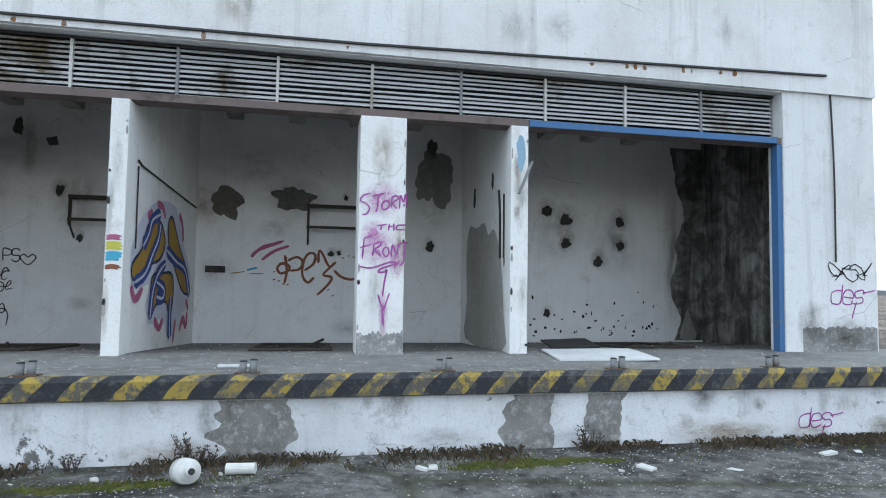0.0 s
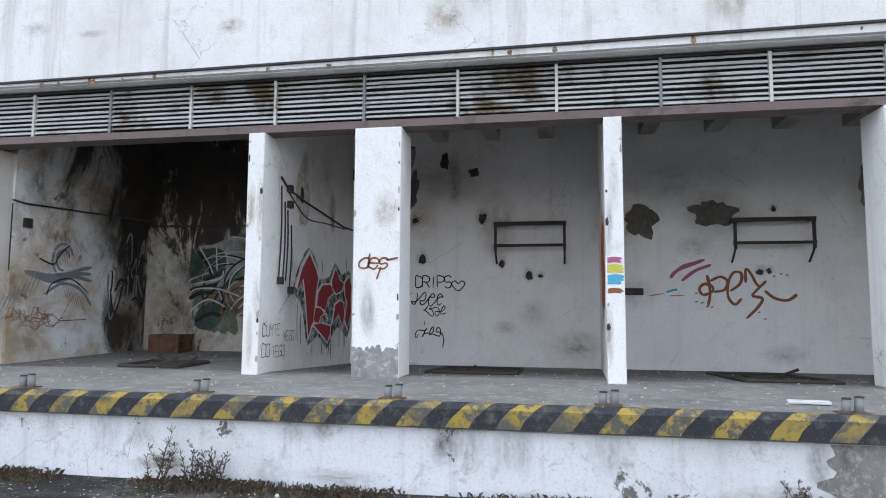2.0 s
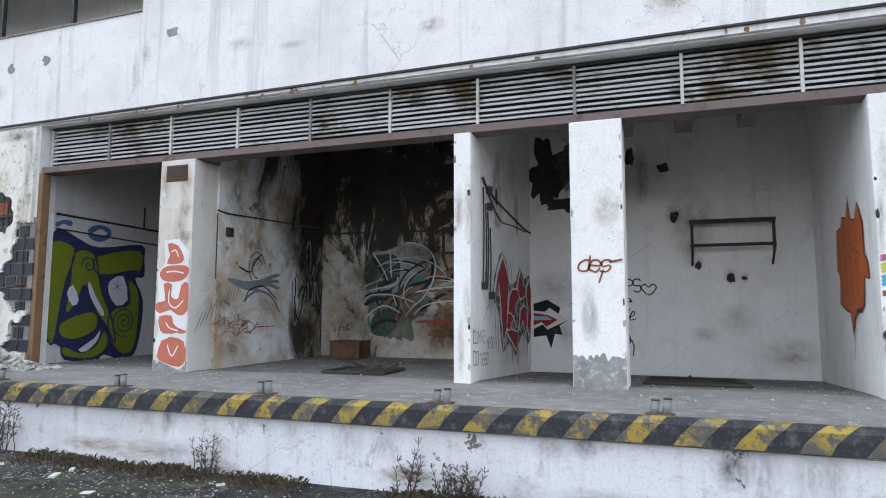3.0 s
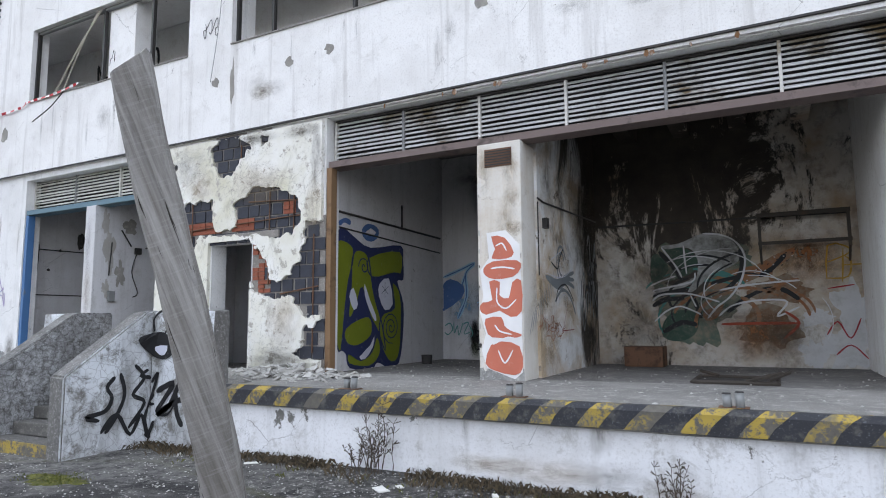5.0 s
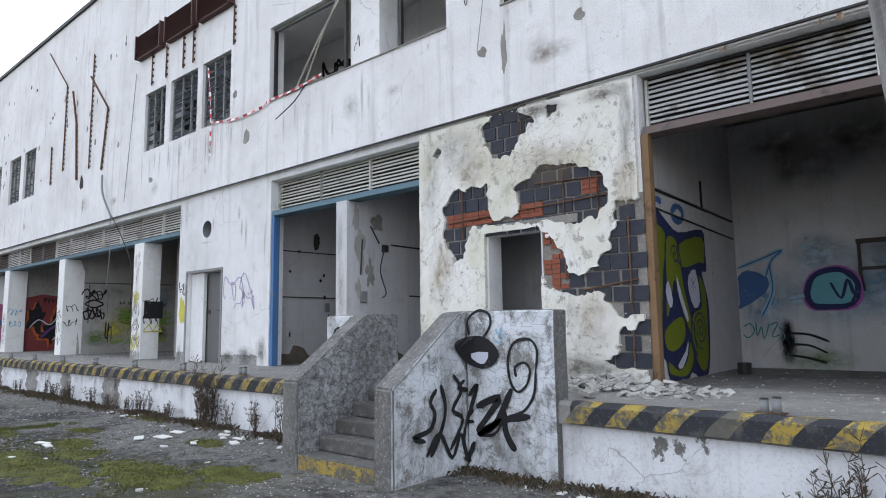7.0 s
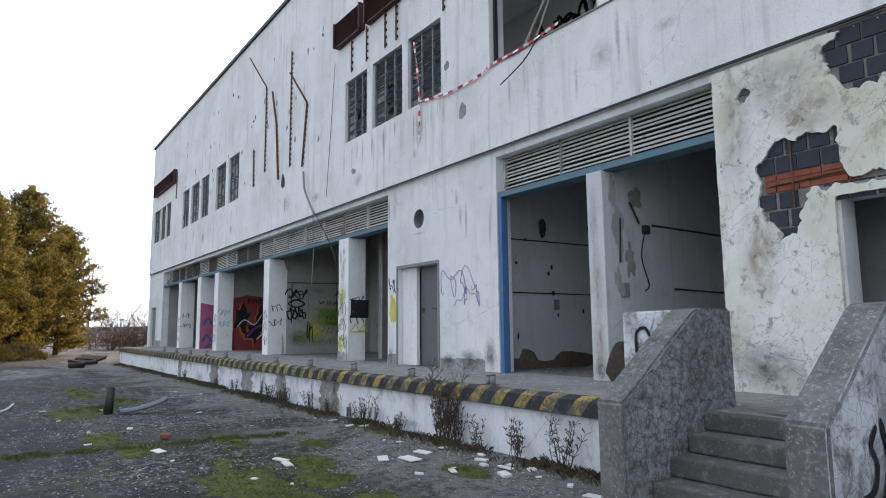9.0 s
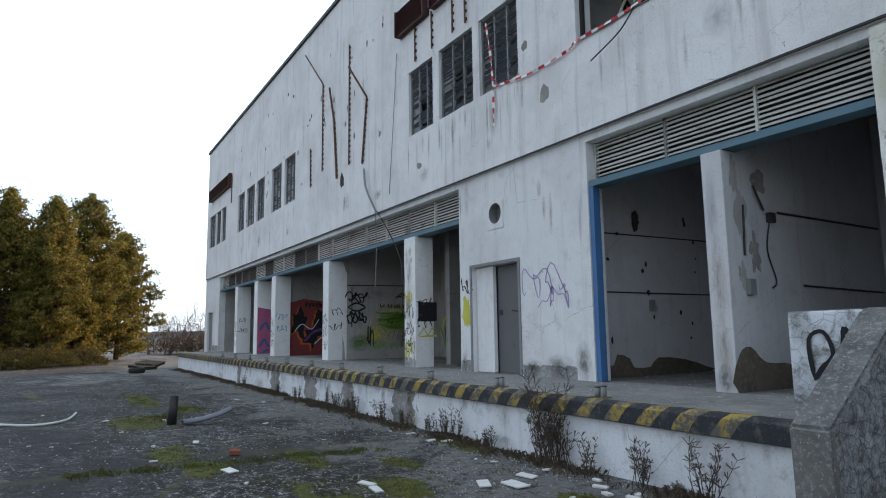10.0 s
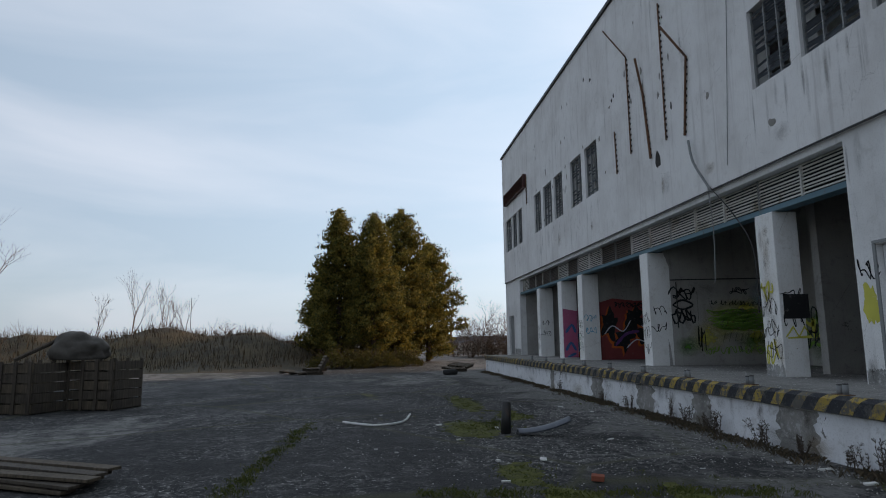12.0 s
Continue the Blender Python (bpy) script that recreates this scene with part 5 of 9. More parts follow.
draw(SOOTW, "-7.38,2.91 -7.14,2.61 -7.03,2.41 / -7.51,2.15 -6.93,2.26 / -6.36,1.86 -6.08,2.08 -5.82,2.21 -5.64,2.22 / -6.87,2.15 -6.82,1.96 -6.76,1.77 / -6.12,2.88 -6.11,2.58 -6.22,2.36 -6.47,2.14 / -6.59,2.33 -6.32,2.40 -6.12,2.43 / -7.37,1.54 -7.07,1.70 -6.83,1.66 / -5.87,2.42 -5.67,2.55 -5.48,2.76 / -7.52,1.98 -7.30,2.09 -7.01,2.10 / -5.58,2.22 -5.46,2.15 -5.33,2.04", sp, 0.085, K_BLACK, 0.0095)
draw(SOOTW, "-7.51,2.23 -7.40,2.27 -6.89,2.37 -6.82,2.52 / -7.52,2.07 -7.37,2.17 -6.97,2.18 -6.70,2.11 -6.47,2.03 / -7.50,1.72 -7.31,1.89 -7.09,1.97 -6.89,1.90 -6.76,1.83 / -6.46,2.22 -6.13,2.28 -5.82,2.31 -5.51,2.33 -5.31,2.34 / -6.49,1.80 -6.32,1.95 -6.09,2.02 -5.77,2.05 -5.50,2.01 -5.65,1.79 -5.34,1.93 / -6.67,3.17 -6.40,3.13 -6.18,3.00 -6.06,2.76 -6.10,2.46 -6.20,2.25 -6.34,2.08 -6.51,1.95 -6.66,1.77 / -7.54,2.33 -7.35,2.41 -7.13,2.48 / -7.34,2.98 -7.12,2.65 -7.03,2.45 / -6.91,2.15 -6.83,1.96 / -6.98,2.98 -6.97,2.74 -6.95,2.51", sp, 0.034, M_LINE, 0.0125)
painted(SOOTW, lambda bm: arcs(bm, 9, -6.9, -5.9, 2.0, 2.6, 0.035, 21, 0.0112), K_BLACK)
painted(SOOTW, lambda bm: arcs(bm, 9, -6.9, -5.9, 2.0, 2.6, 0.018, 22, 0.0140), M_LINE)
painted(SOOTW, lambda bm: arcs(bm, 8, -6.6, -5.2, 1.9, 2.6, 0.06, 23, 0.0105), M_RUST)
painted(SOOTW, lambda bm: arcs(bm, 5, -7.1, -6.5, 1.9, 2.4, 0.05, 6, 0.007), K_TEAL)
painted(SOOTW, lambda bm: [ribbon(bm, [(u, w), (u + 0.02, w + 0.01)], 0.03, sp, 0.0135) for u, w in [(-6.6 + 0.09 * k + 0.04 * math.sin(k * 2.1), 2.06 + 0.055 * k + 0.05 * math.cos(k * 1.7)) for k in range(14)]], M_LINE)
painted(SOOTW, lambda bm: [ribbon(bm, [(u, w), (u + 0.025, w + 0.01)], 0.035, sp, 0.0135) for u, w in [(-5.9 + 0.05 * k + 0.05 * math.sin(k * 2.7), 2.45 + 0.03 * k + 0.08 * math.cos(k * 1.3)) for k in range(16)]], K_BLACK)
draw(SOOTW, "-6.46,1.67 -5.92,1.68 -5.36,1.68 / -5.54,1.86 -5.36,1.68 -5.58,1.44", sp, 0.05, spray("arrow_red", (0.36, 0.06, 0.03), 0.4, (0.3, 0.2, 0.18)), 0.0145)
painted(SOOTW, lambda bm: [letters(bm, "B", -4.95, 2.35, 0.5, sp, 0.03, off=0.012), letters(bm, "H", -4.75, 2.3, 0.5, sp, 0.03, off=0.012)], K_OCHRE)

# green letters
gp = on_x(-11.718)


shapes(WG, "0.34,2.76 0.34,3.11 0.50,3.26 0.85,3.13 1.30,3.01 2.27,3.15 2.36,2.89 2.37,2.53 2.16,2.48 2.37,2.08 2.35,1.49 2.21,1.03 1.88,0.96 1.52,1.07 1.33,0.97 0.72,1.03 0.62,1.25 0.41,1.35 0.34,1.40 0.34,2.10", gp, K_NAVY, 0.004, 3)
shapes(WG, "0.34,2.45 0.34,2.77 0.34,3.00 0.51,3.06 0.78,2.96 0.76,2.70 0.67,2.43 0.59,2.04 0.48,1.32 0.35,1.44 0.34,1.48 / 0.76,2.76 0.90,2.94 1.19,2.88 1.29,2.60 1.40,2.20 1.64,1.73 1.75,1.26 1.51,1.61 1.29,1.85 1.05,2.32 0.92,2.10 0.76,1.85 0.67,1.88 0.73,2.31 / 1.25,2.85 2.24,3.04 2.29,2.65 2.03,2.62 1.33,2.51 / 1.97,2.44 2.18,2.35 2.28,2.07 2.25,1.35 2.11,1.07 1.85,1.09 1.62,1.37 1.57,1.72 1.71,1.91 2.05,2.01 / 0.70,1.09 0.68,1.27 1.02,1.14 1.33,1.26 1.48,1.50 1.59,1.36 1.55,1.17 1.25,1.02 / 0.60,1.67 1.13,1.85 1.33,1.77 1.30,1.52 0.92,1.37 0.62,1.43", gp, K_GREEN, 0.006, 3, 0.0, K_NAVY, 0.04)
shapes(WG, "1.11,2.39 1.27,2.12 1.46,1.85 1.42,1.77 1.24,1.98 1.12,2.19 / 1.56,2.41 1.86,2.52 1.99,2.07 1.73,1.96 1.54,2.20 / 0.68,2.16 0.79,2.31 0.92,2.05 0.81,1.95 / 0.97,1.19 1.28,1.37 1.40,1.52 1.36,1.34 1.13,1.15 / 0.34,2.15 0.34,2.28 0.34,2.04 0.34,1.98", gp, K_LILAC, 0.0135, 2)
painted(WG, lambda bm: [ribbon(bm, [(u + 0.0105 * q ** 0.93 * math.cos(q * 0.5), w + 0.0105 * q ** 0.93 * math.sin(q * 0.5)) for q in range(n)], 0.026, gp, 0.0145) for u, w, n in ((1.93,1.66, 36), (1.09,2.67, 20))] +
        [ribbon(bm, [(1.73 - 0.12 * math.cos(a), 2.31 - 0.14 * math.sin(a)), (1.73 + 0.12 * math.cos(a), 2.31 + 0.14 * math.sin(a))], 0.022, gp, 0.0165 + 0.0003 * a) for a in (0.5, 1.55, 2.6)], K_NAVY)
painted(WG, lambda bm: ribbon(bm, smooth_line(lines("1.08,3.27 1.28,3.38 1.50,3.32 1.42,3.20 1.17,3.17")[0], 4, True), 0.11, gp, 0.005, closed=True), K_BLUE)
draw(WG, "0.40,3.30 0.55,3.38 0.72,3.36", gp, 0.10, K_BLUE)
draw(WS, "-13.72,2.15 -13.66,2.3 -13.6,2.2 -13.56,2.42 -13.5,2.5 / -13.55,2.1 -13.48,2.28 -13.42,2.1 / -13.6,2.0 -13.45,2.02", on_y(1.548), 0.03, K_BLACK, 0.004, "black tag")
# blue mural behind it
gb = on_y(BACK + 0.298)
MIDW = bpy.data.objects["wall_back_mid"]
# the last three soot blots paint in the shade high in the bay
for n, (u, w, ru, rw, mt) in enumerate(((-10.3, 2.2, 0.9, 0.6, STAIN_SKY), (-11.3, 2.1, 0.5, 0.7, STAIN_SKY), (-10.5, 2.85, 0.5, 0.35, STAIN_SKY), (-9.6, 2.4, 0.8, 0.7, STAIN_SKY), (-11.01,1.44, 0.16, 0.42, STAIN_BLACK), (-11.01,1.44, 0.10, 0.36, STAIN_BLACK), (-10.6, 1.15, 0.6, 0.2, STAIN_GREEN), (-10.85, 4.3, 0.25, 0.5, STAIN_SOOT_SHADE), (-11.0, 4.7, 0.68, 0.4, STAIN_SOOT_SHADE), (-9.8, 4.6, 0.9, 0.5, STAIN_SOOT_SHADE), (-10.4, 4.4, 0.7, 0.6, STAIN_SOOT_SHADE))):
    stain(MIDW, u, w, ru, rw, gb, mt, 0.001 + 0.0002 * n)
shapes(MIDW, "-11.70,2.42 -11.70,2.52 -11.54,2.62 -11.24,2.47 -11.29,2.22 -11.70,1.97 -11.70,2.05 -11.70,2.21 -11.70,2.27", gb, K_BLUE, 0.005, 2)
draw(MIDW, "-11.70,2.66 -11.30,2.80 -11.00,2.91 -11.19,2.71 -11.18,2.25 -11.38,1.81 / -11.19,2.71 -11.27,2.49", gb, 0.09, K_SKY, 0.004)
draw(MIDW, "-11.70,2.66 -11.30,2.80 -11.00,2.91 -11.19,2.71 -11.18,2.25 -11.38,1.81 / -11.19,2.71 -11.27,2.49", gb, 0.025, K_BLUE, 0.0065)
shapes(MIDW, "-10.68,2.19 -10.59,2.44 -10.38,2.54 -10.16,2.52 -9.99,2.31 -10.08,2.01 -10.40,1.97 -10.61,2.00", gb, K_AQUA, 0.006, 3, 0.0, K_NAVY, 0.10)
shapes(MIDW, "-10.68,2.19 -10.59,2.44 -10.38,2.54 -10.16,2.52 -9.99,2.31 -10.08,2.01 -10.40,1.97 -10.61,2.00", gb, K_MAGENTA, 0.004, 3, 0.22)
draw(MIDW, "-10.35,2.35 -10.22,2.10 -10.12,2.38 -10.05,2.15", gb, 0.05, K_NAVY, 0.0125)
draw(MIDW, "-10.95,2.12 -10.75,2.16 -10.68,2.1 / -10.92,2.06 -10.76,2.08", gb, 0.05, K_SKY, 0.007)
draw(MIDW, "-10.73,2.95 -10.67,2.95 / -10.56,2.85 -10.50,2.85 / -10.43,2.80 -10.37,2.80", gb, 0.11, K_SKY, 0.004, "", 1)
draw(MIDW, "-11.67,1.67 -11.56,1.72 -11.50,1.60 -11.60,1.49 -11.68,1.54 / -11.47,1.75 -11.46,1.52 -11.39,1.67 -11.36,1.47 -11.27,1.72 / -11.26,1.70 -11.14,1.73 -11.24,1.51 -11.11,1.54 / -11.13,1.68 -11.05,1.52 -11.10,1.44", gb, 0.025, K_TEAL, 0.005)
draw(MIDW, "-10.97,1.56 -10.70,1.54 -10.43,1.43 / -10.97,1.38 -10.71,1.37 -10.46,1.25 / -10.98,1.21 -10.72,1.17 -10.48,1.10", gb, 0.045, K_BLACK, 0.005, "black sprayed fingers")

# far bays
yp, y3 = on_x(-30.848), on_x(-36.598)
for n, (u, w, ru, rw, mt) in enumerate(((2.3, 2.2, 0.9, 0.6, STAIN_YELLOW), (1.6, 1.75, 0.6, 0.45, STAIN_YELLOW), (3.0, 1.7, 0.5, 0.5, STAIN_YELLOW), (2.8, 2.5, 0.6, 0.4, STAIN_YELLOW), (2.4, 2.15, 0.8, 0.35, STAIN_GREEN), (2.9, 1.6, 0.6, 0.3, STAIN_GREEN), (1.0, 1.5, 0.4, 0.3, STAIN_GREEN), (1.6, 3.0, 0.5, 0.3, STAIN_GREY), (3.2, 2.9, 0.4, 0.4, STAIN_SKY))):
    stain(WF3, u, w, ru, rw, yp, mt, 0.001 + 0.0003 * n)
painted(WF3, lambda bm: [scribble(bm, 1.75 + 0.06 * k, 2.3 - 0.13 * k, 1.5, 0.20, yp, 0.035, 80 + k, 9.0, 0.006 + 0.0004 * k, 110) for k in range(4)], K_LIME)
painted(WF3, lambda bm: [scribble(bm, 1.45 + 0.5 * k, 1.28, 0.42, 0.22, yp, 0.03, 180 + k, 3.0, 0.006) for k in range(4)], K_LIME)
painted(WF3, lambda bm: [scribble(bm, 1.7 + 0.28 * k, 2.62 - 0.01 * k, 0.22, 0.13, yp, 0.022, 90 + k, 2.5, 0.009) for k in range(6)] + [ribbon(bm, [(2.0 + 0.17 * k, 1.62), (2.08 + 0.17 * k, 1.86)], 0.03, yp, 0.009) for k in range(8)] +
        [scribble(bm, 2.3, 2.9, 0.5, 0.2, yp, 0.035, 97, 3.0, 0.009)], K_BLACK)
painted(WF3, lambda bm: [scribble(bm, 0.62, 2.75, 0.62, 0.36, yp, 0.05, 84, 3.5, 0.008), scribble(bm, 0.62, 2.1, 0.6, 0.45, yp, 0.06, 85, 4.0, 0.009), ribbon(bm, smooth_line([(0.62, 2.62), (0.9, 2.75), (1.2, 2.62), (0.9, 2.5), (0.62, 2.62)], 4), 0.06, yp, 0.010), scribble(bm, 1.28, 1.35, 0.2, 0.7, yp, 0.03, 87, 3.0, 0.008)] +
        [ribbon(bm, [(1.34, 1.9), (1.34, 3.0)], 0.018, yp, 0.007)], K_BLACK)
fill(WF4, [(0.5, 1.0), (0.5, 3.0), (2.0, 3.1), (3.5, 2.9), (3.5, 1.0)], y3, K_MURALRED, 0.003, 2)
for n, (u, w, ru, rw) in enumerate(((0.95, 2.2, 0.28, 0.5), (1.5, 1.7, 0.34, 0.45), (1.9, 2.4, 0.3, 0.4), (2.4, 1.75, 0.36, 0.5), (2.8, 2.3, 0.28, 0.35), (3.2, 1.6, 0.25, 0.4))):
    patch(WF4, u, w, ru, rw, y3, K_ORANGE, 460 + n, 0.7, 0.0045 + 0.0002 * n, "graffiti", 30)
    patch(WF4, u + 0.06, w + 0.05, ru * 0.95, rw * 0.95, y3, K_BLACK, 460 + n, 0.7, 0.0065 + 0.0002 * n, "graffiti", 30)
draw(WF4, "0.8,1.9 1.1,2.2 1.5,2.0 1.8,2.4 / 1.6,1.4 2.0,1.7 2.5,1.5 / 2.2,2.2 2.6,2.0 3.0,2.3 3.3,1.9", y3, 0.05, K_LILAC, 0.0095)
draw(WF4, "1.2,1.5 1.6,1.9 2.1,2.0 / 2.3,1.4 2.8,1.8 3.2,2.2", y3, 0.12, K_PURPLE, 0.0088)
painted(WF4, lambda bm: [scribble(bm, 1.2 + 0.45 * k, 2.85, 0.4, 0.2, y3, 0.04, 470 + k, 3.0, 0.006) for k in range(5)], K_BLACK)
y5 = on_x(-39.198)
fill(WF5, [(0.5, 1.0), (0.5, 2.9), (2.0, 3.0), (3.5, 2.9), (3.5, 1.0)], y5, K_MURALPINK, 0.003, 2)
for n, (u, w, ru, rw, mt) in enumerate(((1.0, 1.5, 0.5, 0.4, K_BLUE), (1.9, 1.8, 0.45, 0.5, K_ORANGE), (2.7, 1.4, 0.5, 0.4, K_BLUE), (1.4, 2.3, 0.4, 0.25, K_PURPLE), (2.5, 2.3, 0.4, 0.3, K_PURPLE), (0.9, 1.1, 0.4, 0.15, K_ORANGE))):
    patch(WF5, u, w, ru, rw, y5, mt, 480 + n, 0.6, 0.005 + 0.0008 * n, "graffiti", 30)
draw(WF5, "0.7,2.0 1.1,1.7 1.6,2.1 2.0,1.6 / 1.9,2.2 2.4,1.9 2.9,2.2 / 0.8,1.3 1.5,1.2 2.2,1.4 3.0,1.2", y5, 0.08, K_NAVY, 0.012)
farb = on_y(BACK - 0.002)
WESTW = bpy.data.objects["wall_back_west"]
painted(WESTW, lambda bm: [scribble(bm, -29.9 + 0.5 * k, 1.4 + 0.4 * (k % 3), 0.9, 0.7, farb, 0.05, 210 + k, 3.0, 0.006) for k in range(5)], K_BLACK)
painted(WESTW, lambda bm: [scribble(bm, -30.2 + 0.7 * k, 1.3 + 0.3 * (k % 2), 1.2, 0.8, farb, 0.1, 220 + k, 2.5, 0.004) for k in range(4)], K_LIME)
painted(WESTW, lambda bm: [scribble(bm, -30.0 + 0.9 * k, 1.7, 1.2, 0.6, farb, 0.12, 230 + k, 2.0, 0.003) for k in range(3)], K_YELLOW)
for pl, x0, x1, seed in ((PF2, -25.8, -25.35, 1), (PF3, -31.3, -30.9, 2), (PF4, -36.9, -36.5, 3), (PF6, -42.85, -42.45, 4)):
    painted(pl, lambda bm, a=x0, b=x1, sd=seed: [scribble(bm, a, 1.3 + 0.4 * k, b - a, 0.35, pf, 0.018, 240 + 9 * sd + k, 2.5, 0.005) for k in range(3)], K_BLACK)
    side = on_x(x1 + 0.052 if pl is not PF2 else -25.298)
    painted(pl, lambda bm, sd=seed, q=side: [scribble(bm, 0.05, 1.9 + 0.45 * k, 0.4, 0.26, q, 0.022, 340 + 9 * sd + k, 2.5, 0.005) for k in range(2)], K_BLACK if seed != 3 else K_CYAN)
painted(PF2, lambda bm: [scribble(bm, -25.8, 1.2, 0.35, 0.5, pf, 0.05, 260, 2.0, 0.004), scribble(bm, -25.8, 2.4, 0.3, 0.4, pf, 0.05, 261, 2.0, 0.004)], K_YELLOW)
side2 = on_x(-25.298)
fill(PF2, [(0.05, 2.05), (0.55, 2.05), (0.55, 2.5), (0.05, 2.5)], side2, K_BLACK, 0.006, 1)
painted(PF2, lambda bm: ribbon(bm, [(0.05, 1.72), (0.2, 1.9), (0.3, 1.72), (0.42, 1.9), (0.55, 1.72), (0.08, 1.7)], 0.06, side2, 0.005), K_YELLOW)

p5 = on_x(-38.998)
fill(PF5, [(0.01, 1.03), (0.58, 1.03), (0.58, 2.85), (0.01, 2.95)], p5, K_MURALPINK, 0.009, 1)
draw(PF5, "0.1,1.3 0.3,1.6 0.5,1.3 / 0.1,2.0 0.35,2.3 0.5,2.0 / 0.15,1.05 0.5,1.2", p5, 0.12, K_BLUE, 0.012)
for n, (u, w, ru, rw, mt) in enumerate(((-28.6, 1.8, 1.0, 0.6, STAIN_YELLOW), (-29.5, 2.0, 0.7, 0.6, STAIN_GREEN), (-28.0, 2.2, 0.7, 0.4, STAIN_YELLOW), (-28.9, 1.4, 0.9, 0.35, STAIN_GREEN))):
    stain(WESTW, u, w, ru, rw, farb, mt, 0.0008 + 0.0003 * n)

# front walls
fl = on_y(-0.002)
painted(wall_lower, lambda bm: [scribble(bm, -21.25, 2.35, 1.0, 0.6, fl, 0.028, 401, 3.2), scribble(bm, -20.8, 2.15, 0.75, 0.4, fl, 0.022, 402, 3.0)], spray("spray_faded_violet", (0.42, 0.34, 0.55), 0.5))
painted(wall_lower, lambda bm: scribble(bm, -23.35, 2.55, 0.45, 0.35, fl, 0.03, 403, 3.0), K_BLACK)
patch(wall_lower, -23.15, 2.15, 0.16, 0.3, fl, K_YELLOW, 4, 0.5, 0.003, "graffiti")
painted(wall_lower, lambda bm: [scribble(bm, 10.1, 2.05, 0.72, 0.3, fl, 0.022, 405, 4.0)], K_BLACK)
painted(wall_lower, des_tag(10.1, 1.72, 0.30, fl, 0.022), K_MAGENTA)
dl = on_y(DY + 0.058)
painted(dock, des_tag(7.95, 0.34, 0.22, dl, 0.018), K_MAGENTA)

# worn feet of pillars, bare render on the dock wall
for pl, x0, x1, top in ((PA, 3.0, 3.61, 1.27), (PB, -3.05, -2.45, 1.36), (PD, -9.12, -8.5, 1.12), (PF2, -25.85, -25.3, 1.2)):
    n = 26
    pts = [(x0 + 0.006, 0.99)] + [(x0 + 0.006 + (x1 - x0 - 0.012) * k / n, top + 0.10 * noise.fractal(Vector((k * 0.37, x0, 0)), 1.0, 2.0, 4)) for k in range(n + 1)] + [(x1 - 0.006, 0.99)]
    part("worn_foot", plate(pts, on_y(-0.0225), 0.004), WORN, pl, "grey worn foot")
for n, (x, w) in enumerate(((1.95, 0.36), (4.7, 0.26), (5.55, 0.2), (-22.5, 0.4), (-25.0, 0.3), (-27.3, 0.4), (-30.2, 0.4), (-34.3, 0.2))):
    m = 16
    bm = bmesh.new()
    rows = []
    for k in range(m + 1):
        z = 0.08 + 0.69 * k / m
        e = [x + sg * w * max(0.3, 1 + 0.45 * noise.fractal(Vector((k * 0.3, x, sg * 3.0)), 1.0, 2.0, 4)) for sg in (-1, 1)]
        rows.append([bm.verts.new(dl(e[0] + (e[1] - e[0]) * q, z, 0.003)) for q in (0, 0.5, 1)])
    for ra, rb in zip(rows, rows[1:]):
        for q in range(2):
            bm.faces.new((ra[q], ra[q + 1], rb[q + 1], rb[q]))
    part("bare_render", bm, DOCKBARE, dock)
# rust weeping from the drip edge
for n in range(26):
    x = rnd(-11, 9.2)
    z = LED + (0.10 * (x + 14) / 17 if x < 3 else 0.10 + 0.16 * (x - 3) / 7)
    patch(wall_upper, x, z - 0.045, rnd(0.012, 0.04), rnd(0.02, 0.05), on_y(WY0 - 0.001), RUSTWEEP, 900 + n, 0.4, 0.002 if n % 2 else 0.003, "rust_stain", 14)
# worn feet of the front walls
for n, (x0, x1, top) in enumerate(((9.62, 10.93, 1.36), (-23.38, -23.03, 1.22), (-21.37, -20.0, 1.2), (-15.36, -14.4, 1.16), (-47.8, -46.45, 1.3))):
    m = 40
    pts = [(x0, 0.99)] + [(x0 + (x1 - x0) * k / m, top + 0.05 * noise.fractal(Vector((k * 0.6, x0, 3)), 1.0, 2.0, 4)) for k in range(m + 1)] + [(x1, 0.99)]
    part("worn_foot", plate(pts, on_y(-0.001 if x0 > -15 or x0 < -16 else -0.003), 0.004), WORN, wall_lower, "grey worn foot")
for n, (x, w, rx, rw) in enumerate(((-19.85, 1.3, 0.2, 0.35), (-20.4, 1.2, 0.4, 0.22), (-21.1, 1.15, 0.3, 0.2), (-23.25, 1.2, 0.12, 0.25), (9.75, 1.4, 0.25, 0.4), (10.4, 1.25, 0.5, 0.3))):
    stain(wall_lower, x, w, rx, rw, on_y(-0.006), STAIN_SOOT_SHADE, 0.001 + 0.0002 * n)
# rain runs under sills and ledges
for n in range(105):
    if n < 80:
        a, b = random.choice(BIG_WINDOWS + LOUVRE_WINDOWS + LOUVRE_WINDOWS + FAR_WINDOWS)
        x, z0 = rnd(a - 0.15, b + 0.15), SILL - 0.02
        ln, w = rnd(0.3, 1.3), rnd(0.02, 0.06)
    else:
        x, z0 = rnd(-46, 9), rnd(8.8, ROOF - 0.1) if n % 3 else rnd(5.6, 6.4)
        ln, w = rnd(0.5, 1.6), rnd(0.02, 0.09)
    ln = min(ln, z0 - LED - 0.35)
    stain(wall_upper, x, z0 - ln * 0.5, w, ln * 0.75 if n >= 80 else ln * 0.5, on_y(WY0 - 0.001), STAIN_RUN if n % 4 else STAIN_GREY, 0.0012 + 0.00001 * n)
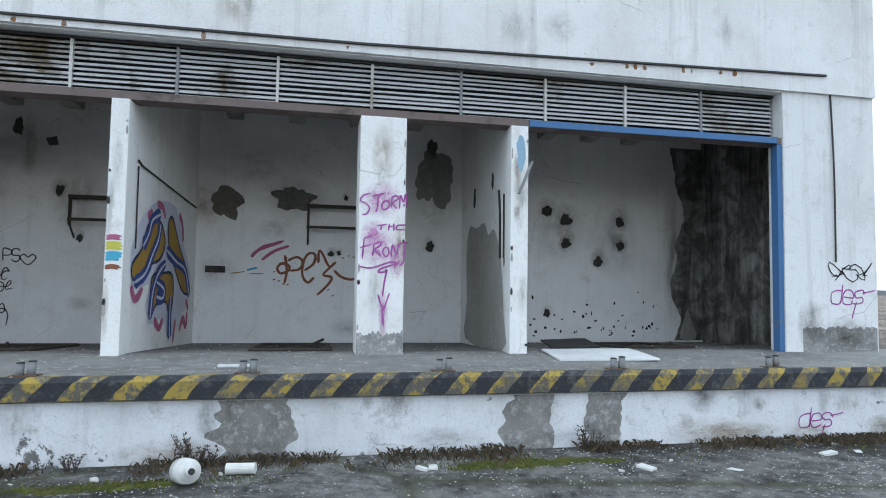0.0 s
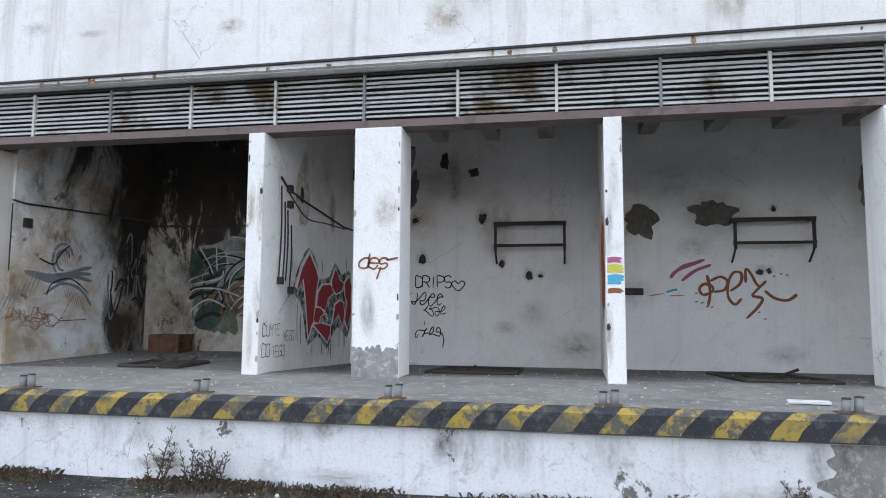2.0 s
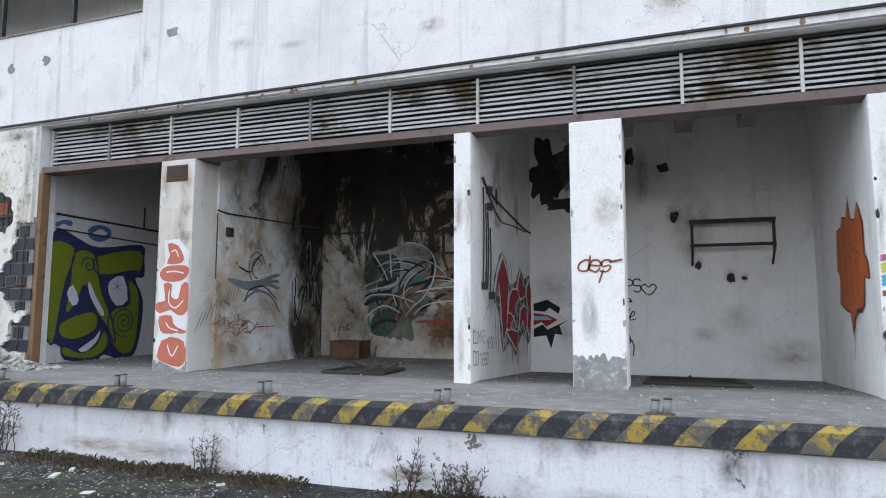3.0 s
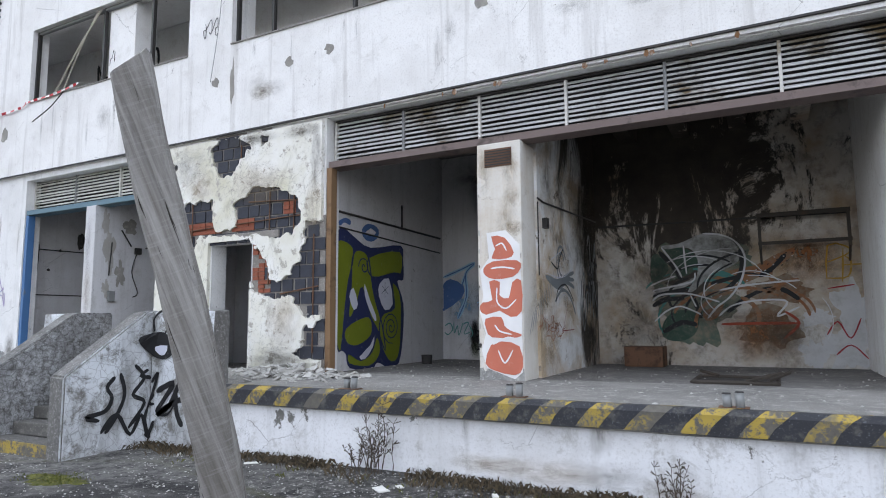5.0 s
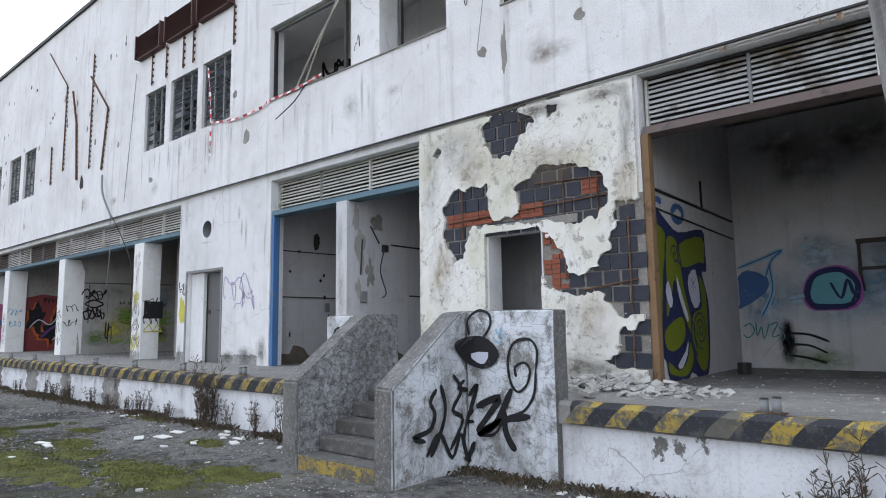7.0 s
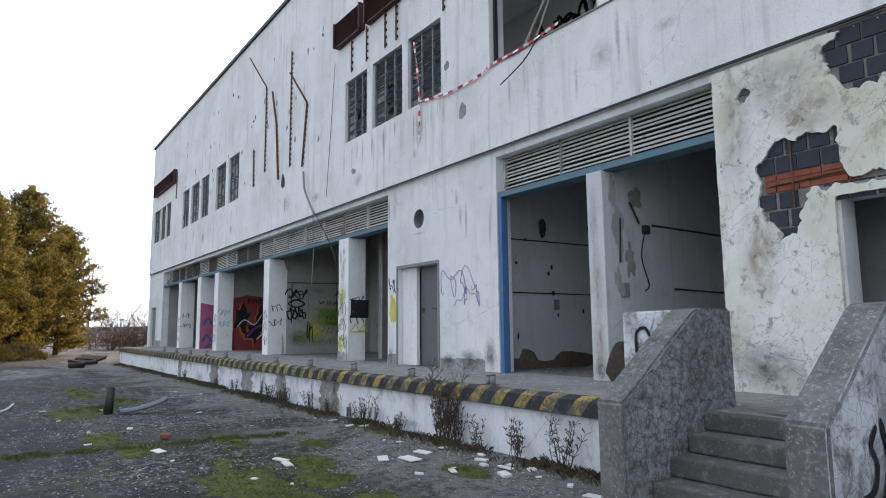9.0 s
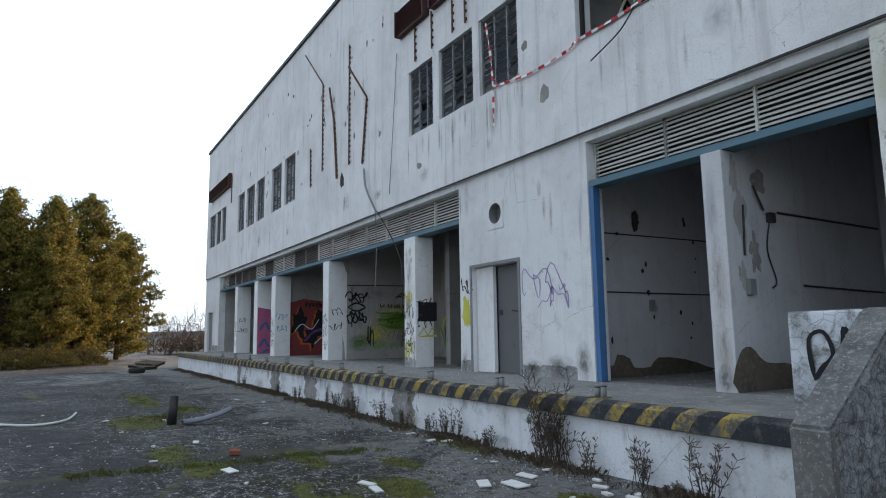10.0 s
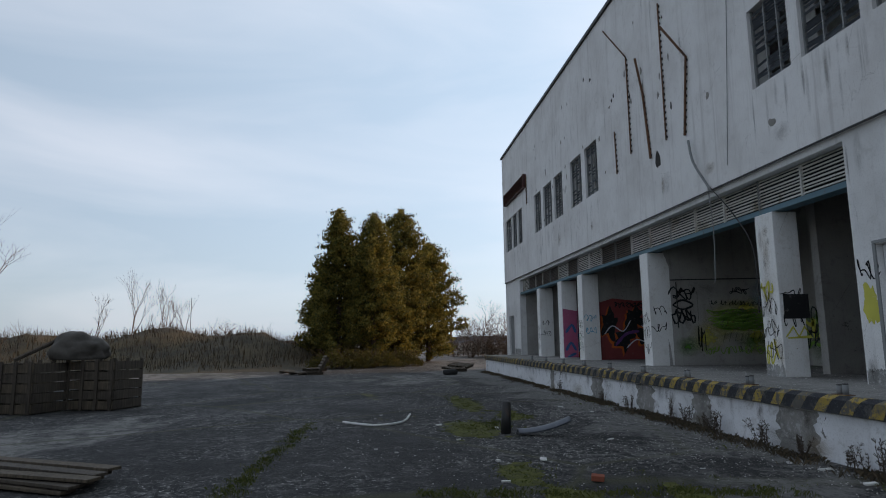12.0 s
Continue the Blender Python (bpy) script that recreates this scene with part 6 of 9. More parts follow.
for n in range(26):
    x = rnd(-46, 9.2)
    ln = rnd(0.06, 0.35)
    stain(wall_upper, x, LED + 0.45 + rnd(0, 0.5), rnd(0.05, 0.3), ln, on_y(WY0 - 0.001), STAIN_GREY if n % 3 else STAIN_OCHRE, 0.0030 + 0.00001 * n)
for n in range(16):
    x, z = rnd(*random.choice(((-23.35, -23.05), (-21.3, -19.7), (-22.8, -21.3), (9.6, 10.9), (-15.3, -11.8)))), rnd(3.3, LED - 0.4)
    if -22.5 < x < -21.7 and z < 4.6:
        continue
    stain(wall_lower, x, z, rnd(0.02, 0.12), rnd(0.15, 0.45), on_y(-0.001), (STAIN_RUN, STAIN_GREY, STAIN_OCHRE)[n % 3], 0.0012 + 0.00001 * n)
# green-grey rise of damp and black runs on the dock wall, rust under the drip edge
for n in range(120):
    x = rnd(-44, 11.5)
    if -15.6 < x < -11.9:
        continue
    if n % 3:
        stain(dock, x, rnd(0.6, 0.78), rnd(0.04, 0.22), rnd(0.1, 0.3), dl, STAIN_RUN if n % 4 else STAIN_SOOT_SHADE, 0.0045 + 0.00001 * n)
    else:
        stain(dock, x, rnd(0.22, 0.4), rnd(0.2, 0.7), rnd(0.08, 0.2), dl, STAIN_GREY if n % 2 else STAIN_OCHRE, 0.0045 + 0.00001 * n)
# soot and ochre soaking into the pillars and partitions
for n in range(44):
    pl, x0, x1 = random.choice(((PA, 3.05, 3.56), (PB, -3.0, -2.5), (PD, -9.07, -8.55), (PD, -9.07, -8.55), (PF2, -25.8, -25.35), (WM, 0.03, 0.18), (WC, -4.45, -4.3), (WZ, 5.1, 5.25)))
    stain(pl, rnd(x0, x1), rnd(1.15, 3.9), min(rnd(0.04, 0.2), (x1 - x0) / 2), rnd(0.1, 0.5), pf, STAIN_OCHRE if pl is PD or n % 2 == 0 else STAIN_GREY, 0.0006 + 0.00002 * n)
for n, (u, w, ru, rw, mt) in enumerate(((2.9, 3.6, 0.9, 1.2, STAIN_SOOT_SHADE), (3.3, 2.6, 0.6, 1.5, STAIN_SOOT_SHADE), (1.9, 3.7, 0.7, 0.5, STAIN_GREY), (0.9, 3.7, 0.25, 0.35, STAIN_SOOT_SHADE), (1.6, 3.45, 0.15, 0.25, STAIN_SOOT_SHADE), (0.7, 1.7, 0.8, 0.5, STAIN_OCHRE), (0.9, 1.3, 0.6, 0.4, STAIN_OCHRE), (0.5, 2.2, 0.4, 0.4, STAIN_OCHRE), (2.6, 3.2, 0.7, 0.8, STAIN_SOOT_SHADE), (3.2, 1.5, 0.7, 0.6, STAIN_SOOT_SHADE))):
    stain(WD, u, w, ru, rw, dwp, mt, 0.001 + 0.0001 * n)
# chips along the arrises of pillars and partitions
for pl, edges in ((PA, (3.02, 3.59)), (PB, (-3.03, -2.47)), (PD, (-9.1, -8.52)), (WM, (0.02, 0.19)), (WC, (-4.47, -4.29)), (WZ, (5.07, 5.28))):
    for n in range(9):
        patch(pl, random.choice(edges), rnd(1.1, 4.0), rnd(0.008, 0.02), rnd(0.015, 0.06), on_y(-0.022), PEEL if n % 3 else DARKHOLE, 980 + n, 0.4, 0.0035, "chip", 10)

# ---- dock edge: striped paint, stub posts ----
K_STRIPEDARK = make_concrete("dark_edge_paint", (0.040, 0.042, 0.048), (0.030, 0.031, 0.035), (0.12, 0.115, 0.105), 1.5, 0.9)


def make_stripe():
    m = Mat("worn_yellow_paint", 0.75)
    sh = m.n.new("ShaderNodeVectorMath")
    sh.operation = 'ADD'
    m.l.new(m.co, sh.inputs[0])
    m.l.new(m.spread(60.0), sh.inputs[1])
    m.co = sh.outputs["Vector"]
    worn = m.mul(m.cut(m.noise(7, 7, 0.8), 0.47, 0.53), m.cut(m.noise(1.6, 6, 0.65), 0.50, 0.60), 'MAXIMUM')
    col = m.mix(m.noise(3, 4), (0.44, 0.30, 0.05), (0.27, 0.195, 0.06))
    col = m.mix(worn, col, m.mix(m.noise(20, 4), (0.06, 0.058, 0.055), (0.16, 0.145, 0.12)))
    return m.done(col, worn, 0.3, 0.004)


K_STRIPE = make_stripe()
edge = thing("edge_marking", "yellow and black hazard striped edge of the loading dock", "hazard marking", (0, DY, DZ))
for x0, x1 in ((-46.5, -15.3), (-11.72, 13.0)):
    bm = bmesh.new()
    n = int((x1 - x0) / 0.25)
    rows = []
    for i in range(n + 1):
        x = x0 + (x1 - x0) * i / n
        rag = 0.02 * noise.fractal(Vector((x * 2.7, 0, 0)), 1.0, 2.0, 3)
        rows.append([bm.verts.new(p) for p in ((x, DY + 0.13 + rag, DZ + 0.0065), (x, DY + 0.03, DZ + 0.008), (x, DY - 0.017, DZ - 0.036), (x, DY - 0.017, DZ - 0.205 + rag * 0.5))])
    for i in range(n):
        for k in range(3):
            bm.faces.new((rows[i][k], rows[i + 1][k], rows[i + 1][k + 1], rows[i][k + 1]))
    bmesh.ops.recalc_face_normals(bm, faces=bm.faces)
    part("dark_band", bm, K_STRIPEDARK, edge)
P_STRIPE = 0.445


def stripe_mesh(v):
    bm = bmesh.new()
    w = 0.21
    prof = ((DY + 0.12, DZ + 0.0105, 0.28), (DY + 0.03, DZ + 0.012, 0.20), (DY - 0.021, DZ - 0.035, 0.14), (DY - 0.021, DZ - 0.12, 0.06), (DY - 0.021, DZ - 0.198, 0.0))
    rr = random.Random(v)
    pr = []
    for y, z, sh in prof:
        j = rr.uniform(-0.012, 0.012)
        pr.append([bm.verts.new((sh + s * w / 2 + j, y, z)) for s in (-1, 1)])
    for a, b in zip(pr, pr[1:]):
        bm.faces.new((a[0], a[1], b[1], b[0]))
    bmesh.ops.recalc_face_normals(bm, faces=bm.faces)
    me = bpy.data.meshes.new("stripe")
    bm.to_mesh(me)
    bm.free()
    me.materials.append(K_STRIPE)
    return me


STRIPES = [stripe_mesh(v) for v in range(5)]
k = 0
x = -46.4
while x < 12.6:
    if not (-15.75 < x < -11.75):
        ob = new("stripe", STRIPES[k % 5])
        ob.location = (x, 0, 0)
        ob.parent = edge
        ob.matrix_parent_inverse = edge.matrix_world.inverted()
    x += P_STRIPE
    k += 1


def stub_post(x, tilt):
    top = thing("stub_post", "short rusty steel tube stubs on the dock edge", "bollard", (x, DY + 0.22, DZ), "stubs along the dock edge")
    for dx, h in ((-0.05, 0.115), (0.05, 0.13)):
        bm = bmesh.new()
        tube(bm, (x + dx, DY + 0.22, DZ - 0.01), (x + dx + tilt * 0.3, DY + 0.22, DZ + h), 0.036, sides=12)
        stub = part("tube", bm, GREYSTEEL, top, "", True)
        bm = bmesh.new()
        tube(bm, (x + dx + tilt * 0.3, DY + 0.22, DZ + h), (x + dx + tilt * 0.3, DY + 0.22, DZ + h + 0.012), 0.04, 0.03, 12)
        part("cap", bm, DARKSTEEL, stub)
    bm = soft_box(x - 0.12, x + 0.12, DY + 0.15, DY + 0.29, DZ + 0.001, DZ + 0.01, 0.003)
    part("base_plate", bm, RUST, top)
    return top


for n in range(24):
    xx = 7.75 - 1.97 * n
    if not (-15.9 < xx < -11.4):
        stub_post(xx, rnd(-0.06, 0.06))

# ---- stair with two solid cheeks ----
SX = (-14.52, -13.28)      # clear width


def cheek(x0, x1, label, low_y, wing, mt):
    """A sloping cheek wall; wing: (x0, x1) of the parapet that returns along the dock."""
    top = thing("stair_cheek", label, "stair wall", ((x0 + x1) / 2, low_y, GZ), "cheek walls of the stair")
    prof = [(low_y, 0.05), (low_y, 1.15), (-2.02, 1.90), (-1.9, 1.92), (-1.42, 1.92), (-1.42, 0.05)]
    bm = bmesh.new()
    a = [bm.verts.new((x0, y, z)) for y, z in prof]
    b = [bm.verts.new((x1, y, z)) for y, z in prof]
    bm.faces.new(a), bm.faces.new(b[::-1])
    for i in range(len(prof)):
        j = (i + 1) % len(prof)
        bm.faces.new((a[j], a[i], b[i], b[j]))
    bmesh.ops.recalc_face_normals(bm, faces=bm.faces)
    bmesh.ops.bevel(bm, geom=bm.edges[:], offset=0.022, segments=2, affect='EDGES')
    bmesh.ops.triangulate(bm, faces=[f for f in bm.faces if len(f.verts) > 4])
    bmesh.ops.subdivide_edges(bm, edges=[e for e in bm.edges if e.calc_length() > 0.35], cuts=2)
    for v in bm.verts:
        q = noise.noise_vector(v.co * 6.0)
        v.co += Vector((q.x, q.y, q.z)) * 0.008
    bm.normal_update()
    for f in bm.faces:
        f.material_index = int(f.normal.z > 0.3 or abs(f.normal.y) > 0.6)
    part("cheek", bm, [mt, ROUGHCAST], top)
    w0, w1 = wing
    bm = soft_box(w0, w1, -1.92, -1.66, 0.05, 1.915, 0.025, None, 0.008, 5)
    bm.normal_update()
    for f in bm.faces:
        f.material_index = int(f.normal.z > 0.3 or abs(f.normal.x) > 0.6)
    part("parapet", bm, [CHEEKMAT, ROUGHCAST], top)
    return top


def make_cheek():
    m = Mat("flaking_white_render", 0.93)
    flake = m.cut(m.noise(3.2, 9, 0.8, 0.3), 0.40, 0.50)
    grime = m.cut(m.noise(1.2, 6, 0.65, 0.2, m.scaled(1.5, 1.5, 0.5)), 0.48, 0.68)
    net = m.cut(m.cracks(9.0), 0.035, 0.0)
    white = m.mix(m.mul(grime, 0.85), (0.64, 0.67, 0.70), (0.20, 0.195, 0.185))
    grey = m.mix(m.noise(22, 6), (0.30, 0.29, 0.275), (0.15, 0.145, 0.135))
    col = m.mix(m.mul(net, 0.55), m.mix(flake, grey, white), (0.12, 0.115, 0.11))
    return m.done(col, m.mul(m.mul(flake, 0.7), m.mul(m.noise(40, 5), 0.3), 'ADD'), 0.6, 0.02)


CHEEKMAT = make_cheek()


def make_cheek_dark():
    m = Mat("crackled_grey_render", 0.95)
    net = m.cut(m.cracks(11.0), 0.05, 0.0)
    flake = m.cut(m.noise(13.0, 9, 0.85, 0.3), 0.42, 0.62)
    grime = m.cut(m.noise(1.3, 6, 0.65), 0.4, 0.65)
    col = m.mix(flake, (0.17, 0.165, 0.158), (0.60, 0.61, 0.63))
    col = m.mix(m.mul(grime, 0.55), col, (0.09, 0.085, 0.08))
    col = m.mix(m.mul(net, 0.7), col, (0.05, 0.048, 0.045))
    return m.done(col, m.mul(m.mul(flake, 0.6), m.mul(m.noise(45, 5), 0.4), 'ADD'), 0.8, 0.02)


CHEEKDARK = make_cheek_dark()
CR = cheek(-13.28, -13.0, "white flaking concrete stair wall with black graffiti", -3.06, (-12.98, -11.86), CHEEKMAT)
CL = cheek(-14.8, -14.52, "grey crackled concrete stair wall", -3.06, (-15.41, -14.82), CHEEKDARK)
cx, cy = on_x(-12.994), on_y(-1.925)


def round_corner(s, w, d):
    """Along the cheek up to the corner, then along the parapet."""
    return cx(s - 1.925, w, d) if s < 0 else cy(s - 12.99, w, d)


draw(CR, "0.06,1.65 0.04,1.82 0.19,1.92 0.33,1.88 0.35,1.76 0.25,1.62 / 0.91,1.30 0.93,1.50 0.84,1.61 0.65,1.57 0.57,1.39 0.60,1.16 0.69,1.07 0.80,1.15 0.84,1.30 0.77,1.37 0.66,1.32 0.67,1.22 / 0.91,1.30 0.88,1.05 0.74,0.87 0.53,0.79 0.37,0.61 0.14,0.59", round_corner, 0.036, K_BLACK, 0.005, "black graffiti")
draw(CR, "0.61,1.10 0.40,0.73 0.16,0.59 0.50,0.77 0.83,0.83 / 0.50,0.88 0.53,0.63 0.64,0.47 / 0.14,0.88 0.45,1.0 0.30,0.80 0.14,0.62", round_corner, 0.085, K_BLACK, 0.006, "black graffiti")
draw(CR, "-0.50,1.10 -0.60,0.98 -0.53,0.85 -0.61,0.70 -0.85,0.65 -0.68,0.59 / -0.43,1.14 -0.36,0.88 -0.45,0.64 -0.60,0.43 / -0.23,1.23 -0.09,1.06 -0.24,0.86 -0.07,0.74 -0.29,0.45 / -0.03,1.16 -0.14,1.09 0.03,1.05 / 0.04,0.99 0.16,1.12 0.06,0.84 -0.06,0.53 0.04,0.30 -0.05,0.35 / -0.66,0.44 -0.46,0.64 -0.26,0.37 -0.11,0.59 0.00,0.33 0.11,0.51 / 0.10,0.85 0.00,0.73 0.11,0.72", round_corner, 0.06, K_BLACK, 0.007, "black graffiti")
shapes(CR, "-0.20,1.54 -0.05,1.62 0.25,1.64 0.45,1.49 0.40,1.35 0.23,1.29 -0.03,1.37", round_corner, K_BLACK, 0.009, 3)
shapes(CR, "0.07,1.45 0.32,1.47 0.27,1.35 0.16,1.36", round_corner, K_LILAC, 0.012, 2)
draw(CR, "0.42,1.72 0.46,1.66 0.50,1.74 / 0.50,1.66 0.55,1.62 / 0.40,1.6 0.48,1.56", round_corner, 0.035, K_SKY, 0.005)
draw(CL, "-15.22,1.38 -15.24,1.68 -15.12,1.74 -15.06,1.56 -15.17,1.44 -15.0,1.58 -14.97,1.78 / -15.22,1.36 -15.10,1.5 -15.0,1.4 / -14.95,1.78 -14.90,1.62 -14.84,1.74", cy, 0.045, K_BLACK, 0.006)
STEPMAT = make_concrete("step_concrete", (0.13, 0.125, 0.118), (0.075, 0.072, 0.067), (0.21, 0.20, 0.185), 2.0, 0.6)
stair = thing("stair", "worn concrete steps with a yellow lowest edge up to the dock", "stairs", (-13.9, -2.5, GZ))
for n in range(5):
    z1 = 0.36 + 0.16 * n
    y0 = -3.02 + 0.26 * n
    bm = soft_box(SX[0] + 0.004, SX[1] - 0.004, y0, -1.62, z1 - 0.155 if n else 0.05, z1, 0.018, None, 0.006, 3)
    part("step", bm, STEPMAT, stair)
bm = soft_box(SX[0] + 0.01, SX[1] - 0.01, -3.034, -3.024, 0.19, 0.35, 0.003, None, 0.004, 3)
part("edge_paint", bm, K_STRIPE, stair, "yellow worn paint")

# ---- broken plaster over dark blocks by the stair ----
HOLES = lines("-14.11,4.71 -13.99,4.83 -13.49,4.87 -13.22,4.72 -13.17,4.61 -13.45,4.43 -13.56,4.20 -13.85,4.20 -14.05,4.46 /"
              "-13.03,4.72 -12.95,4.79 -12.77,4.78 -12.80,4.62 -12.95,4.62 /"
              "-14.89,3.59 -14.69,3.82 -14.34,3.84 -14.01,3.84 -13.96,3.36 -13.93,3.27 -13.47,3.32 -13.49,3.70 -13.35,3.77 -13.13,3.96 -12.57,3.91 -12.15,3.69 -12.12,3.29 -12.27,3.12 -12.51,3.07 -12.85,3.14 -14.29,3.22 -14.41,3.10 -14.42,2.81 -14.61,2.73 -14.78,2.88 -14.86,3.14 /"
              "-13.21,3.10 -12.90,2.95 -12.79,2.68 -12.70,2.42 -12.44,2.40 -12.29,2.60 -12.10,2.71 -12.05,2.99 -12.06,3.14 -12.01,3.27 -11.60,3.27 -11.60,1.86 -12.01,1.86 -12.09,1.98 -12.30,2.15 -12.59,2.14 -13.08,2.26 -13.18,2.45 /"
              "-11.99,1.70 -11.60,1.74 -11.60,1.20 -12.03,1.19 -12.27,1.30 -12.05,1.35 /"
              "-15.09,4.47 -14.95,4.55 -14.88,4.50 -15.02,4.41")


def inside(x, z, pts):
    hit = False
    for (a, b), (c, d) in zip(pts, pts[1:] + pts[:1]):
        if (b > z) != (d > z) and x < a + (z - b) / (d - b) * (c - a):
            hit = not hit
    return hit


def hole_at(x, z, grow=0.0):
    q = noise.noise_vector(Vector((x * 6.1, z * 6.1, 2.0))) * 0.075 + noise.noise_vector(Vector((x * 17.0, z * 17.0, 7.0))) * 0.05
    tests = [(x + q.x, z + q.y)] if not grow else [(x + a * grow, z + b * grow) for a, b in ((0, 0), (1, 0), (-1, 0), (0, 1), (0, -1))]
    return any(inside(a, b, h) for a, b in tests for h in HOLES)


def in_door(x, z):
    return -14.07 < x < -13.13 and z < 3.10


def broken_plaster():
    c = 0.028
    x0, x1, z0, z1 = -15.37, -11.68, 1.0, 4.89
    nx, nz = int((x1 - x0) / c), int((z1 - z0) / c)
    solid = [[not hole_at(x0 + (i + 0.5) * c, z0 + (k + 0.5) * c) and not in_door(x0 + (i + 0.5) * c, z0 + (k + 0.5) * c) for k in range(nz)] for i in range(nx)]
    bm = bmesh.new()
    vs = {}

    def v(i, k, f):
        if (i, k, f) not in vs:
            q = noise.noise_vector(Vector((i * 0.9, k * 0.9, 0.3)))
            vs[i, k, f] = bm.verts.new((x0 + i * c + q.x * 0.010, (-0.066 - 0.008 * noise.noise(Vector((i * 0.08, k * 0.08, 5)))) if f else -0.001, z0 + k * c + q.y * 0.010))
        return vs[i, k, f]

    def s(i, k):
        return 0 <= i < nx and 0 <= k < nz and solid[i][k]
    for i in range(nx):
        for k in range(nz):
            if s(i, k):
                bm.faces.new((v(i, k, 1), v(i + 1, k, 1), v(i + 1, k + 1, 1), v(i, k + 1, 1)))
                for di, dk, a, b in ((-1, 0, (i, k), (i, k + 1)), (1, 0, (i + 1, k + 1), (i + 1, k)), (0, -1, (i + 1, k), (i, k)), (0, 1, (i, k + 1), (i + 1, k + 1))):
                    if not s(i + di, k + dk):
                        bm.faces.new((v(*a, 1), v(*b, 1), v(*b, 0), v(*a, 0)))
    # soften the stair-stepped rims
    for f in (1, 0):
        rim = {q: [(q[0] + a, q[1] + b, f) for a, b in ((1, 0), (-1, 0), (0, 1), (0, -1)) if (q[0] + a, q[1] + b, f) in vs] for q in vs if q[2] == f and sum(s(q[0] + a, q[1] + b) for a in (-1, 0) for b in (-1, 0)) < 4}
        for turn in range(1):
            place = {q: sum((vs[n].co for n in ns if n in rim), vs[q].co.copy()) / (1 + sum(n in rim for n in ns)) for q, ns in rim.items() if x0 + c < vs[q].co.x < x1 - c}
            for q, p in place.items():
                vs[q].co.x, vs[q].co.z = p.x, p.z
    bmesh.ops.recalc_face_normals(bm, faces=bm.faces)
    return bm


def make_flaky():
    m = Mat("flaking_cream_plaster", 0.92)
    stain = m.cut(m.noise(0.9, 6, 0.65), 0.42, 0.72)
    col = m.mix(stain, (0.76, 0.75, 0.71), (0.58, 0.55, 0.42))
    bend = m.n.new("ShaderNodeVectorMath")
    bend.operation = 'ADD'
    m.l.new(m.co, bend.inputs[0])
    m.l.new(m.mul(m.noise(4.0, 5, 0.7), 0.45), bend.inputs[1])
    net = m.mul(m.cut(m.cracks(6.5, bend.outputs["Vector"]), 0.028, 0.0), m.cut(m.noise(1.1, 5), 0.44, 0.56))
    chip = m.cut(m.noise(5.5, 9, 0.78), 0.575, 0.585)
    grime = m.cut(m.noise(1.6, 8, 0.72, 0.5, m.scaled(1.2, 1.2, 0.6)), 0.55, 0.66)
    col = m.mix(m.mul(grime, 0.55), col, (0.24, 0.22, 0.17))
    col = m.mix(chip, col, (0.42, 0.39, 0.34))
    col = m.mix(m.mul(net, 0.7), col, (0.16, 0.15, 0.13))
    return m.done(col, m.mul(m.mul(chip, 0.7, 'MULTIPLY'), m.mul(m.noise(30, 4), 0.3), 'ADD'), 0.5, 0.015)


plaster = structure("plaster_broken", broken_plaster(), make_flaky(), "cracked cream plaster fallen away over dark blocks", "wall")
for n, (x, z, rx, rz, mt) in enumerate(((-11.8, 4.3, 0.25, 0.6, STAIN_SOOT_SHADE), (-12.1, 4.75, 0.5, 0.25, STAIN_SOOT_SHADE), (-13.2, 4.75, 0.7, 0.2, STAIN_SOOT_SHADE), (-11.85, 3.6, 0.2, 0.5, STAIN_OCHRE), (-14.6, 4.5, 0.6, 0.4, STAIN_GREY), (-14.9, 1.3, 0.5, 0.4, STAIN_SOOT_SHADE), (-12.5, 1.2, 0.7, 0.3, STAIN_SOOT_SHADE),
                                       (-14.9, 2.6, 0.3, 0.7, STAIN_OCHRE), (-12.4, 1.8, 0.4, 0.5, STAIN_OCHRE), (-13.0, 4.0, 0.6, 0.4, STAIN_OCHRE), (-15.1, 4.0, 0.25, 0.8, STAIN_GREY), (-14.3, 4.1, 0.4, 0.3, STAIN_OCHRE))):
    stain(plaster, x, z, min(rx, x + 15.37, -11.68 - x), min(rz, 4.88 - z, z - 1.0), on_y(-0.076), mt, 0.002 + 0.0002 * n)
DARKBLOCK = flat("dark_blue_block", (0.032, 0.036, 0.048), 0.7, 0.6, 8)
REDBRICK = flat("red_brick", (0.25, 0.075, 0.045), 0.9, 0.5, 10)
MORTAR = make_concrete("grey_mortar", (0.26, 0.24, 0.22), (0.17, 0.155, 0.14), (0.34, 0.31, 0.28), 3.0)
bm = bmesh.new()
for i in range(53):
    for k in range(56):
        x, z = -15.36 + 0.07 * i, 1.0 + 0.07 * k
        if hole_at(x + 0.035, z + 0.035, 0.12) and not in_door(x + 0.035, z + 0.035):
            box(bm, x, x + 0.07, -0.010, -0.002, z, z + 0.07)
bmesh.ops.remove_doubles(bm, verts=bm.verts, dist=0.0005)
part("mortar", bm, MORTAR, plaster)


def block_mesh(w, h, mt):
    bm = soft_box(-w / 2, w / 2, -0.018, 0.006, -h / 2, h / 2, 0.005)
    me = bpy.data.meshes.new("brick")
    bm.to_mesh(me)
    bm.free()
    me.materials.append(mt)
    return me


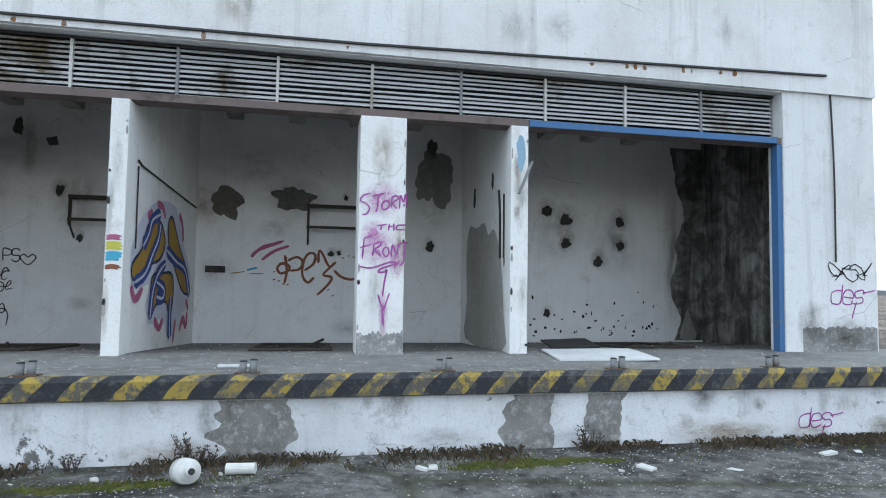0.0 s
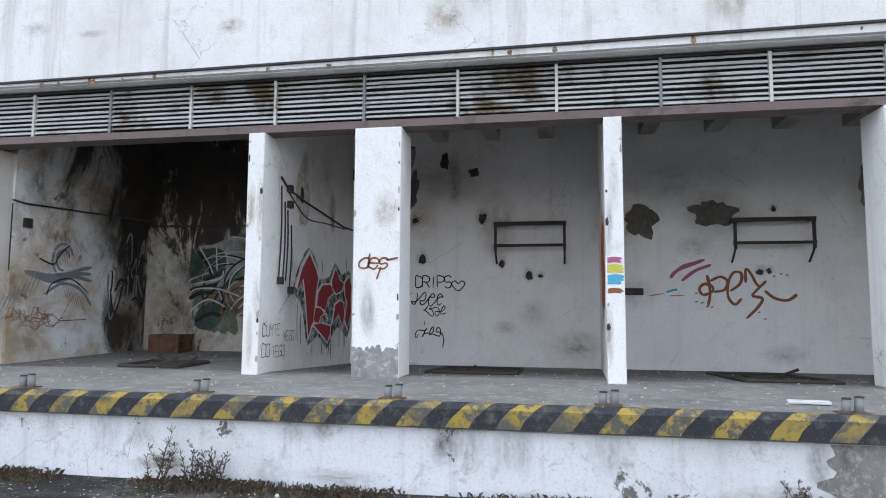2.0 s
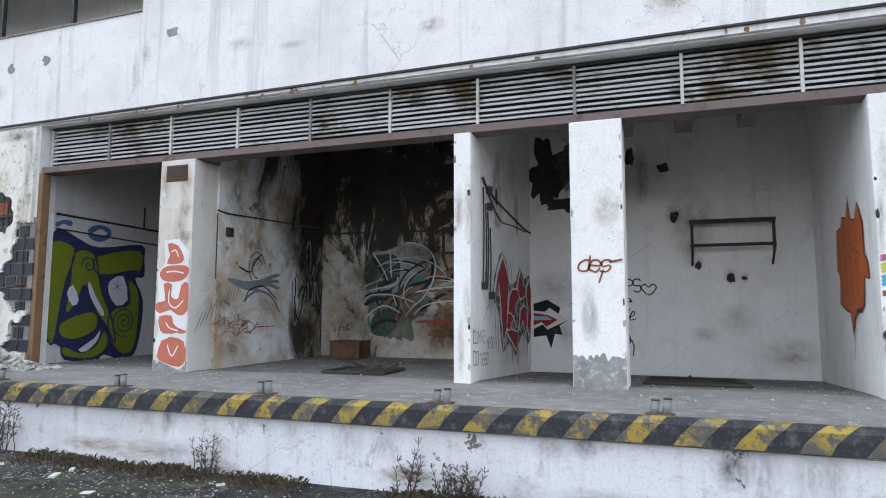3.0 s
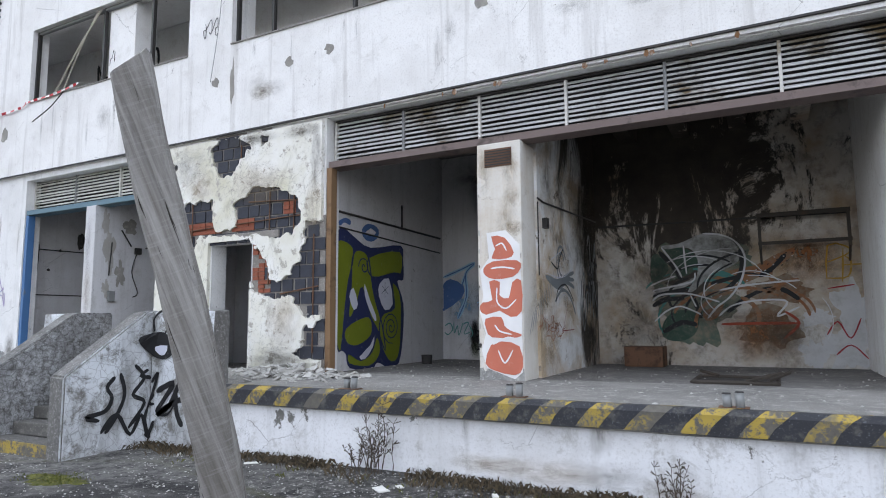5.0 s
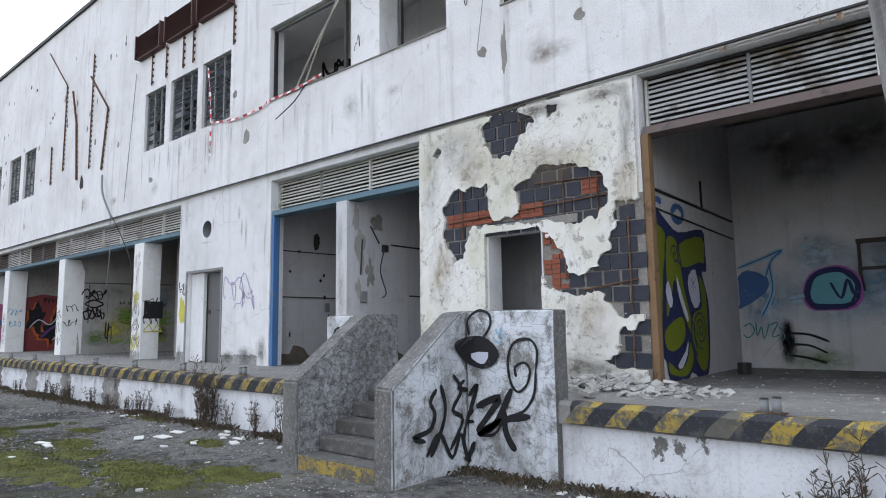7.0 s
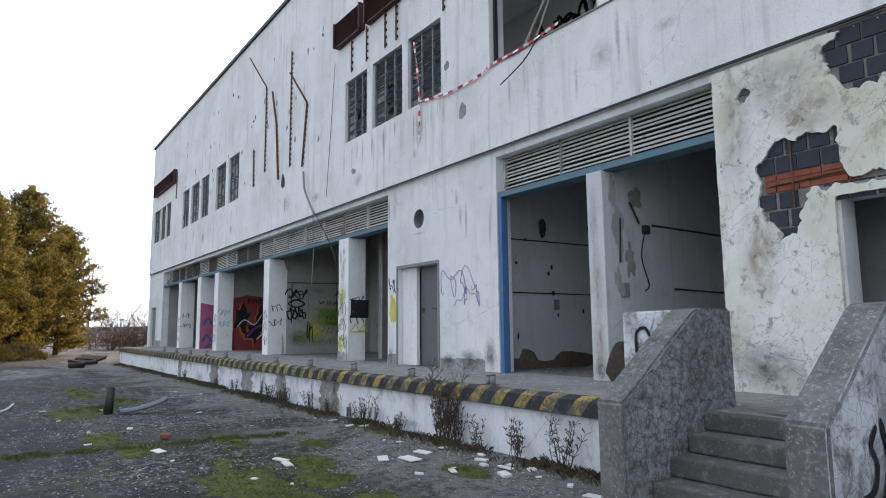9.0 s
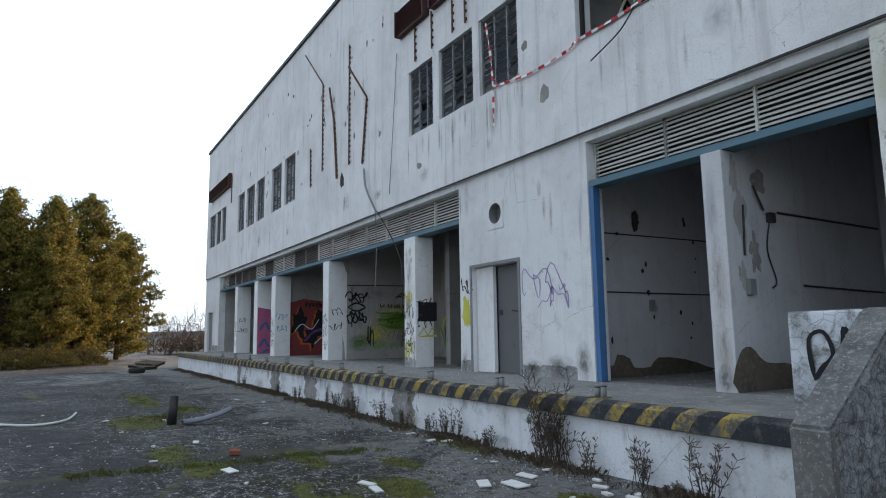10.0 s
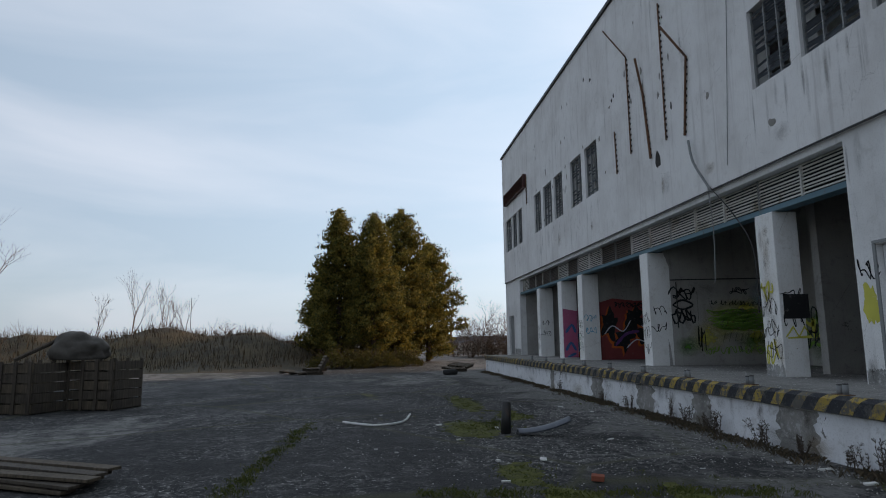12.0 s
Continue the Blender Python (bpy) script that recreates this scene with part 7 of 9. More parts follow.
BLK, RED = [block_mesh(0.225, 0.185, DARKBLOCK), block_mesh(0.20, 0.18, DARKBLOCK)], [block_mesh(0.125, 0.062, REDBRICK), block_mesh(0.11, 0.06, REDBRICK)]
for r in range(19):
    for c in range(16):
        x, z = -15.3 + 0.245 * c + (0.12 if r % 2 else 0), 1.1 + 0.205 * r
        if not hole_at(x, z, 0.06) or in_door(x - 0.1, z) or in_door(x + 0.1, z) or x > -11.75:
            continue
        reds = (abs(z - 3.36) < 0.11 and x < -13.0) or (abs(x + 12.95) < 0.13 and 2.3 < z < 3.1) or random.random() < 0.04
        cells = [(x + dx, z + dz) for dx in (-0.06, 0.07) for dz in (-0.068, 0.0, 0.068)] if reds else [(x, z)]
        for a, b in cells:
            if random.random() < 0.06:
                continue
            ob = new("brick", random.choice(RED if reds else BLK))
            ob.matrix_world = Matrix.Translation((a, -0.011 + rnd(-0.006, 0.004), b)) @ Euler((0, rnd(-0.02, 0.02), 0)).to_matrix().to_4x4()
            ob.parent = plaster
for n, (a, b) in enumerate((((-14.75, 3.33), (-12.05, 3.42)), ((-14.5, 3.05), (-14.5, 3.8)), ((-12.75, 2.35), (-12.75, 3.85)), ((-12.25, 2.9), (-12.25, 3.8)), ((-13.2, 3.72), (-12.1, 3.66)), ((-11.85, 1.3), (-11.85, 3.1)), ((-13.4, 4.25), (-13.4, 4.7)), ((-12.5, 2.2), (-11.75, 2.3)))):
    bm = bmesh.new()
    tube(bm, (a[0], -0.044, a[1]), (b[0], -0.044, b[1]), 0.011, sides=6)
    part("reinforcing_bar", bm, RUST, plaster)
bm = soft_box(-14.3, -12.55, -0.060, 0.0, 3.105, 3.22, 0.012, None, 0.008, 6)
part("lintel", bm, MORTAR, plaster, "cracked concrete lintel")

# rubble on the dock under the wall, and grit elsewhere
RUBBLE = make_concrete("plaster_rubble", (0.45, 0.44, 0.41), (0.30, 0.29, 0.27), (0.58, 0.57, 0.54), 4.0, 0.2)


def chunk(bm, p, r, flatness=0.5):
    """An angular flake of plaster."""
    m = Matrix.Translation(p) @ Euler((rnd(-0.5, 0.5), rnd(-0.5, 0.5), rnd(0, 6))).to_matrix().to_4x4()
    vs = box(bm, -r * rnd(0.8, 1.8), r * rnd(0.8, 1.8), -r * rnd(0.6, 1.2), r * rnd(0.6, 1.2), -r * flatness * 0.5, r * flatness * 0.5)
    for v in vs:
        v.co = m @ Vector((v.co.x * rnd(0.6, 1.1), v.co.y * rnd(0.6, 1.1), v.co.z * rnd(0.7, 1.3)))


bm = bmesh.new()
for n in range(420):
    x, y = random.gauss(-12.2, 0.75), -0.12 - abs(random.gauss(0, 0.45))
    if -14 < x < -10.6 and y > -1.7:
        h = max(0.0, 0.16 - 0.12 * abs(x + 12.1) - 0.12 * abs(y))
        chunk(bm, (x, y, DZ + 0.012 + h * rnd(0, 1)), rnd(0.02, 0.075), 0.45)
for f in bm.faces:
    f.smooth = False
tagged(link("rubble", bm, RUBBLE), "heap of fallen pale plaster on the dock", "rubble", kind="stuff")


def crumbs(name, spots, label, category):
    """Many small stones as one mesh: spots of (x, y, z, size)."""
    rr = np.random.RandomState(len(spots))
    base = np.array(((1, 0, 0), (-1, 0, 0), (0, 1, 0), (0, -1, 0), (0, 0, 1), (0, 0, -1)), float)
    tri = np.array(((0, 2, 4), (2, 1, 4), (1, 3, 4), (3, 0, 4), (2, 0, 5), (1, 2, 5), (3, 1, 5), (0, 3, 5)))
    P = np.array(spots)
    n = len(P)
    ang = rr.uniform(0, 6.28, n)
    V = np.repeat(base[None], n, 0) * rr.uniform(0.6, 1.4, (n, 6, 1)) * np.array((1.0, 0.8, 0.55))
    c, q = np.cos(ang)[:, None], np.sin(ang)[:, None]
    X, Y = V[:, :, 0] * c - V[:, :, 1] * q, V[:, :, 0] * q + V[:, :, 1] * c
    V = np.stack([X, Y, V[:, :, 2]], 2) * P[:, 3][:, None, None] + P[:, None, :3]
    F = (tri[None] + 6 * np.arange(n)[:, None, None]).reshape(-1, 3)
    me = bpy.data.meshes.new(name)
    me.from_pydata(V.reshape(-1, 3).tolist(), [], F.tolist())
    me.materials.append(RUBBLE)
    return tagged(new(name, me), label, category, kind="stuff")


spots = []
for n in range(1500):
    x, y = rnd(-30, 10), rnd(DY + 0.05, 3.2)
    spots.append((x, y, (DZ if y < 0.33 or x < -4.4 else DZ - 0.18 * (y - 0.33) / 3.32) + 0.004, rnd(0.006, 0.026)))
crumbs("grit", spots, "scattered plaster crumbs on the dock floor", "rubble")

# ---- leaning timber post in the yard ----


def make_oldwood(name, a, b, rings=30.0):
    m = Mat(name, 0.85)
    grain = m.noise(1.0, 6, 0.6, 0.5, m.scaled(rings, rings, 1.6))
    col = m.mix(m.cut(grain, 0.32, 0.7), a, b)
    col = m.mix(m.mul(m.cut(m.noise(2.0, 5), 0.5, 0.75), 0.6), col, tuple(c * 0.5 for c in a))
    return m.done(col, grain, 0.5, 0.01)


def make_postwood():
    """Silvery sawn timber: grain along the leaning post, dark streaks, cracks and knots."""
    m = Mat("silvered_post_wood", 0.85)
    turn = m.n.new("ShaderNodeMapping")
    turn.inputs["Rotation"].default_value = (0, radians(10), 0)
    m.l.new(m.co, turn.inputs["Vector"])
    m.co = turn.outputs["Vector"]
    grain = m.noise(1.0, 6, 0.65, 0.6, m.scaled(34, 34, 1.3))
    streak = m.cut(m.noise(1.0, 6, 0.6, 0.5, m.scaled(9, 9, 0.7)), 0.45, 0.68)
    col = m.mix(m.cut(grain, 0.3, 0.7), (0.17, 0.16, 0.15), (0.37, 0.355, 0.34))
    col = m.mix(m.mul(streak, 0.75), col, (0.095, 0.082, 0.068))
    saw = m.noise(1.0, 3, 0.6, 0.2, m.scaled(6, 6, 90))
    col = m.mix(m.mul(m.cut(saw, 0.5, 0.7), 0.25), col, (0.42, 0.41, 0.40))
    crack = m.cut(m.noise(1.0, 4, 0.6, 0.3, m.scaled(22, 22, 0.55)), 0.655, 0.675)
    col = m.mix(crack, col, (0.03, 0.026, 0.022))
    knots = m.cut(m.noise(2.6, 2, 0.4), 0.72, 0.75)
    col = m.mix(knots, col, (0.07, 0.055, 0.042))
    return m.done(col, m.mul(grain, m.mul(crack, 0.8), 'SUBTRACT'), 0.7, 0.012)


POSTWOOD = make_postwood()
DARKWOOD = make_oldwood("dark_old_wood", (0.045, 0.035, 0.028), (0.10, 0.08, 0.06))
foot, head = Vector((-8.50, -4.745, 0.12)), Vector((-8.62, -5.50, 3.12))
L = (head - foot).length
bm = bmesh.new()
secs = 22
rows = []
for i in range(secs + 1):
    t = i / secs
    row = []
    w = 0.118 - 0.02 * t
    d = 0.075 - 0.01 * t
    ch = 0.02
    out = [(-w, -d + ch), (-w + ch, -d), (w - ch, -d), (w, -d + ch), (w, d - ch), (w - ch, d), (-w + ch, d), (-w, d - ch)]
    bend = 0.025 * math.sin(t * 5.0)
    for a, b in out:
        q = noise.noise_vector(Vector((a * 14, b * 14, t * 9)))
        row.append(bm.verts.new((a + bend + q.x * 0.010, b + q.y * 0.010, t * L + (0.05 * a / w + 0.03 * q.z if i == secs else 0))))
    rows.append(row)
for i in range(secs):
    for k in range(8):
        bm.faces.new((rows[i][k], rows[i][(k + 1) % 8], rows[i + 1][(k + 1) % 8], rows[i + 1][k]))
bm.faces.new(rows[0][::-1]), bm.faces.new(rows[-1])
bmesh.ops.recalc_face_normals(bm, faces=bm.faces)
post = tagged(link("timber_post", bm, POSTWOOD), "weathered grey timber post leaning in the yard", "post")
zax = (head - foot).normalized()
xax = Vector((0.80, 0.60, 0)).cross(zax).cross(zax) * -1
xax.normalize()
yax = zax.cross(xax)
post.matrix_world = Matrix.Translation(foot) @ Matrix((xax, yax, zax)).transposed().to_4x4()

# ---- steel frames at the openings ----


def frame_post(name, x0, x1, y0, y1, z1, mt, label):
    return tagged(link(name, soft_box(x0, x1, y0, y1, DZ + 0.002, z1, 0.006, None, 0.003, 3), mt), label, "door frame")


frame_post("frame_post", 9.24, 9.325, 0.02, 0.16, 4.105, BLUEPAINT, "blue painted steel post of a bay frame")
frame_post("frame_post", -19.59, -19.50, 0.02, 0.16, 4.055, BLUEPAINT, "blue painted steel post of a bay frame")
frame_post("frame_post", -11.65, -11.56, 0.0, 0.14, 4.105, BRASSFRAME, "orange rusted steel post of a bay frame")
bm = soft_box(5.32, 9.22, -0.012, 0.017, 4.11, 4.20, 0.006)
tagged(link("frame_beam", bm, BLUEPAINT), "blue painted steel beam over the end bay", "door frame")
patch(WZ, 5.19, 3.75, 0.06, 0.26, on_y(-0.022), K_SKY, 14, 0.4, 0.004, "graffiti", 18)
bm = bmesh.new()
tube(bm, (5.13, -0.12, 3.15), (5.33, -0.1, 3.6), 0.022)
part("bent_rod", bm, GREYSTEEL, WZ)

# door wall
dr = thing("door", "dented grey steel door standing in a deep reveal", "door", (-22.2, 0.2, DZ))
leaf = part("leaf", soft_box(-22.35, -21.47, 0.20, 0.24, DZ + 0.01, 3.06, 0.008), make_metal("door_grey", (0.13, 0.13, 0.13), (0.10, 0.08, 0.07), 0.3, 0.6, 0.05), dr)
part("side_panel", soft_box(-22.94, -22.37, 0.10, 0.18, DZ + 0.01, 3.06, 0.008), WHITE, dr, "whitewashed side panel")
bm = bmesh.new()
tube(bm, (-21.6, 0.15, 2.15), (-21.85, 0.15, 2.18), 0.014)
tube(bm, (-21.6, 0.205, 2.15), (-21.6, 0.15, 2.15), 0.012)
part("handle", bm, DARKSTEEL, leaf)
part("lock", soft_box(-22.3, -22.2, 0.188, 0.199, 2.1, 2.2, 0.004), DARKSTEEL, leaf)
for x0, x1, z0, z1 in ((-23.01, -22.955, DZ, 3.075), (-21.445, -21.39, DZ, 3.075), (-23.01, -21.39, 3.078, 3.125)):
    part("frame", soft_box(x0, x1, -0.02, 0.1, z0 + 0.003, z1, 0.006), GREYSTEEL, dr)
hol = thing("porthole", "round vent hole in a square plastered panel", "vent", (-22.1, 0, 4.05))
bm = bmesh.new()
n = 40
ring = []
for i in range(n):
    a = 2 * math.pi * i / n
    c, s = math.cos(a), math.sin(a)
    q = 0.30 / max(abs(c), abs(s))
    ring.append([bm.verts.new((-22.1 + c * q * 0.85, -0.012, 4.055 + s * q)), bm.verts.new((-22.1 + c * 0.195, -0.016, 4.055 + s * 0.20)), bm.verts.new((-22.1 + c * 0.185, 0.16, 4.055 + s * 0.19))])
for i in range(n):
    bm.faces.new((ring[i][0], ring[(i + 1) % n][0], ring[(i + 1) % n][1], ring[i][1]))
throat = bmesh.new()
inner = [[throat.verts.new((-22.1 + math.cos(6.28319 * i / n) * r, y, 4.055 + math.sin(6.28319 * i / n) * r * 1.03)) for r, y in ((0.194, -0.017), (0.185, 0.16))] for i in range(n)]
for i in range(n):
    throat.faces.new((inner[i][0], inner[(i + 1) % n][0], inner[(i + 1) % n][1], inner[i][1]))
for b_ in (bm, throat):
    bmesh.ops.recalc_face_normals(b_, faces=b_.faces)
    for v in [v for v in b_.verts if not v.link_faces]:
        b_.verts.remove(v)
part("collar", bm, WHITE, hol, "", True)
part("throat", throat, GREYSTEEL, hol, "dirty grey metal pipe end", True)
bm = bmesh.new()
tube(bm, (-22.1, 0.165, 4.055), (-22.1, 0.185, 4.055), 0.24, sides=28)
part("back_plate", bm, GREYSTEEL, hol)
fd = thing("door", "grey door at the far end of the facade", "door", (-48.5, 0.1, DZ))
part("leaf", soft_box(-49.15, -47.95, 0.1, 0.15, DZ + 0.01, 3.04, 0.01), GREYSTEEL, fd)

# ---- upper windows ----


def big_window(x0, x1, posts, label):
    top = thing("window_frame", label, "window", ((x0 + x1) / 2, 0.1, SILL), "broken upper windows")
    for a in (x0 + 0.03, x1 - 0.03, *posts):
        part("post", soft_box(a - 0.025, a + 0.025, 0.05, 0.12, SILL + 0.003, HEAD - 0.003, 0.005), DARKSTEEL, top)
    part("head_rail", soft_box(x0 + 0.057, x1 - 0.057, 0.05, 0.12, HEAD - 0.06, HEAD - 0.004, 0.005), GREYSTEEL, top)
    part("sill", soft_box(x0 + 0.003, x1 - 0.003, -0.075, 0.05, SILL + 0.001, SILL + 0.02, 0.005), RENDERGREY, top)
    return top


big_window(-19.66, -14.76, (-15.9, -17.36), "empty upper window opening with a rusted steel frame")
big_window(-13.7, -9.6, (-12.86, -11.2), "wide empty upper window opening with steel posts")
for x0, x1 in ((-17.32, -16.4), (-14.76, -13.7)):
    bm = soft_box(x0 + 0.04, x1 - 0.1, 0.13, 0.6, SILL + 0.022, 8.58, 0.01) if x0 < -15 else soft_box(x0 + 0.1, x1 - 0.1, 0.302, 0.6, 5.31, 8.58, 0.01)
    structure("pier_inner", bm, INNER, "white pier between upper windows", "wall")
ip = on_y(1.9 - 0.004)
UPIN = bpy.data.objects["wall_upper_inner"]
painted(UPIN, lambda bm: [scribble(bm, -20.4 + 0.6 * k, 7.4, 1.0, 0.8, ip, 0.09, 601 + k, 2.0) for k in range(3)], K_BLACK)
ul = on_y(WY0 - 0.001)
painted(wall_upper, lambda bm: [scribble(bm, -14.4, 6.75, 0.4, 0.35, ul, 0.018, 605, 2.5), scribble(bm, -16.95, 6.8, 0.15, 0.3, ul, 0.02, 606, 1.5)], K_BLACK)


def louvre_window(x0, x1, z0, z1, seed, lean=0.0, slats=26):
    rr = random.Random(seed)
    top = thing("louvre_window", "damaged grey steel louvre window", "window", ((x0 + x1) / 2, 0.1, z0), "louvre windows of the upper floor")
    w = x1 - x0
    for a in (x0 + 0.02, x1 - 0.02, x0 + w * 0.36, x0 + w * 0.68):
        part("post", soft_box(a - 0.016, a + 0.016, 0.02, 0.08, z0 + 0.002, z1 - 0.002, 0.004), GREYSTEEL, top)
    for k in range(slats):
        zz = z0 + (k + 0.5) * (z1 - z0) / slats
        if rr.random() < 0.12:
            continue
        for c in range(3):
            if rr.random() < 0.10 + (0.25 if c == lean else 0):
                continue
            a, b = x0 + 0.04 + (w - 0.08) * c / 3, x0 + 0.04 + (w - 0.08) * (c + 1) / 3
            m = Matrix.Translation(((a + b) / 2, 0.05 + rr.uniform(-0.02, 0.02), zz)) @ Euler((radians(-40 + rr.uniform(-12, 12)), rr.uniform(-0.07, 0.07), rr.uniform(-0.03, 0.03))).to_matrix().to_4x4()
            bm = bmesh.new()
            box(bm, -(b - a) / 2 + 0.012, (b - a) / 2 - 0.012, -0.024, 0.024, -0.003, 0.003, m)
            part("slat", bm, SLATGREY, top)
    return top


SLATGREY = make_metal("slat_grey_blue", (0.13, 0.15, 0.175), (0.10, 0.09, 0.085), 0.35, 0.6, 0.1)
for n, (a, b) in enumerate(LOUVRE_WINDOWS):
    louvre_window(a, b, SILL, HEAD, 10 + n, (0, 9, 2)[n])
for n, (a, b) in enumerate(FAR_WINDOWS):
    louvre_window(a, b, 6.62, 8.4, 30 + n, n % 3, 16)


def vent_box(x0, x1, z0, z1):
    top = thing("vent_box", "dark red louvred vent box on the facade", "vent", ((x0 + x1) / 2, -0.05, z0), "dark red vents of the upper facade")
    casing = part("casing", soft_box(x0, x1, -0.18, WY0 - 0.002, z0, z1, 0.01), VENTRED, top)
    n = 9
    for k in range(n):
        zz = z0 + 0.03 + (z1 - z0 - 0.06) * (k + 0.5) / n
        m = Matrix.Translation(((x0 + x1) / 2, -0.20, zz)) @ Euler((radians(-35), 0, 0)).to_matrix().to_4x4()
        bm = bmesh.new()
        box(bm, (x0 - x1) / 2 + 0.03, (x1 - x0) / 2 - 0.03, -0.03, 0.03, -0.004, 0.004, m)
        part("slat", bm, VENTRED, casing)
    for a in (x0 + 0.02, x1 - 0.02):
        part("side_rail", soft_box(a - 0.02, a + 0.02, -0.24, -0.182, z0, z1, 0.004), VENTRED, top)


vent_box(-25.9, -24.45, 9.2, 9.88)
vent_box(-24.2, -22.75, 9.2, 9.88)
vent_box(-22.55, -21.1, 9.2, 9.88)
vent_box(-48.8, -44.1, 9.2, 9.85)


def wall_bar(pts, r=0.022, mt=None, name="loose_rod", label="bent rusty rod hanging on the facade", studs=True):
    top = thing(name, label, "metal rod", (pts[0][0], WY0, pts[0][1]), "loose rods on the facade")
    bm = bmesh.new()
    rod(bm, [(u, WY0 - 0.04 - d, w) for u, w, d in [(*p, 0.0) if len(p) == 2 else p for p in pts]], r)
    part("rod", bm, mt or RUST, top)
    if studs:
        (u0, w0), (u1, w1) = pts[-2][:2], pts[-1][:2]
        n = int(abs(w1 - w0) / 0.16)
        for k in range(n):
            t = (k + 0.5) / n
            u, w = u0 + (u1 - u0) * t, w0 + (w1 - w0) * t
            bm = bmesh.new()
            box(bm, u - 0.03, u + 0.03, WY0 - 0.035, WY0 - 0.001, w - 0.025, w + 0.025)
            part("clip", bm, DARKSTEEL, top)


wall_bar([(-32.4, 11.3, 0.25), (-31.35, 9.95), (-31.35, 7.0)])
wall_bar([(-30.5, 9.5, 0.1), (-30.35, 8.4), (-30.1, 6.5)], 0.035)
wall_bar([(-29.15, 10.4), (-29.15, 6.7)])
wall_bar([(-28.5, 9.4, 0.3), (-27.9, 8.35), (-28.2, 6.5)], 0.03)
wall_bar([(-32.5, 8.05), (-32.45, 6.7)])
for x in (-25.1, -24.3, -23.4, -22.9, -21.05):
    wall_bar([(x, 9.2), (x, 8.3 if x < -22 else 8.2)], 0.02)
wall_bar([(-44.0, 9.7), (-44.0, 8.3)])
patch(wall_upper, -29.75, 6.35, 0.14, 0.24, ul, DARKHOLE, 71, 0.3, 0.006, "hole", 20)
for n in range(46):
    x, z = rnd(-44, -26.5), rnd(6.9, 11)
    patch(wall_upper, x, z, rnd(0.03, 0.07), rnd(0.04, 0.12), ul, RENDERGREY if n % 3 else DARKHOLE, 700 + n, 0.5, 0.004, "chip", 9)
for x, z in ((-11.6, 6.0), (-14.05, 5.9), (-12.4, 5.95), (-21.0, 7.0), (-20.5, 5.9), (-25, 5.7), (-9.0, 6.1), (-7, 6.4)):
    patch(wall_upper, x, z, rnd(0.06, 0.12), rnd(0.06, 0.16), ul, RENDERGREY, x, 0.5, 0.004, "chip", 12)
patch(wall_upper, -13.65, 5.85, 0.05, 0.36, ul, RENDERGREY, 81, 0.5, 0.004, "chip", 24)


def cable(pts, r, mt, label, steps=6):
    bm = bmesh.new()
    rod(bm, smooth_line(pts, steps), r, 5)
    return tagged(link("cable", bm, mt), label, "cable", "hanging cables")


cable([(-28.0, -0.12, 6.3), (-27.7, -0.2, 5.7), (-27.3, -0.15, 5.1), (-27.2, -0.1, 4.9)], 0.03, GREYSTEEL, "grey bundle of cables hanging down the facade")
cable([(-27.3, -0.12, 5.05), (-27.15, -0.14, 4.0), (-27.2, -0.16, 2.9)], 0.012, GREYSTEEL, "pale loose cable hanging in an opening")
cable([(-27.25, -0.1, 5.0), (-26.4, -0.1, 4.2), (-25.9, -0.06, 3.4), (-25.9, -0.05, 2.2)], 0.012, DARKSTEEL, "thin dark cable across the facade")
cable([(-26.1, -0.07, 8.9), (-26.3, -0.07, 7.2), (-26.55, -0.07, 5.3)], 0.008, GREYSTEEL, "thin wire running down the facade")
cable([(10.15, -0.02, 5.1), (10.19, -0.03, 3.8), (10.19, -0.03, 2.35)], 0.014, DARKSTEEL, "dark cable clipped to the end pier")
cable([(-13.9, -0.1, 8.0), (-13.95, -0.1, 7.0), (-14.1, -0.12, 5.9)], 0.006, GREYSTEEL, "thin wire hanging on the facade")
cable([(-17.4, 0.0, 8.1), (-18.1, -0.05, 7.3), (-18.7, -0.07, 6.55)], 0.02, flat("pale_rope", (0.42, 0.38, 0.32)), "frayed pale rope hanging in a window")
cable([(-17.5, 0.0, 8.1), (-18.0, -0.05, 7.3), (-18.4, -0.07, 6.6)], 0.016, flat("pale_rope_two", (0.40, 0.36, 0.31)), "frayed pale rope hanging in a window")
cable([(-18.4, -0.07, 6.55), (-18.6, -0.2, 6.2), (-19.2, -0.2, 5.98)], 0.012, DARKSTEEL, "bent wire below a window")

# barrier tape
TAPE_R, TAPE_W = flat("tape_red", (0.55, 0.04, 0.05), 0.5), flat("tape_white", (0.75, 0.74, 0.73), 0.5)


def tape(pts, label):
    top = thing("barrier_tape", label, "barrier tape", pts[0], "barrier tape")
    line = [Vector(p) for p in smooth_line(pts, 7)]
    for i, (a, b) in enumerate(zip(line, line[1:])):
        d = (b - a)
        up = Vector((0, 0, 1)) if abs(d.normalized().z) < 0.8 else Vector((1, 0, 0.0))
        w = up * 0.024 + Vector((0, 0.012 * math.sin(i * 1.3), 0))
        bm = bmesh.new()
        q = [bm.verts.new(p) for p in (a - w, b - w, b + w, a + w)]
        r2 = [bm.verts.new(v.co + Vector((0, 0.002, 0))) for v in q]
        bm.faces.new(q), bm.faces.new(r2[::-1])
        for k in range(4):
            bm.faces.new((q[k], r2[k], r2[(k + 1) % 4], q[(k + 1) % 4]))
        part("band", bm, TAPE_R if i % 2 else TAPE_W, top)


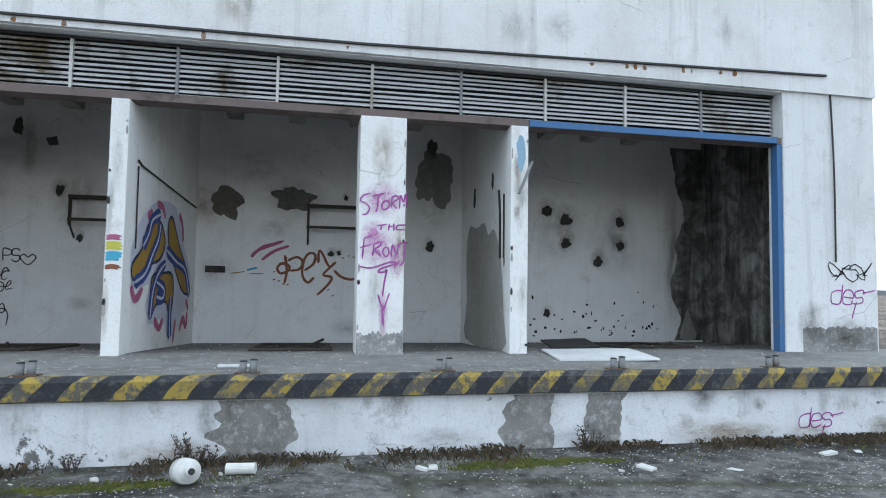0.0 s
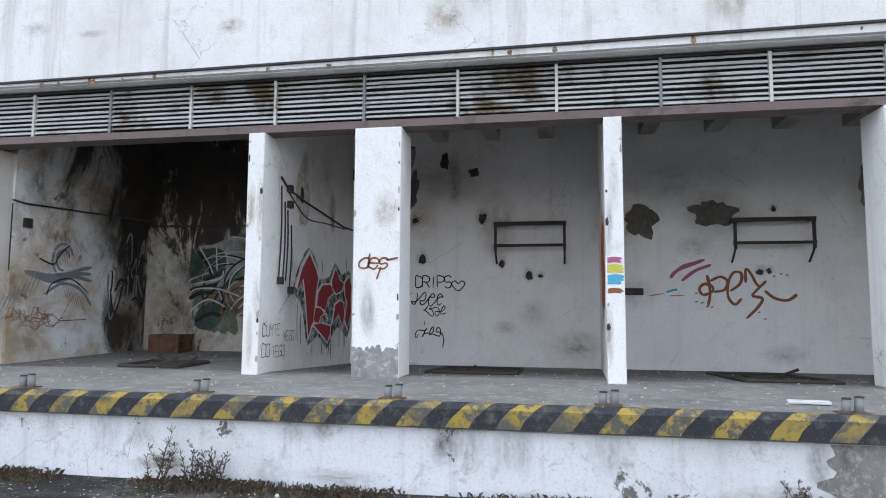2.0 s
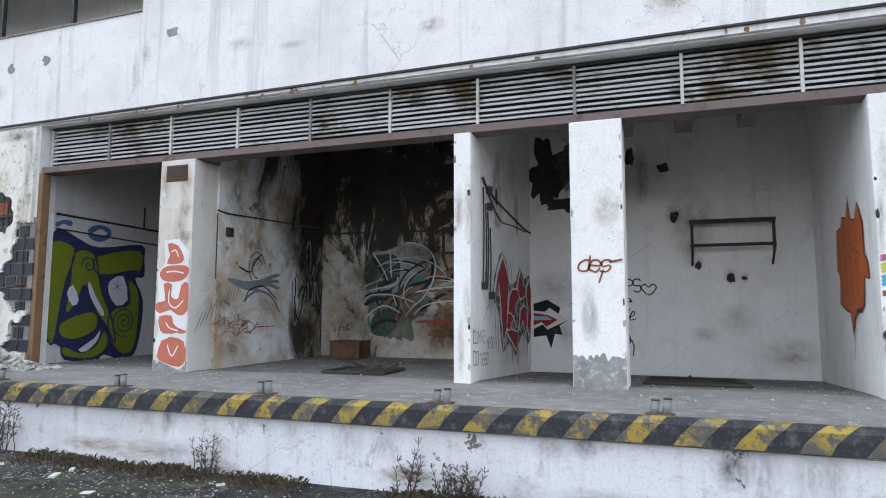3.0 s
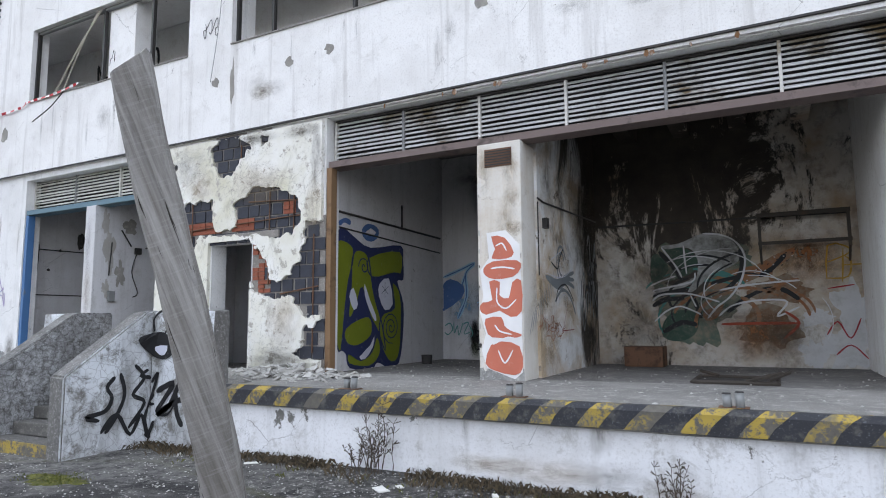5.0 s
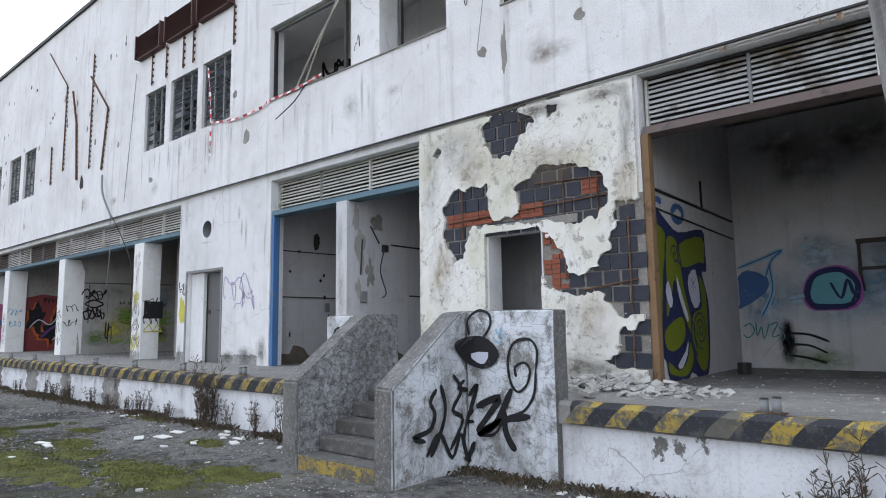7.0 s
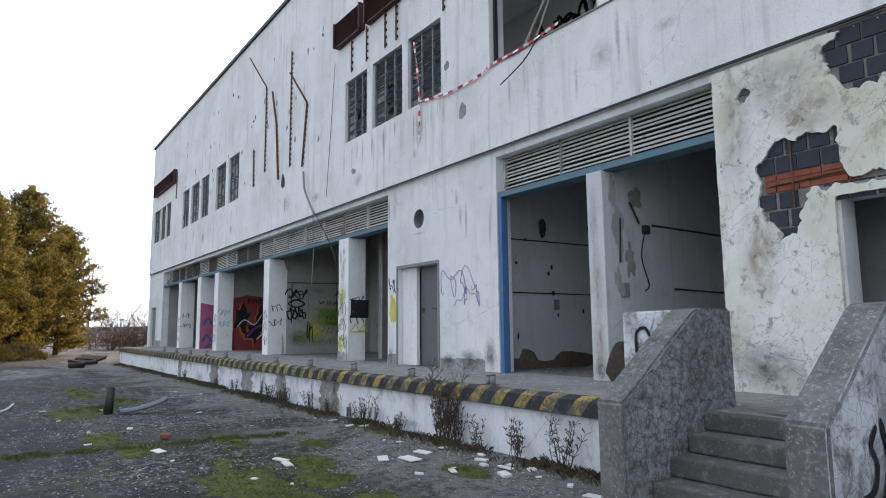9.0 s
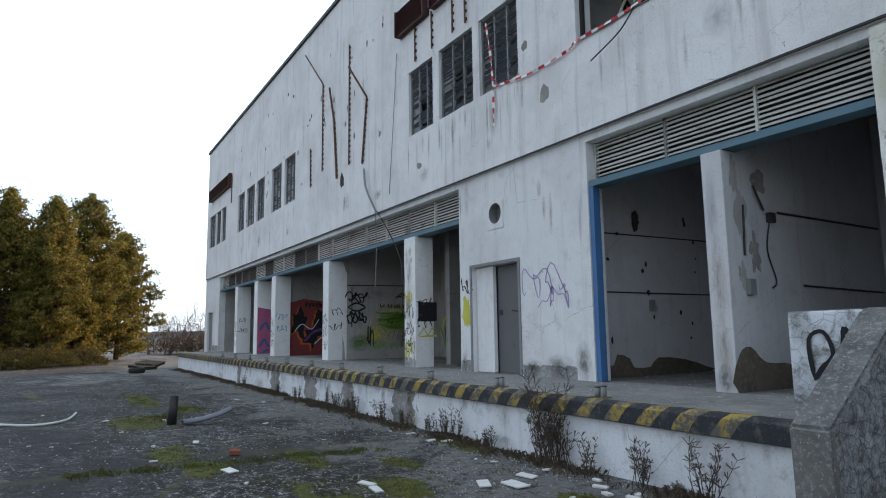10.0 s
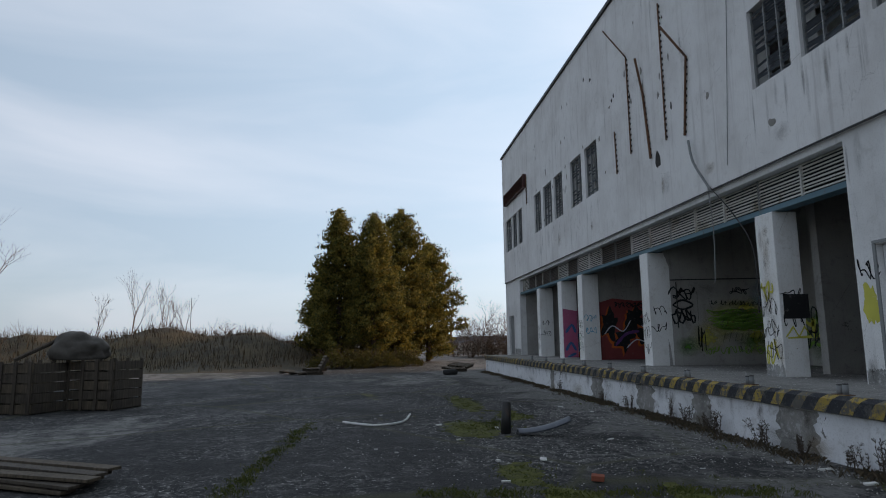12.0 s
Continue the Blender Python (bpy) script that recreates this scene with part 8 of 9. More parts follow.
tape([(-22.15, -0.09, 7.95), (-22.0, -0.1, 7.2), (-21.95, -0.09, 6.45), (-21.95, -0.1, 5.75)], "red and white barrier tape hanging from a window")
tape([(-21.95, -0.09, 6.55), (-20.9, -0.1, 6.40), (-19.85, -0.1, 6.42), (-19.6, -0.1, 6.5), (-18.7, -0.1, 6.52), (-17.9, -0.08, 6.62)], "red and white barrier tape along the sills")

# ---- inside the bays ----


def bracket(x0, x1, z0, z1, y=3.4, label="dark steel bracket frame on the back wall"):
    top = thing("wall_bracket", label, "wall bracket", ((x0 + x1) / 2, BACK, z0), "bracket frames in the bays")
    for z, r in ((z1, 0.032), (z0, 0.024)):
        bm = soft_box(x0, x1, y - r, y + r, z - r, z + r, 0.004)
        part("rail", bm, RUSTDARK, top)
    part("rail", soft_box(x0, x1, y + 0.14, y + 0.17, z1 + 0.02, z1 + 0.045, 0.004), RUSTDARK, top)
    for x in (x0 + 0.03, x1 - 0.03):
        part("upright", soft_box(x - 0.022, x + 0.022, y - 0.02, y + 0.02, z0 - 0.1, z1, 0.004), RUSTDARK, top)
        bm = bmesh.new()
        tube(bm, (x, y, z0 - 0.08), (x, BACK - 0.004, z0 - 0.3), 0.018)
        part("strut", bm, RUSTDARK, top)
        part("arm", soft_box(x - 0.02, x + 0.02, y + 0.022, BACK - 0.004, z1 - 0.02, z1 + 0.02, 0.004), RUSTDARK, top)


RUSTDARK = make_metal("brown_black_steel", (0.06, 0.05, 0.042), (0.10, 0.06, 0.04), 0.5, 0.75, 0.2)
bracket(-1.62, -0.38, 2.92, 3.30)
bracket(2.30, 3.55, 2.92, 3.30)
bracket(-5.85, -4.6, 2.92, 3.36, label="charred steel bracket frame on the burnt wall")
bracket(-9.9, -8.95, 2.5, 2.9)


def conduit(wall, pts, r=0.012, mt=None):
    bm = bmesh.new()
    k = SKEW.get(wall.name, 0.0)
    rod(bm, [(x + k * y, y, z) for x, y, z in pts], r, 6)
    return part("conduit", bm, mt or DARKSTEEL, wall)


c = -4.25
conduit(WC, [(c, 0.48, 3.62), (c, 0.72, 3.5), (c, 1.3, 3.42), (c, 3.1, 3.25), (c, 3.6, 3.25)], 0.016)
conduit(WC, smooth_line([(c, 0.75, 3.45), (c, 1.4, 3.18), (c, 2.2, 3.2), (c, 3.2, 3.22)], 5), 0.010)
for y, z0, z1 in ((0.5, 2.25, 3.5), (0.62, 2.15, 3.3), (0.72, 2.2, 3.2), (0.85, 2.1, 3.0)):
    conduit(WC, smooth_line([(c, y, z1), (c, y + 0.03, (z0 + z1) / 2), (c, y - 0.02, z0)], 3), 0.010)
for y, z in ((0.75, 3.5), (0.77, 3.28), (0.5, 2.2), (0.85, 2.08)):
    part("junction_box", soft_box(c - 0.018, c + 0.05, y - 0.04, y + 0.04, z - 0.05, z + 0.05, 0.01), DARKSTEEL, WC)
patch(WC, 1.25, 3.5, 0.07, 0.12, cp, DARKHOLE, 400, 0.4, 0.006, "hole", 16)
patch(WC, 1.3, 3.45, 0.25, 0.4, cp, spray("rust_stain", (0.42, 0.33, 0.24), 0.9, lo=0.1), 401, 0.4, 0.003, "stain")
c = 0.225
conduit(WM, [(c, 0.35, 3.42), (c, 0.5, 3.38), (c, 3.5, 3.2)], 0.014)
conduit(WM, [(c, 0.36, 3.35), (c, 0.37, 2.3)], 0.010)
c = 5.035
conduit(WZ, smooth_line([(c, 0.6, 3.3), (c, 0.52, 2.9), (c, 0.5, 2.3)], 4), 0.016)
conduit(WZ, smooth_line([(c, 0.3, 3.2), (c, 0.29, 2.3)], 3), 0.012)
c = -8.44
conduit(WD, [(c, 0.45, 3.4), (c, 0.7, 3.38), (c, 3.6, 3.5)], 0.014)
conduit(WD, [(c, 0.45, 3.35), (c, 0.45, 2.35)], 0.010)
part("junction_box", soft_box(c - 0.016, c + 0.05, 0.67, 0.78, 3.02, 3.16, 0.01), DARKSTEEL, WD)
conduit(SOOTW, [(-8.4, BACK - 0.03, 3.4), (-4.6, BACK - 0.03, 3.35)], 0.016)
c = -11.7
conduit(WG, [(c, 0.4, 3.5), (c, 3.8, 3.45)], 0.02)
conduit(WG, [(c, 0.4, 3.25), (c, 3.8, 3.15)], 0.013)
conduit(WG, [(c, 2.3, 3.45), (c, 2.3, 3.9)], 0.016)
c = -17.18
conduit(WE, [(c, 1.1, 3.32), (c, 3.8, 3.3)], 0.016)
conduit(WE, [(c, 0.34, 3.36), (c, 0.3, 2.7)], 0.013)
conduit(WE, [(c + 0.05, 0.5, 3.62), (c + 0.02, 0.75, 3.32)], 0.014)
conduit(WE, smooth_line([(c, 0.9, 3.2), (c, 0.8, 2.8), (c, 0.95, 2.4), (c, 0.85, 2.3)], 4), 0.010)
conduit(WE, [(c, 1.6, 2.35), (c, 3.8, 2.3)], 0.014)
part("junction_box", soft_box(c - 0.016, c + 0.05, 0.85, 0.97, 3.17, 3.3, 0.01), DARKSTEEL, WE)
part("junction_box", soft_box(c - 0.016, c + 0.05, 0.3, 0.42, 2.2, 2.4, 0.01), GREYSTEEL, WE)
ep = on_x(-17.198)
fill(WE, [(0.0, 1.0), (0.05, 1.45), (0.3, 1.55), (0.6, 1.35), (1.2, 1.3), (1.6, 1.0)], ep, PEELBROWN, 0.003, 3)
for n, (u, w, ru, rw) in enumerate(((0.30, 3.2, 0.10, 0.38), (0.55, 2.75, 0.09, 0.22), (0.25, 2.45, 0.07, 0.16), (0.75, 3.7, 0.16, 0.14), (0.2, 3.75, 0.08, 0.2))):
    patch(WE, u, w, ru, rw, ep, RENDERGREY if n % 2 else PEEL, 1200 + n, 0.7, 0.003 + 0.0004 * n, "bare_render", 44)
for n, (x, w, rx, rw, mt) in enumerate(((-17.35, 1.5, 0.13, 0.5, STAIN_OCHRE), (-17.35, 2.4, 0.12, 0.6, STAIN_OCHRE), (-17.38, 3.3, 0.1, 0.6, STAIN_GREY), (-17.35, 1.15, 0.13, 0.2, STAIN_SOOT_SHADE))):
    stain(WE, x, w, rx, rw, pf, mt, 0.0008 + 0.0002 * n)
c = -19.98
conduit(WH, [(c, 0.4, 3.42), (c, 3.8, 3.45)], 0.012)
conduit(WH, [(c, 0.4, 2.42), (c, 3.8, 2.42)], 0.012)
conduit(WH, smooth_line([(c, 0.42, 3.5), (c, 0.5, 3.6), (c, 0.55, 3.4), (c, 0.5, 2.4)], 4), 0.010)
hp = on_x(-19.998)
fill(WH, [(0.35, 1.0), (0.4, 1.22), (0.8, 1.2), (0.9, 1.38), (1.2, 1.3), (1.3, 1.15), (1.7, 1.15), (1.9, 1.3), (2.6, 1.25), (3.2, 1.1), (3.3, 1.0)], hp, PEELBROWN, 0.003, 2)
for n in range(16):
    patch(WH, rnd(0.6, 3.4), rnd(1.6, 4.0), rnd(0.02, 0.04), rnd(0.02, 0.06), hp, DARKHOLE, 800 + n, 0.4, 0.004, "hole", 9)
patch(WH, 1.5, 3.7, 0.09, 0.2, hp, DARKHOLE, 820, 0.4, 0.004, "hole", 16)
part("junction_box", soft_box(c - 0.016, c + 0.04, 1.75, 1.85, 2.1, 2.3, 0.01), GREYSTEEL, WH)
c = -30.83
conduit(WF3, [(c, 0.6, 3.3), (c, 3.5, 3.35)], 0.016)
conduit(WF3, [(c, 0.75, 3.25), (c, 0.75, 2.0)], 0.016)

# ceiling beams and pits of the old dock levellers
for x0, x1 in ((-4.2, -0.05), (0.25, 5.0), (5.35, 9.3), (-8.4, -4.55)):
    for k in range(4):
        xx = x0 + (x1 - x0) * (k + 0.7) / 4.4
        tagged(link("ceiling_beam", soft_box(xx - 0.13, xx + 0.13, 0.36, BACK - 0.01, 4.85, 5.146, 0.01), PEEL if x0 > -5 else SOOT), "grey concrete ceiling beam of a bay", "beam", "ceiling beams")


def floor_z(y):
    return DZ - 0.18 * (y - 0.33) / (BACK - 0.33)


def leveller(x0, x1, y0, y1, level=None):
    top = thing("dock_leveller", "broken dock leveller pit with a bent rusty rim", "dock leveller", ((x0 + x1) / 2, y0, DZ), "dock levellers")
    z0, z1 = (floor_z(y0), floor_z(y1)) if level is None else (level, level)
    bm = bmesh.new()
    for (xa, ya, xb, yb) in ((x0, y0, x1, y0), (x1, y0, x1, y1), (x1, y1, x0, y1), (x0, y1, x0, y0)):
        za, zb = (z0 if ya == y0 else z1), (z0 if yb == y0 else z1)
        tube(bm, (xa, ya, za + 0.012), (xb, yb, zb + 0.012), 0.03, sides=5)
    part("rim", bm, RUSTDARK, top)
    # flat near-black sheet on the floor stands in for the pit's shaded depth
    bm = bmesh.new()
    vs = [bm.verts.new(p) for p in ((x0, y0, z0 + 0.006), (x1, y0, z0 + 0.006), (x1, y1, z1 + 0.006), (x0, y1, z1 + 0.006))]
    bm.faces.new(vs)
    part("pit", bm, DARKHOLE, top)
    for k in range(3):
        bm = bmesh.new()
        a = Vector((rnd(x0, x1), rnd(y0, y1), z1 + 0.03))
        tube(bm, a, a + Vector((rnd(-0.6, 0.6), rnd(-0.3, 0.3), rnd(0.02, 0.14))), 0.022, sides=5)
        part("bent_bar", bm, RUSTDARK, top)


leveller(1.65, 2.7, 0.6, 2.6)
leveller(-2.3, -1.1, 0.9, 2.6)
leveller(-6.6, -5.7, 0.5, 1.3, DZ)
leveller(7.2, 8.4, 0.9, 2.6)
for x0, x1, y0, y1, z, tilt, mt, lab in ((5.5, 6.75, -0.95, 0.1, DZ + 0.03, 3, WHITE, "fallen white panel lying on the dock"), (5.9, 6.6, 0.4, 1.2, DZ + 0.06, 8, DARKSTEEL, "dark bent sheet on the bay floor"),
                                        (1.5, 1.85, -1.25, -1.15, DZ + 0.02, 2, WHITE, "white strip of plaster on the dock")):
    bm = soft_box(-(x1 - x0) / 2, (x1 - x0) / 2, -(y1 - y0) / 2, (y1 - y0) / 2, -0.012, 0.012, 0.004, pose((x0 + x1) / 2, (y0 + y1) / 2, z, tilt * 0.4, -tilt * 0.3, -8), 0.006, 2)
    tagged(link("fallen_board", bm, mt), lab, "panel")
bm = bmesh.new()
tube(bm, (-11.3, 2.5, DZ), (-11.3, 2.5, DZ + 0.16), 0.09, 0.10, 12)
tagged(link("bucket", bm, DARKSTEEL), "small black bucket on the bay floor", "bucket")
bm = soft_box(-7.9, -7.3, 3.0, 3.45, DZ + 0.002, DZ + 0.32, 0.02)
tagged(link("rusty_trough", bm, RUST), "rusty red steel trough by the burnt wall", "trough")

# ---- yard: litter, weeds, bollard ----


def make_grass(name, a, b):
    m = Mat(name, 0.9)
    return m.done(m.mix(m.island(), a, b))


DRYGRASS = make_grass("dry_grass", (0.12, 0.088, 0.055), (0.040, 0.033, 0.022))
GREENGRASS = make_grass("mossy_grass", (0.05, 0.07, 0.015), (0.12, 0.12, 0.03))
TWIG = flat("dry_twig", (0.065, 0.048, 0.036))


def blades(spots, per, h, spread, seed):
    rr = random.Random(seed)
    vs, fs = [], []
    for x, y in spots:
        z = ground_z(x, y)
        for k in range(per):
            bx, by = x + rr.gauss(0, spread), y + rr.gauss(0, spread)
            hh = h * rr.uniform(0.35, 1.15)
            a, l = rr.uniform(0, 6.28), rr.uniform(0.2, 1.1) * hh
            dx, dy = math.cos(a), math.sin(a)
            w = 0.0025 + 0.002 * rr.random()
            i = len(vs)
            vs += [(bx - dy * w, by + dx * w, z - 0.01), (bx + dy * w, by - dx * w, z - 0.01), (bx + dx * l * 0.45, by + dy * l * 0.45, z + hh * 0.7), (bx + dx * l, by + dy * l, z + hh * rr.uniform(0.6, 1.0))]
            fs += [(i, i + 1, i + 2), (i + 1, i + 3, i + 2)]
    me = bpy.data.meshes.new("grass")
    me.from_pydata(vs, [], fs)
    return me


def grass(name, spots, per, h, spread, seed, mt, label):
    me = blades(spots, per, h, spread, seed)
    me.materials.append(mt)
    return tagged(new(name, me), label, "grass", kind="stuff")


grass("dry_grass", [p for p in [(rnd(-46, 11), DY + 0.02 - abs(random.gauss(0, 0.16))) for _ in range(2600)] if noise.noise(Vector((p[0] * 0.9, p[1] * 2.0, 3))) > -0.12], 14, 0.085, 0.08, 1, DRYGRASS, "dry matted grass along the foot of the dock")
grass("green_grass", [(rnd(-30, 11), DY - 0.1 - abs(random.gauss(0, 0.4))) for _ in range(60)], 12, 0.05, 0.08, 2, GREENGRASS, "short mossy grass at the edge of the yard")


def seam_spots(a, b, n, w):
    return [(a[0] + (b[0] - a[0]) * t + random.gauss(0, w), a[1] + (b[1] - a[1]) * t + random.gauss(0, w)) for t in [random.random() for _ in range(n)]]


grass("seam_grass", seam_spots((-27, -8.6), (-17, -9.1), 150, 0.06) + seam_spots((-21, -6.9), (-20.5, -3.2), 120, 0.10) + seam_spots((-25.5, -5.6), (-27.5, -4.4), 60, 0.25), 16, 0.05, 0.05, 3, GREENGRASS, "moss and grass growing in the seams of the asphalt")
grass("moss_patch", [(random.gauss(-18.3, 1.5), random.gauss(-4.6, 0.7)) for _ in range(260)] + [(random.gauss(-15.5, 0.8), random.gauss(-4.2, 0.4)) for _ in range(160)], 18, 0.028, 0.07, 4, GREENGRASS, "low green moss spreading over the asphalt")


MOSS = make_concrete("moss", (0.085, 0.092, 0.014), (0.020, 0.022, 0.008), (0.19, 0.165, 0.03), 9.0, 0.0)


def moss_bed(cx, cy, rx, ry, seed, n=0.5):
    """A low uneven cushion of moss on the asphalt, with gaps."""
    bm = bmesh.new()
    c = 0.05
    vs = {}

    def inside(x, y):
        return math.hypot((x - cx) / rx, (y - cy) / ry) + n * noise.fractal(Vector((x * 2.6, y * 2.6, seed)), 0.8, 2.0, 5) < 0.85

    def v(i, j):
        if (i, j) not in vs:
            x, y = i * c, j * c
            q = noise.noise_vector(Vector((x * 19, y * 19, 2)))
            vs[i, j] = bm.verts.new((x + q.x * 0.02, y + q.y * 0.02, ground_z(x, y) + 0.010 + 0.012 * q.z))
        return vs[i, j]
    for i in range(int((cx - rx * 1.4) / c), int((cx + rx * 1.4) / c)):
        for j in range(int((cy - ry * 1.4) / c), int((cy + ry * 1.4) / c)):
            if inside((i + 0.5) * c, (j + 0.5) * c):
                bm.faces.new((v(i, j), v(i + 1, j), v(i + 1, j + 1), v(i, j + 1)))
    for e in [e for e in bm.edges if e.is_boundary]:
        for p in e.verts:
            p.co.z = ground_z(p.co.x, p.co.y) - 0.004
    if bm.faces:
        tagged(link("moss", bm, MOSS, smooth=True), "low green moss cushion spreading over the asphalt", "moss", "moss beds", "stuff")
    else:
        bm.free()


for n, (x, y, rx, ry) in enumerate(((-17.4, -4.9, 1.7, 0.55), (-15.7, -4.2, 1.2, 0.45), (-14.9, -3.6, 0.7, 0.4), (-18.4, -4.0, 0.7, 0.3), (-19.6, -3.4, 0.5, 0.22), (-20.0, -2.15, 0.8, 0.2), (-16.9, -2.8, 0.5, 0.22), (-21.9, -5.7, 0.7, 0.35), (-25.6, -5.7, 1.3, 0.6),
                                   (-20.6, -5.5, 0.6, 0.35), (-30.1, -5.2, 2.2, 0.4), (-27.5, -4.6, 1.0, 0.35), (-17.6, -4.2, 0.5, 0.3), (-12.2, -3.6, 0.5, 0.22), (-20.5, -4.3, 0.9, 0.18), (4.5, -2.35, 1.2, 0.18), (-9.2, -3.3, 0.6, 0.16), (0.8, -2.45, 1.3, 0.14))):
    moss_bed(x, y, rx, ry, n)
    grass("moss_tips", [(random.gauss(x, rx * 0.4), random.gauss(y, ry * 0.4)) for _ in range(int(70 * rx))], 14, 0.03, 0.05, 600 + n, GREENGRASS, "fine green moss tips on the asphalt")


def weed(x, y, h, seed):
    rr = random.Random(seed)
    z = ground_z(x, y)
    bm = bmesh.new()
    for k in range(rr.randint(8, 13)):
        a = rr.uniform(0, 6.28)
        p = Vector((x + rr.gauss(0, 0.07), y + rr.gauss(0, 0.03), z - 0.01))
        d = Vector((0.35 * math.cos(a), 0.15 * math.sin(a), 1)).normalized()
        hh = h * rr.uniform(0.5, 1.1)
        n = 5
        for i in range(n):
            q = p + d * hh / n
            tube(bm, p, q, 0.0040 * (1 - i / n) + 0.0014, sides=4)
            if i > 0:
                for s in range(4):
                    e = q + Vector((rr.uniform(-1, 1), rr.uniform(-0.6, 0.6), rr.uniform(0.2, 1))).normalized() * hh * 0.15
                    tube(bm, q, e, 0.002, 0.004, 4)
            p = q
            d = (d + Vector((rr.uniform(-0.25, 0.25), rr.uniform(-0.1, 0.1), 0))).normalized()
    return tagged(link("weed", bm, TWIG), "dry brown weed stalks against the dock wall", "weed", "dry weeds by the dock", "stuff")


for n, (x, h) in enumerate(((1.35, 0.45), (1.55, 0.3), (0.4, 0.25), (-4.3, 0.45), (-3.9, 0.3), (-3.7, 0.35), (-9.4, 0.65), (-9.6, 0.4), (-17.0, 0.45), (-18.45, 1.1), (-18.55, 1.0), (-18.38, 0.8), (-18.62, 0.6), (-18.25, 0.5), (-17.8, 0.4), (-19.6, 0.5), (-19.75, 0.4), (-20.9, 0.6), (-22.2, 0.5), (-24.3, 0.7), (-25.2, 0.6), (-24.7, 0.5), (-20.6, 0.7), (-16.2, 0.5), (-23.0, 0.6), (-26.0, 0.6), (-29.5, 0.5), (-33.0, 0.5), (5.3, 0.4), (-6.5, 0.35), (-21.3, 0.5), (-27.8, 0.5))):
    weed(x, DY - 0.05 - rnd(0, 0.08), h * (0.6 if x < -19 or x > 0 else 1.0), 900 + n)

LITTER = flat("pale_litter", (0.62, 0.61, 0.58), 0.7, 0.25)
for n in range(72):
    near = n < 52
    x, y = (rnd(-22, 9), DY - 0.2 - abs(random.gauss(0, 0.45))) if near else (rnd(-30, -14), rnd(-8.5, -2.4))
    w = rnd(0.02, 0.09) if near else rnd(0.02, 0.06)
    bm = soft_box(-w, w, -w * rnd(0.3, 0.7), w * rnd(0.3, 0.7), 0, rnd(0.008, 0.03), 0.004, pose(x, y, ground_z(x, y) + 0.002, rnd(-6, 6), rnd(-6, 6), rnd(0, 360)), 0.01, 1)
    tagged(link("plaster_shard", bm, LITTER), "pale shard of broken plaster on the ground", "debris", "shards in the yard")
for n, (x, y, w) in enumerate(((-18.03, -3.22, 0.14), (-17.82, -2.97, 0.17), (-18.06, -2.62, 0.12), (-16.71, -2.41, 0.09), (-18.43, -4.27, 0.10), (-16.94, -2.97, 0.08), (-15.24, -2.58, 0.13), (-20.25, -5.3, 0.13), (-18.71, -4.24, 0.10), (-22.54, -5.27, 0.09), (-26.13, -6.25, 0.10))):
    bm = soft_box(-w, w, -w * 0.45, w * 0.45, 0, 0.016, 0.003, pose(x, y, ground_z(x, y) + 0.012, rnd(-5, 5), rnd(-7, 7), rnd(-30, 30)), 0.004, 1)
    tagged(link("plaster_plate", bm, LITTER), "flat white piece of fallen plaster on the asphalt", "debris", "plates of plaster in the yard")
spots = []
for n in range(16000):
    x, y = rnd(-36, 10), DY - abs(random.gauss(0, 2.6))
    if noise.noise(Vector((x * 0.5, y * 0.7, 8))) > -0.05 or n % 4 == 0:
        spots.append((x, y, ground_z(x, y) + 0.003, rnd(0.004, 0.015)))
crumbs("gravel", spots, "loose pale grit on the asphalt", "gravel")

# plastic canister and pipe ends by the dock
can = thing("canister", "dirty white plastic canister lying on the ground", "canister", (1.45, -2.45, GZ))
m = pose(1.45, -2.5, GZ + 0.11, 78, 0, 25)
bm = bmesh.new()
bmesh.ops.create_cone(bm, cap_ends=True, segments=20, radius1=0.11, radius2=0.10, depth=0.24, matrix=m)
bmesh.ops.bevel(bm, geom=[e for e in bm.edges if e.calc_face_angle(0) > 0.8], offset=0.025, segments=3, affect='EDGES')
part("body", bm, LITTER, can, "", True)
bm = bmesh.new()
bmesh.ops.create_cone(bm, cap_ends=True, segments=16, radius1=0.045, radius2=0.04, depth=0.06, matrix=m @ Matrix.Translation((0, 0, 0.145)))
part("neck", bm, LITTER, can, "", True)
bm = bmesh.new()
bmesh.ops.create_cone(bm, cap_ends=True, segments=14, radius1=0.028, radius2=0.028, depth=0.02, matrix=m @ Matrix.Translation((0, 0, 0.17)))
part("opening", bm, DARKSTEEL, can)
bm = bmesh.new()
tube(bm, (1.75, -2.28, GZ + 0.055), (2.0, -2.32, GZ + 0.06), 0.05, sides=14)
tagged(link("pipe_piece", bm, LITTER), "short piece of white plastic pipe", "pipe")
bm = soft_box(-0.125, 0.125, -0.06, 0.06, 0, 0.065, 0.008, pose(-9.15, -4.1, GZ + 0.01, 5, 12, 30), 0.01, 1)
tagged(link("loose_brick", bm, REDBRICK), "broken red brick on the asphalt", "brick")
bm = soft_box(-0.07, 0.07, -0.05, 0.05, 0, 0.06, 0.008, pose(-21.3, -5.0, GZ + 0.01, 5, 4, 70), 0.01, 1)
tagged(link("loose_brick", bm, REDBRICK), "broken red brick on the asphalt", "brick")

